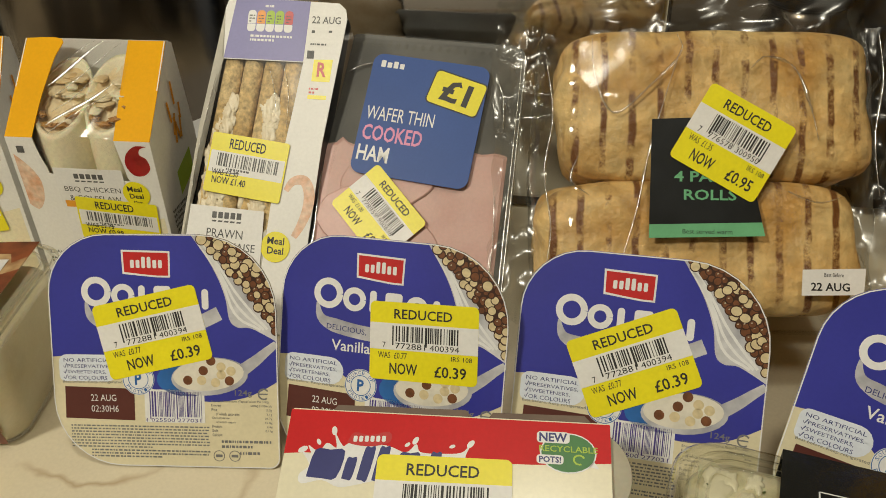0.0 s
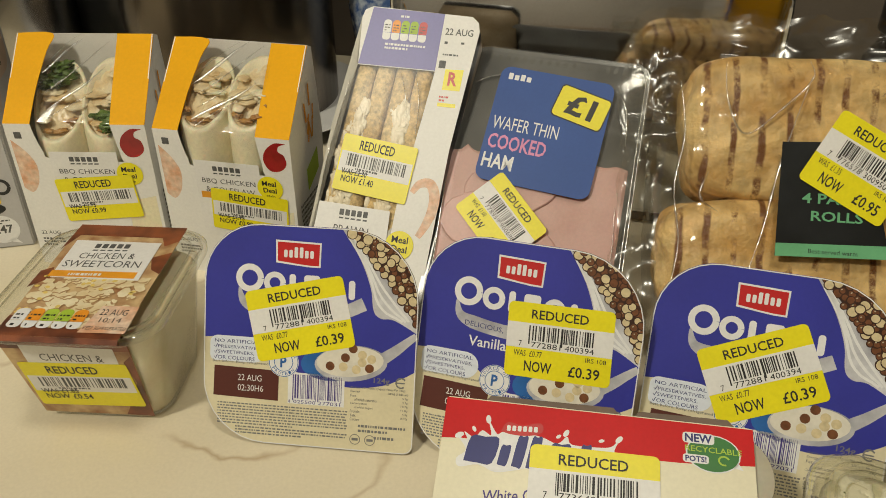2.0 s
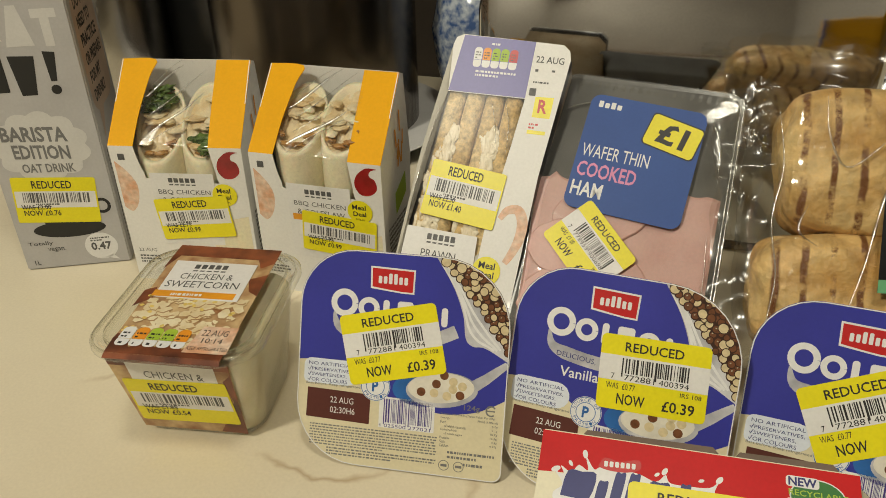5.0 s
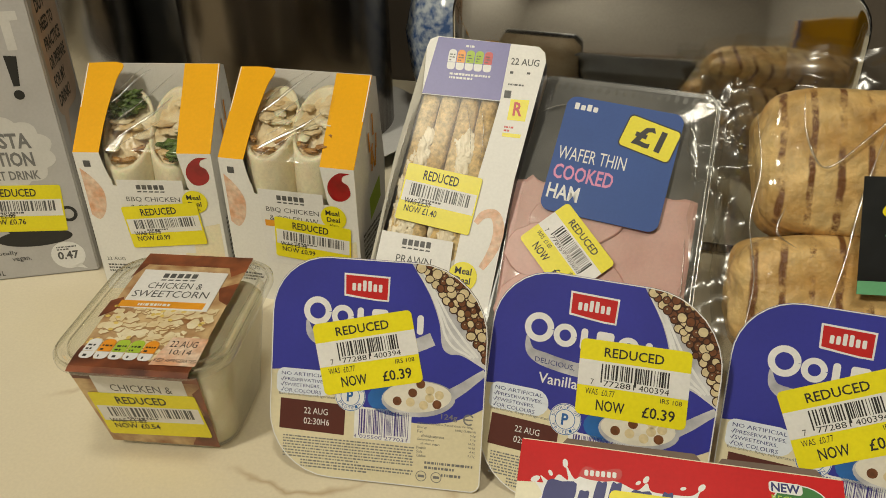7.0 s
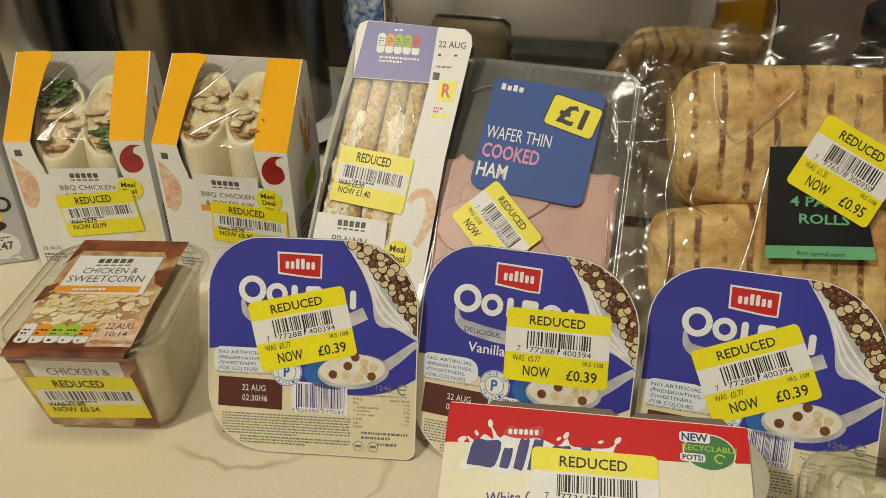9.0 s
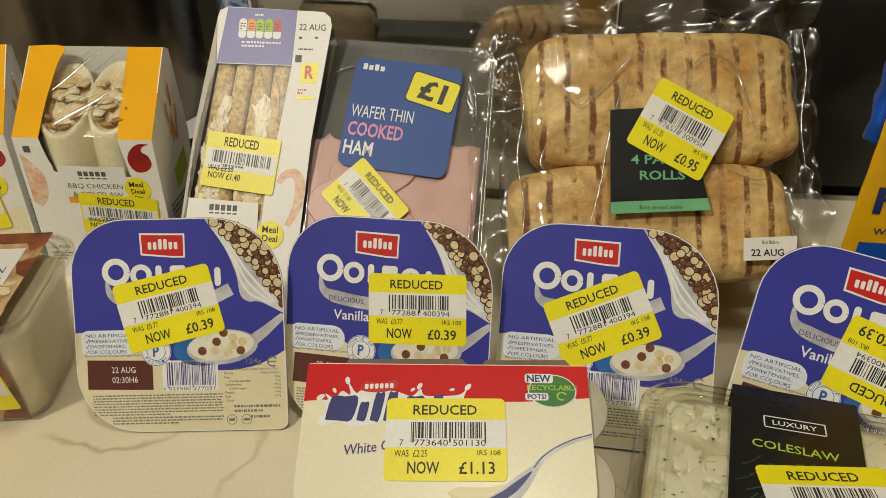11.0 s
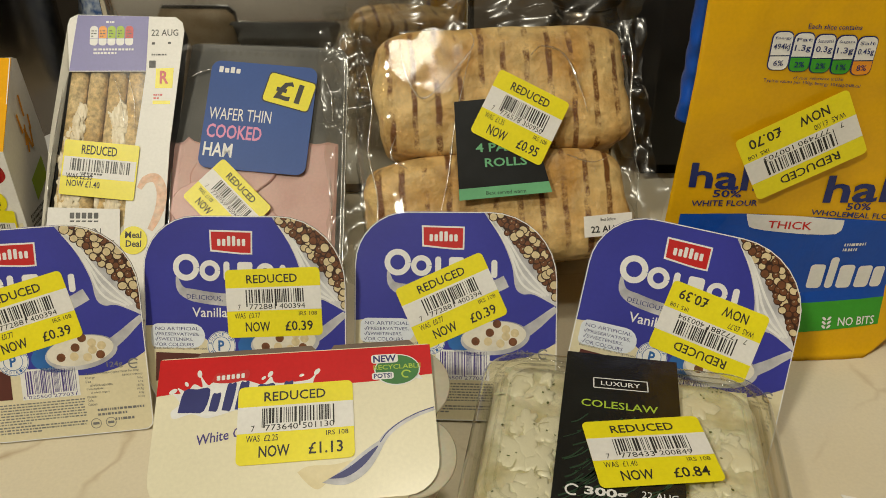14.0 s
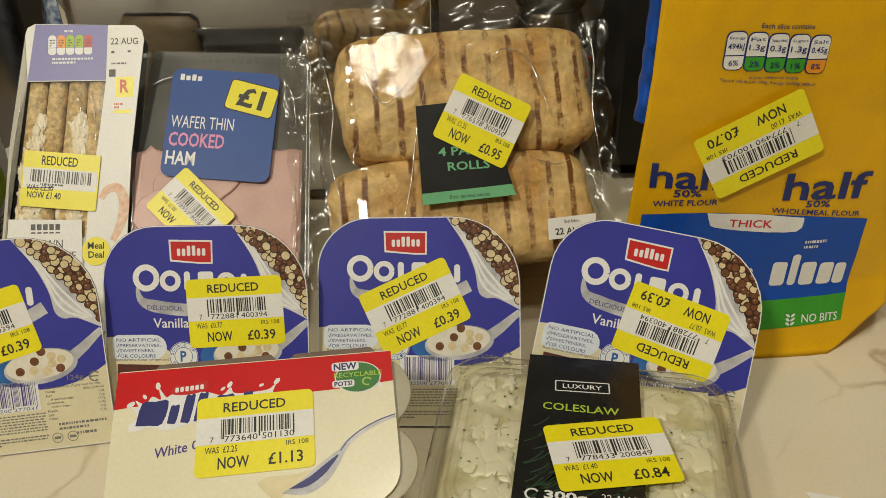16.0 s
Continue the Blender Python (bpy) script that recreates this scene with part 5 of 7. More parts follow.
# ---- ham pack ----
def ham_pack():
    ob = thing("ham_pack", leaning(-0.030, 0.4060, 0.004, -1.5, 42.0, 0), "sealed wafer thin ham pack with blue label, leaning back", "ham pack")
    f = Flat(pose(0, 0, -0.0044))
    rim = rrect(-55, 0, 66, 196, (12, 12, 9, 9), 5)
    rim = [(u + (0.05 * (v - 70)) * (1 if u < 10 else 0.0), v - 0.04 * (u - 6)) for u, v in rim]
    low = [(6 + (u - 6) * 0.84, 98 + (v - 98) * 0.90) for u, v in rim]
    bm = bmesh.new()
    loft(bm, [ring_at(rim, -4.4), ring_at(rim, -5.6), ring_at(low, -6.0), ring_at(low, -21), ring_at(low, -22, -5)], True)
    part("tray", bm, "dark_tray", ob, "clear smoky plastic tray", True)
    bm = bmesh.new()
    rnd = random.Random(8)
    rows = [(-54 + 3.83 * i, 125 + 6 * noise.noise(Vector((i * 0.45, 2.2, 7))) + 2 * noise.noise(Vector((i * 1.2, 5, 7)))) for i in range(31)] + [(60, 8), (-50, 8)]
    loft(bm, [[f(a, b, 0.1) for a, b in rows], [f(a * 0.97, b * 0.985, 0.9) for a, b in rows]])
    part("ham_slice", bm, "ham", ob, "thin pink ham slice")
    for k in range(9):
        u, v = rnd.uniform(-34, 44), rnd.uniform(20, 118)
        r = rnd.uniform(20, 27)
        pts = [(u + r * (1 + 0.12 * noise.noise(Vector((i * 0.6, k, 0)))) * math.cos(6.283 * i / 26), v + r * 0.8 * (1 + 0.15 * noise.noise(Vector((i * 0.5, k, 4)))) * math.sin(6.283 * i / 26)) for i in range(26)]
        pts = [(min(max(a, -52), 60), min(max(b, 8), 124)) for a, b in pts]
        bm = bmesh.new()
        loft(bm, [[f(a, b, 0.3 + k * 0.25) for a, b in pts], [f(u + (a - u) * 0.96, v + (b - v) * 0.96, 1.0 + k * 0.25) for a, b in pts]])
        part("ham_slice", bm, "ham", ob, "folded thin pink ham slice")
    bm = bmesh.new()
    n, rows, grid = 18, 26, []
    for j in range(rows + 1):
        v = 3 + 184 * j / rows
        row = []
        for i in range(n + 1):
            u = -52 + 0.05 * (v - 70) + (115 - 0.05 * (v - 70)) * i / n
            dome = 3.6 * max(0.0, math.sin(math.pi * i / n) * math.sin(math.pi * j / rows)) ** 0.5
            row.append(bm.verts.new(f(u, v + 4 - 0.04 * (u - 6), 0.2 + dome + 0.5 * noise.noise(Vector((i * 0.45, j * 0.45, 3))))))
        grid.append(row)
    for a, b in zip(grid, grid[1:]):
        for i in range(n):
            bm.faces.new((a[i], a[i + 1], b[i + 1], b[i]))
    part("lidding_film", bm, "lidding", ob, "clear glossy lidding film", True)
    bm = bmesh.new()
    for j in range(18):
        u = -38 + j * 5.4
        poly(bm, f, [(u, 188.5 - 0.04 * u), (u + 2.6, 188.5 - 0.04 * u), (u + 3.4, 193 - 0.04 * u), (u + 0.8, 193 - 0.04 * u)], 0.35, 0.3)
    tagged(part("seal_rib", bm, "film", ob), kind="stuff")
    bm = bmesh.new()
    g = Flat(pose(0, 0, -0.0042))
    edge = [(6 + (u - 6) * 0.985, 98 + (v - 98) * 0.99) for u, v in rim]
    band(bm, g, edge + edge[:1], 3.4, 0.25)
    part("rim_flange", bm, "crinkle", ob, "clear sealed rim")
    # bright line round the rim, built as extra-glossy folds
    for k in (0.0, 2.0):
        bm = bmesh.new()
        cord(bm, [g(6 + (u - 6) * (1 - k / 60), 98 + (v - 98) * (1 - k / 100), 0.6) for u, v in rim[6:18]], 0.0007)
        part("film_glint_fold", bm, "fold", ob, "", True)
    # streaks of light on the lidding, put in as raised glossy folds
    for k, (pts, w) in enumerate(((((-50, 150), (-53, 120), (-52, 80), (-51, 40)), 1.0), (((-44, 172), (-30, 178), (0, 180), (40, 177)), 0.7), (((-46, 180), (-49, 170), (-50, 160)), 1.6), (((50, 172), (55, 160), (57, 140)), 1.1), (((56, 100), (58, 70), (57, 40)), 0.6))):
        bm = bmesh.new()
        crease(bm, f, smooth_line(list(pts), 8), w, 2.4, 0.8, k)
        part("film_glint_fold", bm, "fold", ob, "", True)
    lab = Turned(f, 5.9, 142.6, -5.2, 4.5)
    bm = bmesh.new()
    poly(bm, lab, rrect(-37, -38.5, 37, 38.5, 6.5, 6), 0.0, 0.3)
    bl = part("blue_label", bm, "ham_blue", ob, "square blue label with rounded corners")
    bm = bmesh.new()
    text(bm, lab, "WAFER THIN", -34, -4.0, 9, 4.6, 0.1)
    part("white_lettering", bm, "white_ink", bl)
    bm = bmesh.new()
    text(bm, lab, "HAM", -34.5, -30.2, -14.5, -20.4, 0.1, 0.02)
    part("white_lettering", bm, "white_ink", bl)
    bm = bmesh.new()
    for i in range(4):
        poly(bm, lab, rrect(-31.5 + i * 4, 30, -28.6 + i * 4, 33.4 if i % 2 else 34.4, 0.5), 0.1)
    part("white_lettering", bm, "white_ink", bl)
    bm = bmesh.new()
    text(bm, lab, "COOKED", -34, -17.2, 4, -7.2, 0.1, 0.02)
    part("pink_lettering", bm, "pink_ink", bl)
    tag = Turned(lab, 19, 19.7, -11, 0.1)
    bm = bmesh.new()
    poly(bm, tag, rrect(-17.2, -11.2, 17.2, 11.2, 3), 0.0)
    ed = part("price_edge", bm, "black_ink", bl)
    bm = bmesh.new()
    poly(bm, tag, rrect(-16.4, -10.4, 16.4, 10.4, 2.6), 0.08)
    pr = part("price_flash", bm, "yellow_label", bl, "yellow one-pound price flash")
    bm = bmesh.new()
    text(bm, tag, "£1", -9.5, -7, 9, 7.4, 0.16, 0.035)
    part("price_lettering", bm, "black_ink", pr)
    sticker(ob, f, -12.5, 83.0, -45, 49, 37.5, "7 778959 900698", "£1.00", "£0.80", 12, 4.6)


ham_pack()


# ---- bag of grilled rolls ----
def roll_bag():
    ob = thing("bag_of_rolls", leaning(0.150, 0.3628, 0.0, 5.5, 36.1), "clear bag of four grilled panini rolls with a black label", "bread rolls")
    f = Flat()
    for i, (u, v, w, h, z, sd) in enumerate(((6, 179.5, 83, 41.5, -36, 1), (-3, 102.5, 84, 35.5, -36, 2), (18, 160, 70, 34, -88, 3), (4, 100, 74, 32, -92, 4))):
        bm = bmesh.new()
        lump(bm, (0, 0, 0), (w / 1000, h / 1000, 0.030), sd, 0.05, 5, 2.9, 0, 2.6)
        r = part("panini_roll", bm, "crust", ob, "golden grilled roll with dark grill marks", True)
        r.location = f(u, v, z)
    # clear bag round the rolls
    bm = bmesh.new()
    n, rows, grid = 56, 40, []
    for j in range(rows + 1):
        k = j / rows
        v = 58 + 172 * k
        w = 88 + 5 * math.sin(math.pi * k)
        row = []
        for i in range(n):
            a = 2 * math.pi * i / n
            x, y = math.cos(a), math.sin(a)
            q = (abs(x) ** 5 + abs(y) ** 5) ** 0.2
            wrk = 2.4 * noise.noise(Vector((x * 2.2, y * 2.2, v * 0.045))) + 1.0 * noise.noise(Vector((x * 7, y * 7, v * 0.12 + 5)))
            waist = 2.6 * math.exp(-((v - 136) / 9) ** 2)
            row.append(f(2 + x / q * (w + wrk), v, -57.5 + y / q * (54 + min(wrk, 2.2) - waist)))
        grid.append(row)
    loft(bm, grid, True, False)
    part("bag_film", bm, "bag_film", ob, "clear glossy bag film", True)
    # crumpled ends
    for name, u0, u1, v0, v1, sd in (("bag_end", -112, -84, 60, 222, 3), ("bag_end", 88, 108, 84, 228, 5), ("bag_top", -60, 104, 214, 250, 7), ("bag_twist", -112, -76, 168, 226, 9)):
        bm = bmesh.new()
        n, rows, grid = 22, 30, []
        for j in range(rows + 1):
            row = []
            for i in range(n + 1):
                u, v = u0 + (u1 - u0) * i / n, v0 + (v1 - v0) * j / rows
                e = noise.noise(Vector((u * 0.06, v * 0.06, sd)))
                e2 = noise.noise(Vector((u * 0.22, v * 0.2, sd + 3)))
                row.append(bm.verts.new(f(u + 6 * e + 1 * e2, v + 5 * noise.noise(Vector((u * 0.05, v * 0.05, sd + 9))), -32 + 17 * e + 2.5 * e2)))
            grid.append(row)
        for a, b in zip(grid, grid[1:]):
            for i in range(n):
                bm.faces.new((a[i], a[i + 1], b[i + 1], b[i]))
        part(name, bm, "crinkle", ob, "crumpled clear bag end", True)
    # bright lines on the bag, modelled as folds glossier than the film
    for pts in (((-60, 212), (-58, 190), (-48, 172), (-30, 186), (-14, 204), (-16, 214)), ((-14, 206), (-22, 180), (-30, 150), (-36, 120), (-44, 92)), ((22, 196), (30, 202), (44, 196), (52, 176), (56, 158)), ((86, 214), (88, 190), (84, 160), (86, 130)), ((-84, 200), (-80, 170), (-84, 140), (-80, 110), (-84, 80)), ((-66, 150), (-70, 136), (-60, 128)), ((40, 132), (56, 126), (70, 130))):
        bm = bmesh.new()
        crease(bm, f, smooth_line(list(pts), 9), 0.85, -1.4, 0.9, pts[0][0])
        part("film_glint_fold", bm, "fold", ob, "", True)
    # added facets, tilted to mirror the lamp as white highlight patches
    for cu, cv, ru, rv, sd in ((-44, 198, 27, 20, 1), (26, 204, 20, 10, 2), (60, 204, 11, 14, 3)):
        bm = bmesh.new()
        rings = []
        for q in (1.0, 0.66, 0.33, 0.04):
            row = []
            for i in range(28):
                a = 6.2832 * i / 28
                e = 1 + 0.5 * noise.noise(Vector((math.cos(a) * 1.3, math.sin(a) * 1.3, sd * 3.1)))
                u, v = cu + ru * q * e * math.cos(a), cv + rv * q * e * math.sin(a)
                row.append(f(u, v, -0.6 - (v - cv) * 0.155 + 0.5 * noise.noise(Vector((u * 0.06, v * 0.06, sd)))))
            rings.append(row)
        loft(bm, rings, False, True)
        part("glint_facet", bm, "glint_film", ob, "film facet added and tilted to carry the lamp highlight", True)
    bm = bmesh.new()
    poly(bm, f, [(-30, 106), (28.4, 108), (15, 170), (-29, 168)], 1.8, 0.3)
    lab = part("black_label", bm, "black_card", ob, "black label with green lettering")
    bm = bmesh.new()
    text(bm, f, "4 PANINI", -17.5, 135.5, 21, 141, 1.95, 0.02)
    text(bm, f, "ROLLS", -12.5, 126, 14, 131.5, 1.95, 0.02)
    part("label_lettering", bm, "mint", lab)
    bm = bmesh.new()
    poly(bm, f, [(-30, 106), (28.4, 108), (26.8, 115), (-29.9, 113)], 1.92)
    gs = part("green_strip", bm, "mint", lab, "mint green strip")
    bm = bmesh.new()
    text(bm, f, "Best served warm", -13, 108.6, 12, 111, 2.0)
    part("strip_lettering", bm, "black_ink", gs)
    bm = bmesh.new()
    poly(bm, f, [(46.5, 78.2), (76.8, 79.2), (78, 92.6), (47, 91.4)], 1.8, 0.25)
    dl = part("date_label", bm, "white_label", ob, "small white date label")
    bm = bmesh.new()
    text(bm, f, "22 AUG", 51, 80.8, 70, 85, 1.95, 0.02)
    text(bm, f, "Best Before", 57.5, 88, 67, 90, 1.95)
    part("date_lettering", bm, "black_ink", dl)
    sticker(ob, f, 11.8, 156, -30, 49, 44.5, "7 776578 300950", "£1.35", "£0.95", 13, 2.5)


roll_bag()


# ---- bread bag ----
def bread_bag():
    ob = thing("bread_bag", upright(0.305, 0.38, 0), "yellow and blue sliced bread bag standing upright", "bread bag")

    def face(u, v, h=0.0):
        w = 84
        k = min(1.0, abs(u) / w)
        bulge = 5 * (1 - k ** 2.4)
        lean = -14 + 15 * min(1.0, max(0.0, v / 45)) ** 0.6
        wob = 1.2 * noise.noise(Vector((u * 0.03, v * 0.03, 2))) + 0.5 * noise.noise(Vector((u * 0.1, v * 0.1, 5)))
        return Vector((u / 1000, (1 - bulge + 5 + lean * 1.0 - wob - h) / 1000, max(0.0004, v / 1000)))

    bm = bmesh.new()
    nu, nv = 64, 90
    right = lambda v: 58 + 36 * min(1.0, v / 27) ** 0.8 + 8 * max(0, v - 27) / 220
    left = lambda v: -74 + 5.5 * min(1.0, max(0.0, (v - 70) / 110))
    rings = []
    for j in range(nv + 1):
        v = 246 * j / nv
        ring = []
        for i in range(nu + 1):
            ring.append(face(left(v) + (right(v) - left(v)) * i / nu, v))
        depth = 88 * (1 - 0.25 * (v / 246))
        for i in range(1, 9):
            k = i / 9
            a, b = face(right(v), v), face(left(v), v)
            ring.append(Vector((a.x + (0.012 * math.sin(k * 3.1) + 0.022 * k) , a.y + depth / 1000 * k, a.z)))
        for i in range(0, 11):
            k = i / 10
            a, b = face(right(v), v), face(left(v), v)
            ring.append(Vector((a.x + 0.022 + (b.x + 0.052 - a.x - 0.022) * k, a.y + depth / 1000 + 0.004 * math.sin(k * 3.1), a.z)))
        for i in range(1, 9):
            k = 1 - i / 9
            b = face(left(v), v)
            ring.append(Vector((b.x + 0.052 * k, b.y + depth / 1000 * k, b.z)))
        rings.append(ring)
    loft(bm, rings)
    part("bag_body", bm, "bag_yellow", ob, "yellow plastic bag full of sliced bread", True)

    bm = bmesh.new()
    rings = []
    for j in range(61):
        v = 150 + 96 * j / 60
        b = face(left(v), v)
        w = (0.8 + 2.6 * min(1.0, max(0.0, (v - 60) / 120)) + 0.8 * noise.noise(Vector((v * 0.06, 3, 3)))) / 1000
        y = 0.006 + 0.004 * noise.noise(Vector((v * 0.09, 8, 1)))
        rings.append([b + Vector((0.0015, 0.003, 0)), b + Vector((-w * 0.5, y, 0)), b + Vector((-w, y + 0.003, 0)), b + Vector((-w * 0.9, y + 0.006, 0)), b + Vector((0.0015, y + 0.005, 0))])
    loft(bm, rings)
    part("blue_bag_edge", bm, "bag_blue", ob, "blue gathered edge of the bag", True)
    def put(u, v):
        return u - 305, v

    def inked(name, mat, shapes, h=0.5, parent=ob, label=""):
        bm = bmesh.new()
        for pts in shapes:
            poly(bm, face, [put(*p) for p in pts], h, 0, 9)
        return part(name, bm, mat, parent, label)

    blue = inked("blue_panel", "bag_blue", [smooth_line([(240, 96), (277, 97), (305, 95), (335, 93), (373.5, 88)], 4) + [(372, 37), (300, 34), (237, 32)]], 0.4, label="blue printed panel")
    inked("green_strip", "bag_green", [[(300, 34.3), (372, 37.3), (371, 20), (300, 15)]], 0.45, label="green printed strip")
    inked("white_ribbon", "white_ink", [smooth_line([(277, 97), (279, 91), (283, 87), (305, 84), (331, 83), (334, 92)], 3) + [(305, 95.5)]], 0.7, blue)
    bm = bmesh.new()
    off = Turned(face, -305, 0)
    text(bm, off, "THICK", 290.5, 87.6, 316, 92.6, 0.9, 0.01, -1.5)
    part("red_lettering", bm, "red_ink", blue)
    bm = bmesh.new()
    text(bm, off, "half", 242, 113.2, 285, 128.8, 0.8, 0.02, -1.5)
    part("navy_lettering", bm, "bag_navy", ob)
    bm = bmesh.new()
    text(bm, off, "half", 318.5, 103.5, 368, 121.0, 0.8, 0.02, -1.0)
    part("navy_lettering", bm, "bag_navy", ob)
    bm = bmesh.new()
    text(bm, off, "50%", 256, 107.6, 271.5, 112.2, 0.8, 0.02, 0.3)
    part("navy_lettering", bm, "bag_navy", ob)
    bm = bmesh.new()
    text(bm, off, "WHITE FLOUR", 245, 101.4, 281.5, 105.2, 0.8, 0.015, 1.2)
    part("navy_lettering", bm, "bag_navy", ob)
    bm = bmesh.new()
    text(bm, off, "50%", 333, 98.8, 347.5, 103.2, 0.8, 0.02, -0.8)
    part("navy_lettering", bm, "bag_navy", ob)
    bm = bmesh.new()
    text(bm, off, "WHOLEMEAL FLOUR", 313.5, 96.2, 367.5, 99.6, 0.8, 0.015, -5.6)
    part("navy_lettering", bm, "bag_navy", ob)
    bm = bmesh.new()
    text(bm, off, "Each slice contains", 288, 203.4, 315, 206.0, 0.8, 0.01, -1.0)
    part("navy_lettering", bm, "bag_navy", ob)
    bm = bmesh.new()
    text(bm, off, "of your reference intake", 286, 176.4, 312, 178.6, 0.8, 0, -1)
    part("navy_lettering", bm, "bag_navy", ob)
    bm = bmesh.new()
    text(bm, off, "Typical values per 100g: Energy 1042kJ/248kcal", 271, 175.4, 322, 177.6, 0.8, 0, -4)
    part("navy_lettering", bm, "bag_navy", ob)
    bm = bmesh.new()
    text(bm, off, "NO BITS", 345, 20.5, 368, 25.8, 0.9, 0.01)
    for i, (u, w, hh) in enumerate(((296, 7, 12), (304, 6, 14), (322, 9, 17), (333, 5, 22), (340, 9, 16), (351, 9, 15), (361, 7, 14))):
        poly(bm, off, rrect(u, 45 - i * 0.1, u + w, 45 + hh, 2.2), 0.9)
    for i in range(3):
        for s in (-1, 1):
            poly(bm, off, disc(338 + s * 1.6, 20 + i * 2.6, 1.6, 0.8, 10, 40 * s), 0.9)
    part("white_lettering", bm, "white_ink", blue, "white lettering and plain brand shapes")
    bm = bmesh.new()
    small_print(bm, off, 338, 71, 352, 78, 2, 8, 0.9)
    part("small_script", bm, "white_ink", blue)
    # nutrition tabs
    words = (("Energy", "494kJ", "6%", "white_ink"), ("Fat", "1.3g", "2%", "bag_green"), ("Saturates", "0.3g", "2%", "bag_green"), ("Sugars", "1.3g", "1%", "bag_green"), ("Salt", "0.45g", "8%", "amber"))
    for i, (a, b, c, col) in enumerate(words):
        u, dv = 271.5 + i * 10.8, -i * 0.75
        bm = bmesh.new()
        poly(bm, off, rrect(u - 0.3, 181.6 + dv, u + 10.5, 202.3 + dv, (3.2, 3.2, 3.2, 3.2), 3), 0.5)
        tab = part("nutrition_tab", bm, "bag_navy", ob)
        bm = bmesh.new()
        poly(bm, off, rrect(u + 0.2, 189.8 + dv, u + 10.0, 201.8 + dv, (0.2, 0.2, 3, 3), 3), 1.0)
        part("tab_top", bm, "white_ink", tab)
        bm = bmesh.new()
        poly(bm, off, rrect(u + 0.2, 182.1 + dv, u + 10.0, 189.2 + dv, (3, 3, 0.2, 0.2), 3), 1.0)
        part("tab_foot", bm, col, tab)
        bm = bmesh.new()
        text(bm, off, a, u + 1.2, 197.8 + dv, u + 9, 199.6 + dv, 1.3)
        text(bm, off, b, u + 1.0, 192 + dv, u + 9.2, 196 + dv, 1.3, 0.01)
        text(bm, off, c, u + 2.6, 184.2 + dv, u + 7.6, 187.2 + dv, 1.3, 0.01)
        part("tab_lettering", bm, "bag_navy", tab)
    sticker(ob, Flat(pose(0, -0.0021, 0, 90)), 297.1 - 305, 140.3, -151.5, 61, 41, "7 777490 100703", "£1.00", "£0.70", 14, 0.2)


bread_bag()


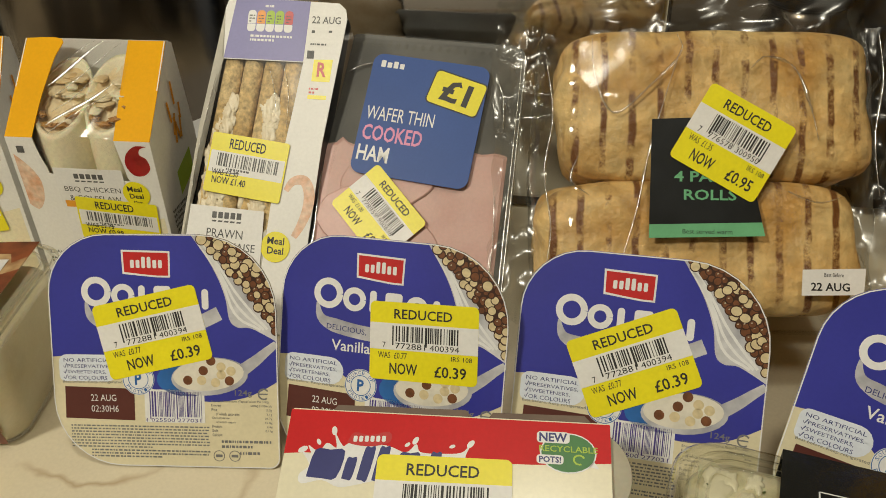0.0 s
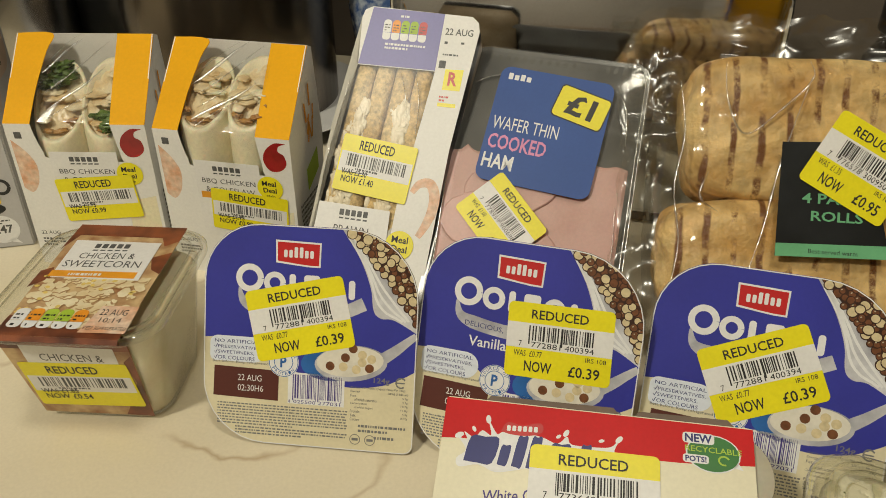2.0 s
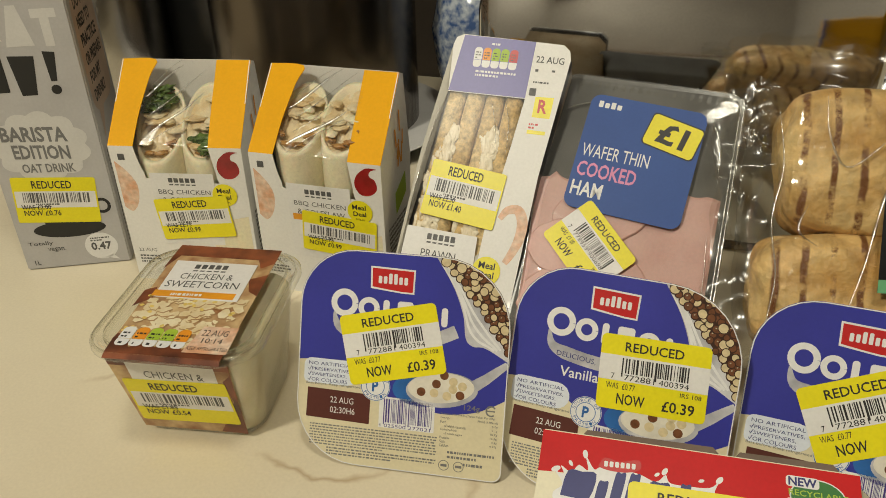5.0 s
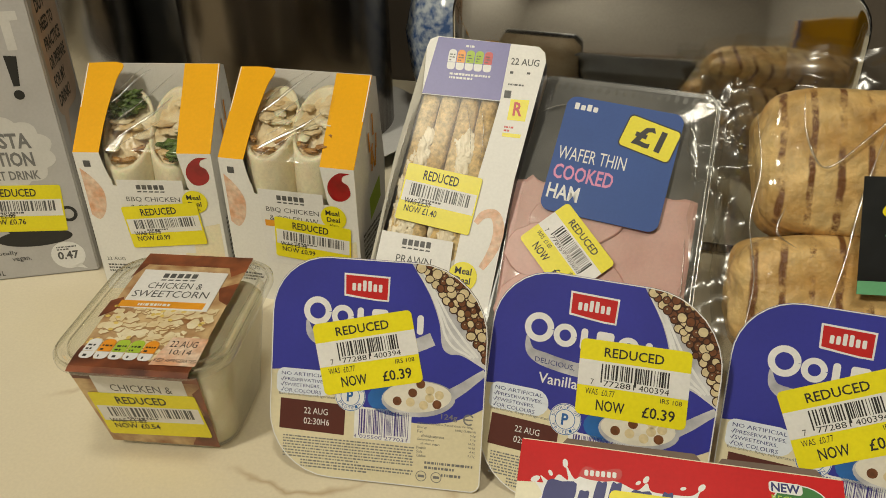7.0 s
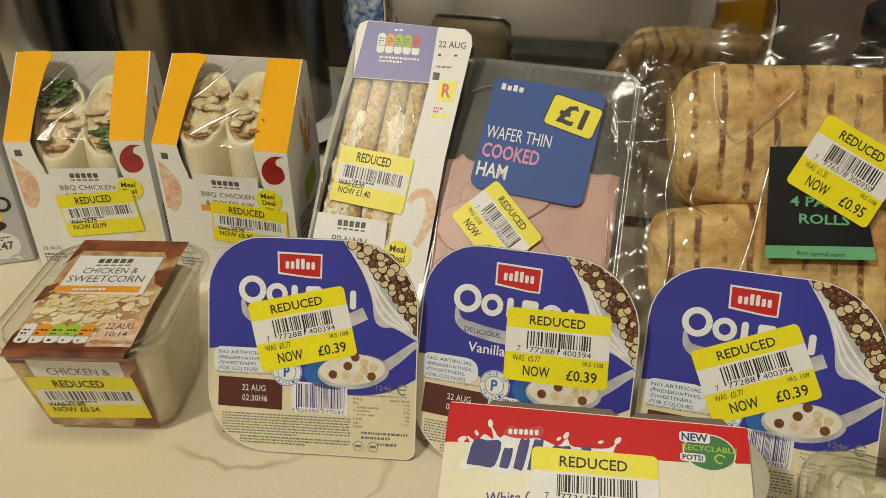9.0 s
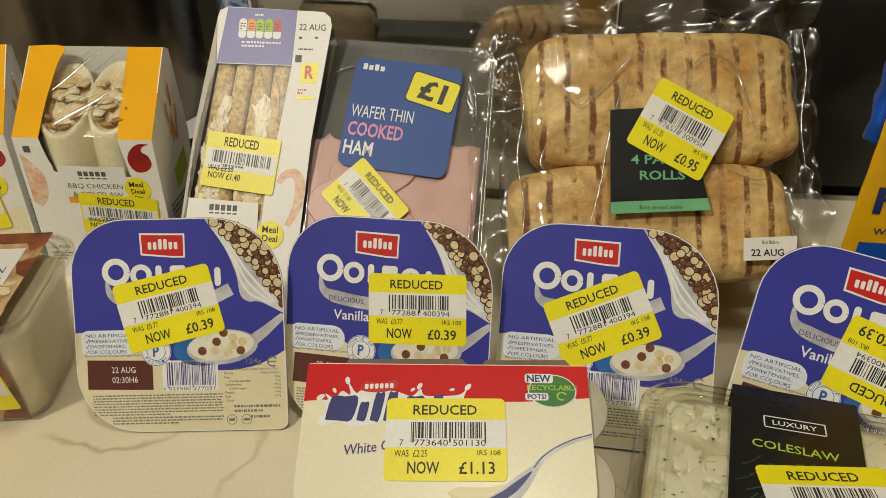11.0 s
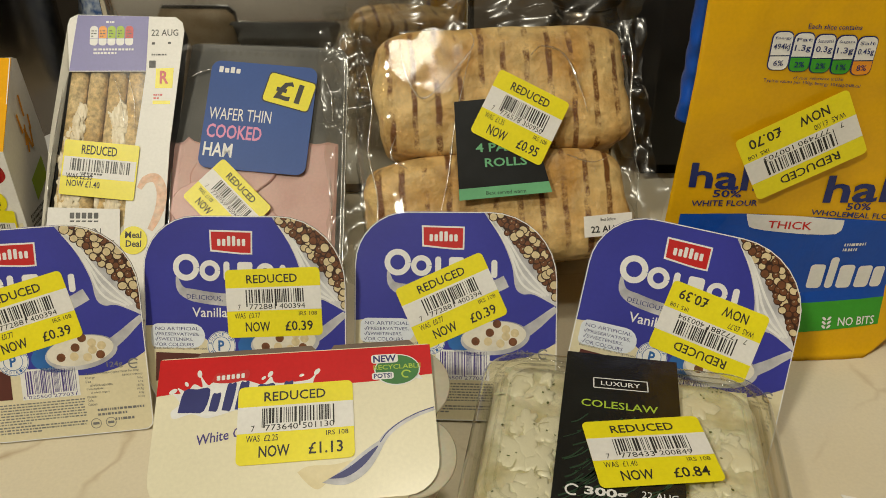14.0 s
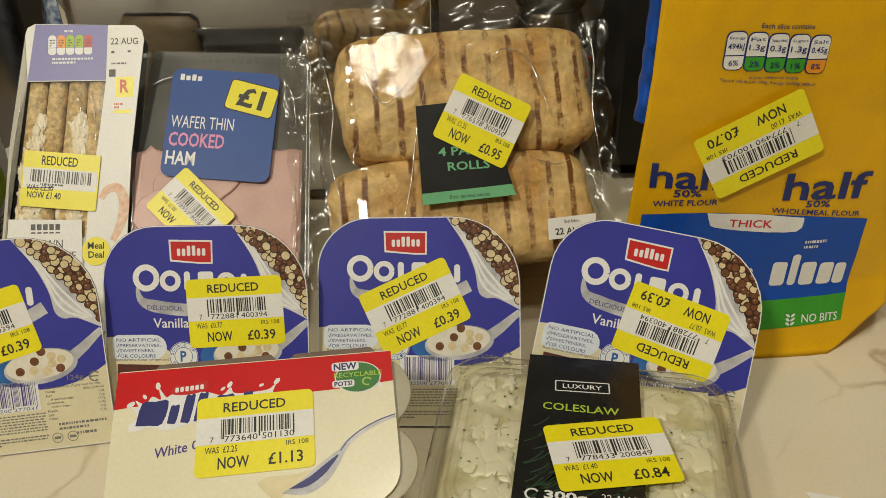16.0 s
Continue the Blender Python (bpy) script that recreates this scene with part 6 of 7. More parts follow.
# ---- chicken and sweetcorn tub ----
def salad_tub():
    ob = thing("salad_tub", upright(-0.2326, 0.2739, 10.4), "clear lidded tub of chicken and sweetcorn filler with printed sleeve", "food tub")
    f = Flat(Matrix.Translation((0, 0, 0)))
    lid = rrect(-41, 5, 53, 112, 22, 7)
    wall = rrect(-37, 15, 48, 104, 18, 7)
    base = rrect(-33, 31, 38, 94, 14, 7)
    bm = bmesh.new()
    loft(bm, [ring_at(base, 0.3), ring_at(base, 2, 1.5), ring_at(wall, 66), ring_at(wall, 70, 1.0)], True, False)
    part("tub_wall", bm, "clear_tub", ob, "clear plastic tub wall", True)
    bm = bmesh.new()
    loft(bm, [ring_at(base, 1.2, -1.5), ring_at(base, 4, 0.6), ring_at(wall, 63, -1.0), ring_at(wall, 66, -3), ring_at(wall, 67, -10)])
    part("contents", bm, "salad", ob, "creamy chicken and sweetcorn filling", True)
    bm = bmesh.new()
    loft(bm, [ring_at(lid, 70.5), ring_at(lid, 71, 0.6), ring_at(lid, 73.8, 0.6), ring_at(lid, 75, -0.8), ring_at(lid, 74.6, -3.5), ring_at(lid, 72.6, -6), ring_at(lid, 72.4, -10)], False, True)
    part("lid", bm, "tub_lid", ob, "clear rounded lid with a raised rim", True)
    for i in range(2):
        bm = bmesh.new()
        r1 = rrect(-41 + i * 5, 7 + i * 5, 51 - i * 5, 110 - i * 5, 20 - i * 3, 8)
        loft(bm, [ring_at(r1, 72.6 + i * 0.4), ring_at(r1, 75.2, -0.7), ring_at(r1, 72.6 + i * 0.4, -1.4)], False, False)
        part("lid_rib", bm, "tub_lid", ob, "moulded rib of the lid", True)
    # printed sleeve over the lid and down the front
    top = Flat(pose(0, 0, 0.0758))
    bm = bmesh.new()
    poly(bm, top, [(-25, 6), (37, 5), (36.5, 111), (-27.5, 112)], 0.0, 0.4)
    sl = part("sleeve_top", bm, "corn", ob, "printed card sleeve with food picture")
    bm = bmesh.new()
    poly(bm, top, [(-27.5, 112), (36.5, 111), (36.8, 96), (30, 90), (26, 99), (-23, 100), (-28, 84)], 0.08)
    poly(bm, top, [(27, 78), (36.8, 84), (36.9, 62), (31, 66)], 0.08)
    poly(bm, top, smooth_line([(-25, 6), (-25.4, 22), (-18, 17), (-6, 13), (8, 15), (24, 12), (36, 17), (37, 5)], 3), 0.08)
    poly(bm, top, [(-28.8, 62), (-23, 66), (-20, 56), (-28.9, 46)], 0.08)
    part("wood_print", bm, "wood_print", sl, "dark red wood print")
    bm = bmesh.new()
    rnd = random.Random(5)
    dm, km = bmesh.new(), bmesh.new()
    for k in range(150):
        u, v, ru, rv, a = rnd.uniform(-22, 32), rnd.uniform(15, 57), rnd.uniform(1.6, 5.0), rnd.uniform(1.2, 3.2), rnd.uniform(0, 180)
        edge = [(x + 2.0 * noise.noise(Vector((x * 0.35, y * 0.35, k))), y + 2.0 * noise.noise(Vector((y * 0.35, x * 0.35, k + 9)))) for x, y in disc(u, v, ru, rv, 14, a)]
        poly(bm, top, edge, 0.10 + k * 0.0015)
        # printed shadow under each piece, an offset brown copy of its outline
        poly(dm, top, [(x + 0.5, y - 0.9) for x, y in edge], 0.0993 + k * 0.0015)
        if k % 5 == 0:
            poly(km, top, disc(rnd.uniform(-25, 32), rnd.uniform(16, 58), 1.5, 1.1, 9, a), 0.34)
    tagged(part("shade_print", dm, "piece_shade", sl), kind="stuff")
    tagged(part("sweetcorn_print", km, "corn_yellow", sl), kind="stuff")
    part("chicken_print", bm, "corn_cream", sl)
    bm = bmesh.new()
    poly(bm, top, [(-21, 56), (28, 55), (27.5, 93), (-22.5, 94)], 0.36, 0.1)
    nm = part("name_panel", bm, "white_label", sl, "white name label")
    low = Turned(top, 1, -4.5, 1)
    bm = bmesh.new()
    for i in range(5):
        poly(bm, low, rrect(-8.5 + 4.2 * i, 90.5, -5.4 + 4.2 * i, 95, 0.4), 0.44)
        poly(bm, low, [(-8.5 + 4.2 * i, 87.6), (-5.6 + 4.2 * i, 87.6), (-5.2 + 4.2 * i, 88.8), (-8.1 + 4.2 * i, 88.8)], 0.44)
    text(bm, low, "CHICKEN &", -13.5, 79.5, 18, 85.5, 0.44)
    text(bm, low, "SWEETCORN", -19, 71, 24, 77.5, 0.44)
    part("name_lettering", bm, "grey_ink", nm)
    bm = bmesh.new()
    poly(bm, low, [(-22.6, 61.5), (25, 60.6), (25.3, 66.6), (-22.4, 67.5)], 0.42)
    st = part("orange_stripe", bm, "orange_ink", nm)
    bm = bmesh.new()
    small_print(bm, low, -12, 62.6, 18, 65.4, 1, 4, 0.5, 0.8)
    part("stripe_print", bm, "white_ink", st)
    near = Turned(top, 3, -8.5)
    for i, c in enumerate(("white_ink", "amber", "lime", "lime", "amber")):
        bm = bmesh.new()
        poly(bm, near, rrect(-26 + i * 7.6, 26, -19 + i * 7.6, 36, (0.5, 0.5, 3, 3)), 0.54)
        part("nutrition_tab", bm, c, sl)
        bm = bmesh.new()
        poly(bm, near, rrect(-26 + i * 7.6, 20, -19 + i * 7.6, 25.7, (2.6, 2.6, 0.5, 0.5)), 0.54)
        part("nutrition_tab", bm, "white_ink", sl)
    bm = bmesh.new()
    for i in range(5):
        small_print(bm, near, -25 + i * 7.6, 27, -20 + i * 7.6, 33, 2, i, 0.60, 0.45)
        small_print(bm, near, -24 + i * 7.6, 21.5, -21 + i * 7.6, 24.5, 1, i, 0.60, 0.6)
    text(bm, near, "22 AUG", 17, 32, 31, 37, 0.62)
    text(bm, near, "10:14", 19, 26, 30, 30, 0.62)
    text(bm, near, "KEEP REFRIGERATED", 13.5, 20, 35, 22.6, 0.62)
    part("sleeve_lettering", bm, "black_ink", sl)
    bm = bmesh.new()
    poly(bm, near, [(12, 17.6), (35.6, 17.6), (35, 40), (16, 40)], 0.56)
    part("date_patch", bm, "salmon_print", sl)
    # front flap of the sleeve follows the sloping wall
    ang = math.degrees(math.atan2(16.0, 66))
    fl = Flat(pose(0.002, 0.0305, 0.0015, 90 + ang))
    bm = bmesh.new()
    poly(bm, fl, [(-30, 4), (31, 3), (34, 66), (-33, 66)], 1.6, 0.4)
    fp = part("sleeve_front", bm, "corn", ob, "printed sleeve front")
    bm = bmesh.new()
    loft(bm, [[top(-25, 6, -0.2), top(37, 5, -0.2), top(37, 5, 0.0), top(-25, 6, 0.0)], [top(-25.2, 3.6, -1.8), top(37.2, 2.8, -1.8), top(37.2, 2.2, -1.4), top(-25.2, 3.0, -1.4)], [fl(-33, 66, 1.2), fl(34, 66, 1.2), fl(34, 66, 1.6), fl(-33, 66, 1.6)]])
    part("sleeve_fold", bm, "wood_print", ob, "folded edge of the sleeve")
    bm = bmesh.new()
    poly(bm, fl, [(16, 4), (31, 3), (33.4, 58), (28, 52), (30, 34), (24, 20)], 1.7)
    poly(bm, fl, [(-33, 66), (34, 66), (33.6, 61), (-32.8, 61)], 1.72)
    part("wood_print", bm, "wood_print", fp)
    bm = bmesh.new()
    poly(bm, fl, [(-23, 46), (25, 46), (25.5, 63), (-23, 64)], 1.75, 0.1)
    np_ = part("name_panel", bm, "white_label", fp)
    bm = bmesh.new()
    text(bm, fl, "CHICKEN &", -15, 51.5, 18, 57.5, 1.82)
    part("name_lettering", bm, "grey_ink", np_)
    shop_sticker(ob, fl, 0, 31, 1, 58, 38, "£1.85", "£0.54", 44, 2.0)


salad_tub()


# ---- dessert multipack ----
def dessert_pack():
    ob = thing("dessert_multipack", leaning(0.0343, 0.2570, 0.0604, 5.9, 66.2, -1.1), "red and cream card sleeve round four dessert pots", "dessert pack")
    flat = Flat()
    top = Scaled(flat, 0.956, 0.838, -2.9)
    card = rrect(-65, -38, 65, 36.5, (16, 16, 1.5, 1.5), 6)
    bm = bmesh.new()
    poly(bm, flat, card, 0.0, 0.6)
    cd = part("card_top", bm, "milk_cream", ob, "cream glossy card top")
    bm = bmesh.new()
    loft(bm, [[flat(-50, -38, -0.3), flat(50, -38, -0.3), flat(46, -37, -44), flat(-46, -37, -44)], [flat(-50, -37.4, -0.3), flat(50, -37.4, -0.3), flat(46, -36.4, -44), flat(-46, -36.4, -44)]])
    part("card_front", bm, "milk_cream", ob, "cream card front")
    for u in (-44, 54):
        for v in (-19, 16.5):
            bm = bmesh.new()
            prof = [(0.0115, -0.0455), (0.013, -0.044), (0.0165, -0.010), (0.0172, -0.005), (0.0192, -0.0042), (0.0195, -0.0032), (0.0188, -0.0022)]
            lathe(bm, prof, 36, (u / 1000, v / 1000))
            part("dessert_pot", bm, "milk_pot", ob, "translucent plastic dessert pot", True)
    bm = bmesh.new()
    edge = smooth_line([(68, 27.5), (36, 25), (10, 25), (-12, 24), (-30, 22), (-42, 24), (-55, 25), (-68, 24)], 4)
    poly(bm, top, edge + [(-68, 46.5), (68, 46.5)], 0.08)
    red = part("red_band", bm, "milk_red", cd, "glossy red band")
    bm = bmesh.new()
    poly(bm, flat, smooth_line([(-58, 18.4), (-54, 17.6), (-55.5, 21), (-51, 18.8), (-48, 22.4), (-44, 20.6), (-45.5, 27), (-41.5, 21.5), (-38, 23), (-24, 22.6), (-16, 20.2), (-12, 23.8), (-10, 20.6), (-2, 20.4), (6, 21.2), (9.5, 24.2), (8, 18.6), (14, 15), (12, 8), (0, 6.4), (-14, 6.6), (-26, 8), (-33, 6.4), (-41, 4.8), (-48, 7.2), (-56, 5.4), (-57.5, 9), (-54, 13), (-58, 18.4)], 4)[:-1], 0.14)
    splash = part("milk_splash_print", bm, "white_ink", cd, "white milk splash print")
    for u, v, r, t in ((-57.5, 19.2, 1.5, 30), (-45.8, 27.6, 1.4, 100), (-51.5, 22.6, 1.0, 120), (-12.4, 25.2, 1.3, 60), (-15.5, 23.4, 0.9, 40), (9.8, 25.0, 1.4, 50), (2.5, 23.6, 0.9, 20)):
        bm = bmesh.new()
        poly(bm, flat, disc(u, v, r * 1.4, r * 0.8, 12, t), 0.15)
        part("milk_drop", bm, "white_ink", cd)
    for u, w, h, sl in ((-54.5, 12.0, 11.2, 2.2), (-40.4, 4.0, 8.4, 1.4), (-34.4, 4.2, 13.0, 2.2), (-28.4, 4.2, 13.4, 2.2), (-20, 8, 11.5, 2), (-7.6, 4.2, 12.2, 2)):
        bm = bmesh.new()
        poly(bm, flat, smooth_line([(u, 8.2), (u + w * 0.5, 7.9), (u + w, 8.4), (u + w + sl, 8.2 + h), (u + w * 0.5 + sl, 8.4 + h), (u + sl, 8.0 + h), (u, 8.2)], 3)[:-1], 0.22)
        part("wordmark_block", bm, "navy_ink", splash, "navy slanted wordmark block")
    bm = bmesh.new()
    poly(bm, flat, smooth_line([(-40, 23), (-37.4, 27.4), (-31, 26.4), (-23.4, 28.4), (-22.6, 24.2), (-29, 22), (-36, 22), (-40, 23)], 3)[:-1], 0.24)
    mk = part("brand_mark", bm, "red_ink", splash)
    for i in range(6):
        bm = bmesh.new()
        poly(bm, flat, rrect(-37.6 + i * 2.3, 23.4 + i * 0.12, -36.0 + i * 2.3, 25.9 + i * 0.12, 0.5), 0.3)
        part("white_bar", bm, "white_ink", mk)
    bm = bmesh.new()
    text(bm, top, "White C", -47, -6.5, -26, -0.5, 0.14, 0.01, 3.4)
    part("lettering", bm, "purple_ink", cd)
    # spoon and dessert picture
    bm = bmesh.new()
    poly(bm, flat, smooth_line([(1, -24), (6, -21.5), (18, -21.5), (27, -20), (20, -26), (15, -29), (10, -32.4), (5, -29), (1, -24)], 4)[:-1], 0.12)
    part("dessert_print", bm, "dessert", cd, "pale yellow dessert picture")
    bm = bmesh.new()
    poly(bm, flat, smooth_line([(12, -29.6), (22, -31.2), (31, -27), (37, -19.5), (40.6, -12), (38.4, -11.6), (30, -17), (20, -25), (12, -29.6)], 5)[:-1], 0.16)
    line = smooth_line([(38.5, -13.5), (42, -9), (48, -4.5), (56, -0.6), (64.6, 2.0)], 6)
    band(bm, flat, line, [3.0 - 1.6 * i / len(line) for i in range(len(line))], 0.17)
    spoon = part("spoon_print", bm, "silver_foil", cd, "silver spoon picture")
    bm = bmesh.new()
    poly(bm, flat, smooth_line([(15, -28.0), (23, -27.6), (31, -22.6), (37.6, -14.2), (31, -18.4), (24, -23.4), (15, -28.0)], 5)[:-1], 0.22)
    part("spoon_bowl_print", bm, "navy_ink", spoon)
    bm = bmesh.new()
    band(bm, flat, [(u, v + 0.9) for u, v in line], 0.5, 0.22)
    part("spoon_edge_print", bm, "navy_ink", spoon)
    bm = bmesh.new()
    poly(bm, top, disc(50.5, 31.5, 11.6, 9.8, 24), 0.14)
    poly(bm, top, [(56, 26), (63, 24.5), (60, 30)], 0.14)
    rim = part("badge_rim", bm, "white_ink", cd)
    bm = bmesh.new()
    poly(bm, top, disc(50.5, 31.5, 11, 9.2, 24), 0.2)
    bd = part("green_badge", bm, "green_ink", rim, "green recyclable badge")
    bm = bmesh.new()
    poly(bm, top, rrect(37.6, 36.0, 51.2, 41.6, 1.6), 0.26)
    poly(bm, top, rrect(37.6, 25.8, 48.6, 30.2, 1.4), 0.26)
    part("letter_halo", bm, "white_ink", bd, "white halo round the lettering")
    bm = bmesh.new()
    text(bm, top, "NEW", 38.6, 36.6, 50.2, 41.0, 0.34, 0.03)
    text(bm, top, "POTS!", 38.6, 26.5, 47.6, 29.5, 0.34, 0.03)
    part("badge_lettering", bm, "navy_ink", bd)
    bm = bmesh.new()
    text(bm, top, "RECYCLABLE", 38.6, 31.8, 62.6, 34.8, 0.32, 0.01)
    band(bm, top, disc(55, 28.4, 2.2, n=16)[1:14], 0.8, 0.3)
    part("badge_ring", bm, "lime", bd)
    # edges of the pot lids, drawn as brown strips along the back edge
    for u0, u1 in ((-48, 10), (16, 58)):
        bm = bmesh.new()
        poly(bm, flat, [(u0, 36.2), (u1, 36.2), (u1 - 3, 39.5), (u0 + 2, 39.0)], -0.4, 0.6)
        part("pot_lid_edge", bm, "lid_brown", ob, "brownish strip for the edge of the pot lids")
    sticker(ob, flat, 0, 0, 0.5, 53.5, 38.2, "7 773640 501130", "£2.25", "£1.13", 15, 0.5)


dessert_pack()


# ---- coleslaw tub ----
def coleslaw_tub():
    ob = thing("coleslaw_tub", upright(0.1851, 0.2465, -11), "clear coleslaw tub with a black and green sleeve", "food tub")
    lid = rrect(-70, -58, 70, 57, 19, 7)
    wall = rrect(-66, -54, 66, 53, 17, 7)
    base = rrect(-60, -50, 60, 50, 15, 7)
    bm = bmesh.new()
    loft(bm, [ring_at(base, 0.3), ring_at(base, 2.5, 1.6), ring_at(wall, 44), ring_at(wall, 48, 1.4)], True, False)
    part("tub_wall", bm, "clear_tub", ob, "clear plastic tub wall", True)
    bm = bmesh.new()
    loft(bm, [ring_at(base, 1.2, -1.6), ring_at(base, 4), ring_at(wall, 46, -2.2), ring_at(wall, 51.5, -6), ring_at(wall, 52, -14)])
    part("contents", bm, "slaw", ob, "creamy coleslaw", True)
    bm, gm = bmesh.new(), bmesh.new()
    rnd = random.Random(17)
    f = Flat(pose(0, 0, 0.0519))
    grid = []
    for j in range(81):
        row = []
        for i in range(101):
            u, v = -60 + 1.2 * i, -48 + 1.2 * j
            q = Vector((u * 0.10, v * 0.10, 4))
            z = 1.1 * noise.noise(q) + 1.3 * abs(noise.noise(q * 2.1)) + 0.6 * noise.noise(q * 4.5)
            edge = min(1.0, min(60 - abs(u), 48 - abs(v)) / 5)
            row.append(bm.verts.new(f(u, v, -0.6 + z * edge)))
        grid.append(row)
    for a, b in zip(grid, grid[1:]):
        for i in range(100):
            bm.faces.new((a[i], a[i + 1], b[i + 1], b[i]))
    for k in range(36):
        u, v, a = rnd.uniform(-56, 54), rnd.uniform(-46, 44), rnd.uniform(0, 6.28)
        n = rnd.uniform(3, 6)
        band(bm, f, smooth_line([(u, v), (u + n * math.cos(a), v + n * math.sin(a)), (u + n * 1.6 * math.cos(a + 0.7), v + n * 1.6 * math.sin(a + 0.7))], 3), rnd.uniform(0.5, 1.1), rnd.uniform(1.2, 2.0))
    for k in range(60):
        u, v = rnd.uniform(-60, 60), rnd.uniform(-50, 50)
        poly(gm, f, disc(u, v, rnd.uniform(0.4, 1.1), rnd.uniform(0.3, 0.7), 7, rnd.uniform(0, 180)), rnd.uniform(1.0, 2.4))
    dm = bmesh.new()
    for k in range(34):
        u, v = rnd.choice((rnd.uniform(-57, -30), rnd.uniform(-57, -32), rnd.uniform(28, 54))), rnd.uniform(-46, 44)
        r = rnd.uniform(4, 10)
        pts = []
        for q in range(30):
            a = 6.2832 * q / 30
            e = 1 + 0.75 * noise.noise(Vector((math.cos(a) * 1.5, math.sin(a) * 1.5, k * 2.3))) + 0.3 * noise.noise(Vector((math.cos(a) * 4, math.sin(a) * 4, k * 2.3)))
            pts.append((min(59, max(-59, u + r * 0.75 * e * math.cos(a))), min(48, max(-48, v + r * e * math.sin(a)))))
        loft(dm, [[f(a, b, 0.2) for a, b in pts], [f(u + (a - u) * 0.92, v + (b - v) * 0.92, 0.95) for a, b in pts], [f(u + (a - u) * 0.75, v + (b - v) * 0.75, 1.3 + 0.006 * k) for a, b in pts], [f(u + (a - u) * 0.4, v + (b - v) * 0.4, 1.5 + 0.006 * k) for a, b in pts]], False)
    tagged(part("dressing_smear", dm, "dressing", ob, "thick white dressing against the lid", True), kind="stuff")
    part("cabbage_shred", bm, "slaw", ob, "pale shredded cabbage in dressing", True)
    part("herb_fleck", gm, "herb", ob, "dark green flecks")
    bm = bmesh.new()
    loft(bm, [ring_at(lid, 46), ring_at(lid, 47, 0.8), ring_at(lid, 53.5, 0.4), ring_at(lid, 57, -3), ring_at(lid, 57.4, -6), ring_at(lid, 55.6, -9), ring_at(lid, 55.6, -13)], False, True)
    part("lid", bm, "tub_lid", ob, "clear lid with a stepped rim", True)
    for i in range(3):
        bm = bmesh.new()
        r1 = rrect(-64 + i * 4, -52 + i * 4, 64 - i * 4, 51 - i * 4, 16 - i * 2, 7)
        loft(bm, [ring_at(r1, 55.8 + i * 0.2), ring_at(r1, 57.2, -0.7), ring_at(r1, 55.8 + i * 0.2, -1.4)], False, False)
        part("lid_rib", bm, "tub_lid", ob, "moulded rib of the lid", True)
    top = Flat(pose(0, 0, 0.0578))
    bm = bmesh.new()
    sl = [(-29, 58), (26, 58), (25, -59), (-31, -59)]
    poly(bm, top, sl, 0.3, 0.4)
    sv = part("sleeve_top", bm, "black_film", ob, "glossy black printed film sleeve")
    bm = bmesh.new()
    fr = Flat(pose(0, -0.0592, 0, 90))
    poly(bm, fr, [(-31, 4), (25, 4), (25, 58), (-31, 58)], 0.0, 0.4)
    part("sleeve_front", bm, "black_card", ob, "black card sleeve")
    bm = bmesh.new()
    bk = Flat(pose(0, 0.0582, 0, 90, 0, 180))
    poly(bm, bk, [(-26, 4), (29, 4), (29, 58), (-26, 58)], 0.0, 0.4)
    part("sleeve_back", bm, "black_card", ob, "black card sleeve")
    bm = bmesh.new()
    rnd = random.Random(4)
    for k in range(70):
        u = rnd.uniform(-28, 22) if k % 2 else rnd.uniform(-28, -14)
        v = rnd.uniform(-57, 6)
        n = rnd.uniform(8, 20)
        band(bm, top, smooth_line([(u, v), (min(22, u + n * 0.4), v + n * 0.25), (min(23, u + n * 0.8), v + n * 0.75)], 3), rnd.uniform(0.4, 1.0), 0.36)
    part("leaf_line_print", bm, "leaf_line", sv, "dark green leaf line print")
    bm = bmesh.new()
    t2 = Turned(top, -2, 36, 2)
    for a, b in (((-13, -3.6), (13, -3.6)), ((13, -3.6), (13, 3.6)), ((13, 3.6), (-13, 3.6)), ((-13, 3.6), (-13, -3.6))):
        band(bm, t2, [a, b], 0.6, 0.42)
    text(bm, t2, "LUXURY", -9.5, -1.6, 9.5, 1.6, 0.42, 0.01)
    part("white_lettering", bm, "white_ink", sv)
    bm = bmesh.new()
    text(bm, top, "COLESLAW", -20.5, 18, 15.5, 23, 0.42, 0.01)
    part("lime_lettering", bm, "lime", sv)
    bm = bmesh.new()
    text(bm, top, "300g", -17, -37.5, 1, -31.5, 0.42, 0.03)
    band(bm, top, disc(-22, -34.5, 2.8, n=20)[2:18], 0.9, 0.42)
    text(bm, top, "22 AUG", 7, -34, 22, -30.5, 0.42)
    part("weight_lettering", bm, "white_ink", sv)
    sticker(ob, top, 11.3, -6.4, 14.5, 54.5, 39.5, "7 778433 200849", "£1.40", "£0.84", 16, 0.9)


coleslaw_tub()


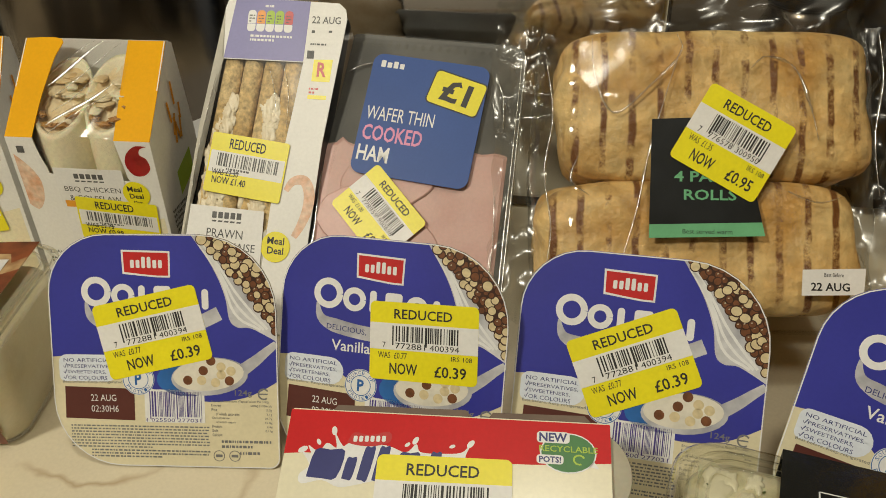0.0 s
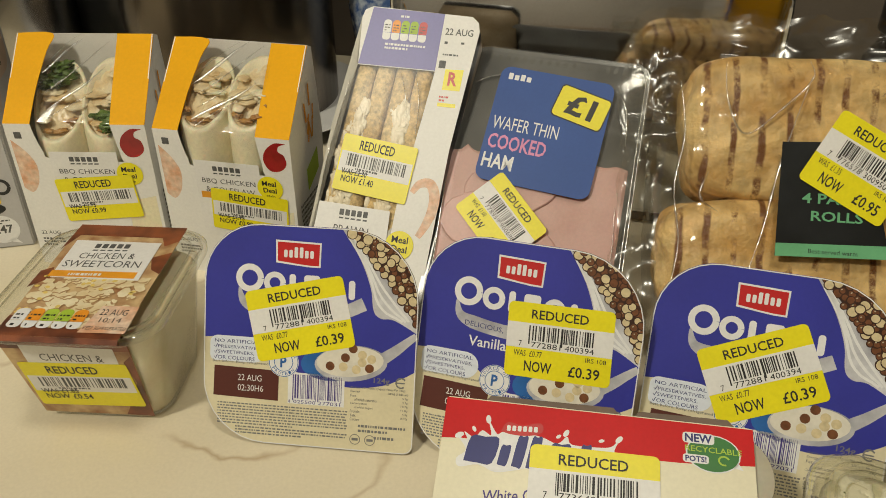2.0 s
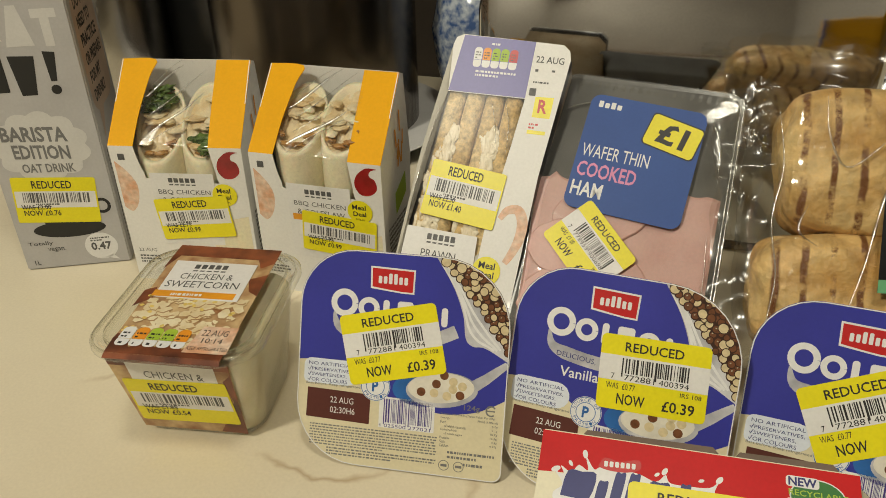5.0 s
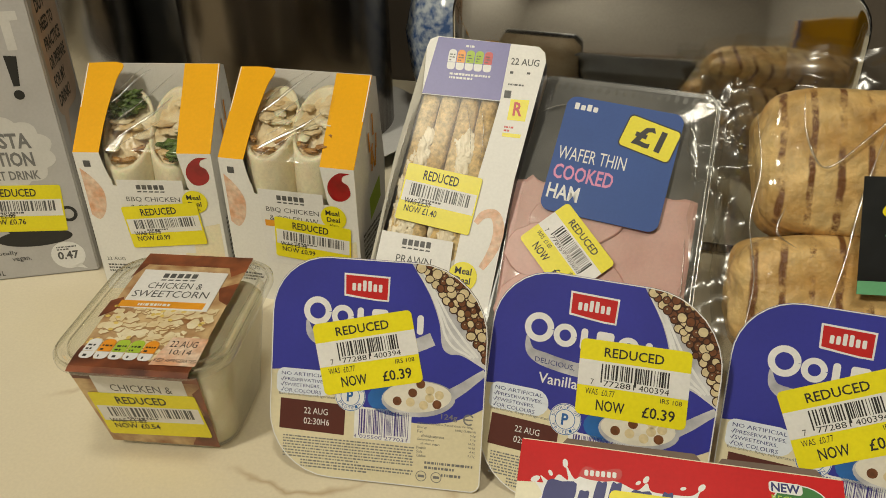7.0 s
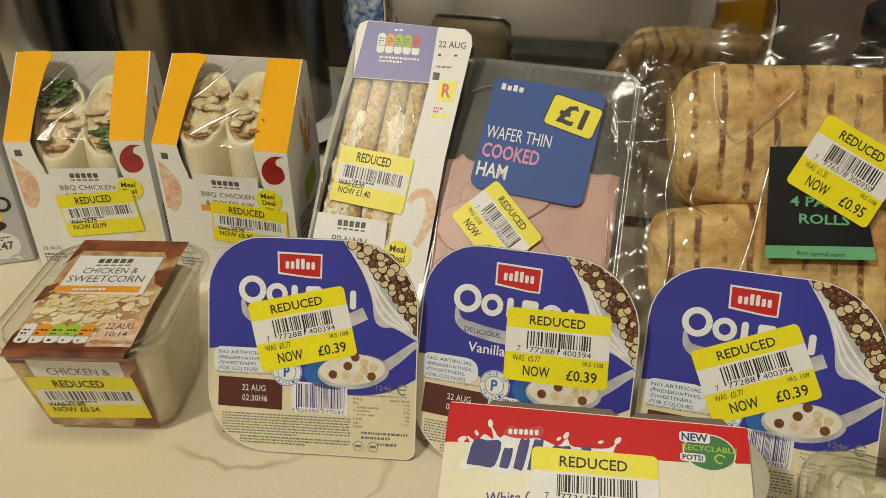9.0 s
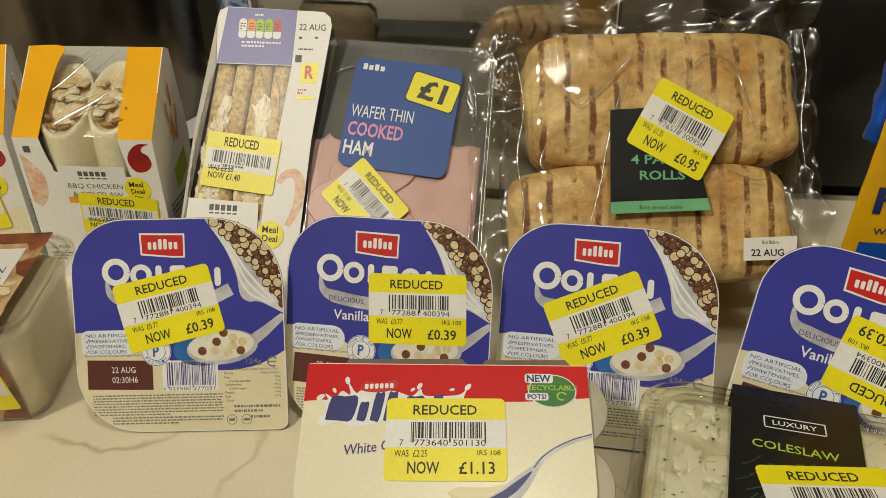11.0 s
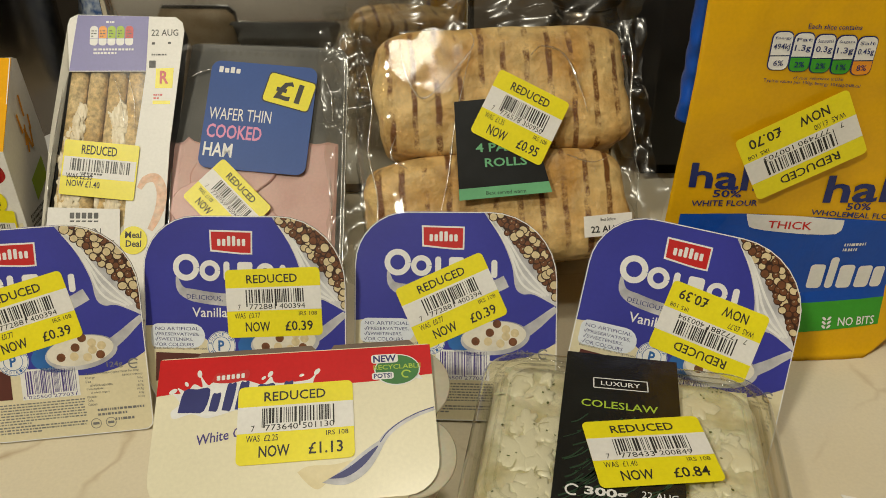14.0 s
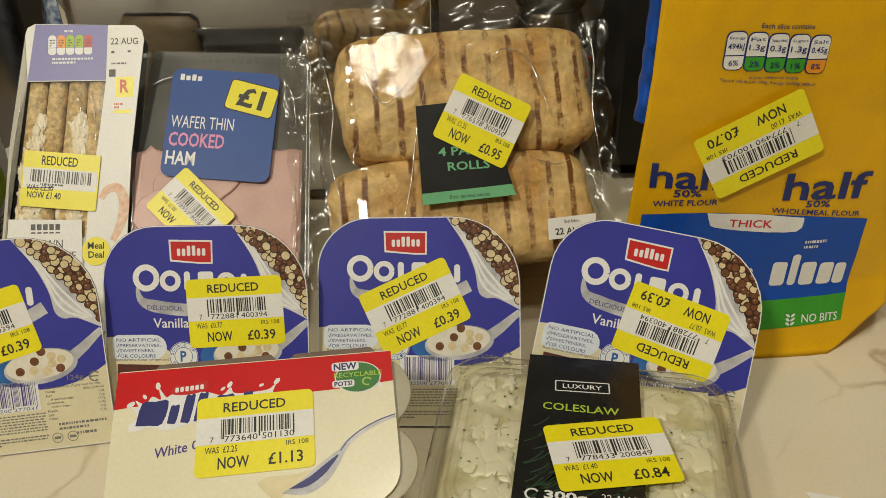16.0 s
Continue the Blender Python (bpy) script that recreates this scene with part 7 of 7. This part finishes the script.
# ---- things at the back of the worktop ----
def toaster():
    ob = thing("toaster", upright(-0.012, 0.59, 0), "wide polished steel toaster with rounded corners", "toaster")
    bm = bmesh.new()
    pts = rrect(-138, 12, 138, 205, (8, 8, 34, 34), 8)
    loft(bm, [[Vector((u / 1000, y, v / 1000)) for u, v in p] for p, y in (([(a * 0.985, 12 + (b - 12) * 0.985) for a, b in pts], 0.0), (pts, 0.004), (pts, 0.17), ([(a * 0.985, 12 + (b - 12) * 0.985) for a, b in pts], 0.174))])
    part("casing", bm, "mirror_steel", ob, "polished steel casing", True)
    bm = bmesh.new()
    box(bm, -0.13, 0.006, 0.0, 0.13, 0.168, 0.0125, 0.002)
    part("plinth", bm, "black_plastic", ob, "black plastic base")
    for y in (0.05, 0.11):
        bm = bmesh.new()
        box(bm, -0.1, y, 0.2, 0.1, y + 0.022, 0.2065, 0.001)
        part("slot_rim", bm, "black_plastic", ob)
    for s in (-1, 1):
        bm = bmesh.new()
        box(bm, 0.138 * s - 0.006, 0.05, 0.02, 0.138 * s + 0.006, 0.13, 0.17, 0.005)
        part("end_panel", bm, "black_plastic", ob, "black plastic end panel")


toaster()


def canister(x, y, r, h, mat, name, label, category):
    ob = thing(name, upright(x, y), label, category)
    bm = bmesh.new()
    lathe(bm, [(r * 0.96, 0.0), (r, 0.004), (r, h - 0.006), (r * 0.985, h), (r * 0.9, h + 0.001)], 56)
    part("body", bm, mat, ob, "", True)
    bm = bmesh.new()
    lathe(bm, [(r * 1.02, h + 0.0015), (r * 1.03, h + 0.006), (r * 0.98, h + 0.02), (r * 0.2, h + 0.028)], 56)
    lid = part("lid", bm, mat, ob, "", True)
    bm = bmesh.new()
    lathe(bm, [(0.006, h + 0.028), (0.012, h + 0.036), (0.012, h + 0.044), (0.004, h + 0.047)], 24)
    part("knob", bm, "black_plastic", lid, "black knob", True)
    return ob


canister(-0.60, 0.72, 0.075, 0.26, "steel", "storage_canister", "tall brushed steel canister", "canister")
canister(-0.355, 0.735, 0.098, 0.22, "dark_steel", "stock_pot", "large dark steel pot standing on a green plate", "pot").location.z = 0.010
canister(-0.77, 0.62, 0.085, 0.25, "dark_steel", "storage_canister", "tall dark steel canister", "canister")
ob = thing("coffee_machine", upright(-0.47, 0.80), "black kitchen appliance with glossy sides", "appliance")
bm = bmesh.new()
box(bm, -0.07, -0.06, 0.0, 0.05, 0.09, 0.34, 0.014)
part("housing", bm, "black_plastic", ob, "", True)
ob = thing("green_plate", upright(-0.355, 0.735), "dark green glazed plate under the pot", "plate")
bm = bmesh.new()
lathe(bm, [(0.07, 0.0002), (0.085, 0.002), (0.128, 0.014), (0.132, 0.0155), (0.126, 0.0155), (0.105, 0.0095), (0.02, 0.0095)], 64)
part("dish", bm, "green_glaze", ob, "", True)
bm = bmesh.new()
lathe(bm, [(0.1312, 0.0157), (0.1325, 0.0160), (0.1328, 0.0152)], 64)
part("rim", bm, "carton_light", ob, "pale glazed rim", True)
ob = thing("porcelain_vase", upright(-0.205, 0.80), "small blue and white porcelain vase", "vase")
bm = bmesh.new()
lathe(bm, [(0.025, 0.0), (0.028, 0.004), (0.045, 0.06), (0.05, 0.10), (0.042, 0.135), (0.022, 0.155), (0.020, 0.185), (0.027, 0.20), (0.024, 0.2)], 40)
part("vase_body", bm, "porcelain", ob, "", True)
ob = thing("kitchen_appliance", upright(0.30, 0.63), "dark appliance standing behind the bread", "appliance")
bm = bmesh.new()
box(bm, -0.036, -0.02, 0.0, 0.20, 0.16, 0.30, 0.016)
part("housing", bm, "black_plastic", ob, "", True)
bm = bmesh.new()
box(bm, 0.0, -0.024, 0.19, 0.07, -0.0195, 0.215, 0.002)
part("display", bm, "dark_steel", ob, "small dark metal panel")
ob = thing("jar", upright(0.225, 0.66), "dark jar with a white label and black cap", "jar")
bm = bmesh.new()
lathe(bm, [(0.03, 0.0), (0.034, 0.004), (0.034, 0.12), (0.026, 0.135), (0.026, 0.142)], 36)
part("glass", bm, "dark_steel", ob, "dark glass", True)
bm = bmesh.new()
loft(bm, [[Vector((0.0345 * math.cos(6.2832 * i / 36), 0.0345 * math.sin(6.2832 * i / 36), z)) for i in range(36)] for z in (0.04, 0.11)], False, False)
lab = part("label", bm, "white_label", ob, "white paper label", True)
bm = bmesh.new()
for i in range(12):
    a = 3.4 + i * 0.25
    bmesh.ops.create_icosphere(bm, subdivisions=1, radius=0.003, matrix=Matrix.Translation((0.0342 * math.cos(a), 0.0342 * math.sin(a), 0.06 + 0.012 * (i % 4))))
part("red_dot_print", bm, "red_ink", lab)
bm = bmesh.new()
lathe(bm, [(0.028, 0.1425), (0.029, 0.144), (0.029, 0.162), (0.026, 0.164)], 36)
part("cap", bm, "black_plastic", ob, "black cap", True)
ob = thing("paper_scrap", upright(0.304, 0.262, 0), "small white scrap of paper on the worktop", "paper")
bm = bmesh.new()
loft(bm, [[Vector(p) for p in ((0, 0, 0.0003), (0.02, -0.006, 0.0003), (0.012, -0.03, 0.0003))], [Vector(p) for p in ((0, 0, 0.0007), (0.02, -0.006, 0.0007), (0.012, -0.03, 0.0007))]])
part("sheet", bm, "white_card", ob)
# unseen fittings; the second only houses the added fill lamp
for x, y in ((0.20, -0.12), (-1.00, -1.15)):
    ob = thing("lamp_fitting", upright(x, y, 0, 2.1), "round flush lamp fitting, added out of view", "ceiling light", "ceiling lights")
    bm = bmesh.new()
    lathe(bm, [(0.17, -0.001), (0.18, -0.01), (0.18, -0.045), (0.17, -0.05), (0.17, -0.03), (0.1, -0.03)], 40)
    part("rim", bm, "white_card", ob, "", True)
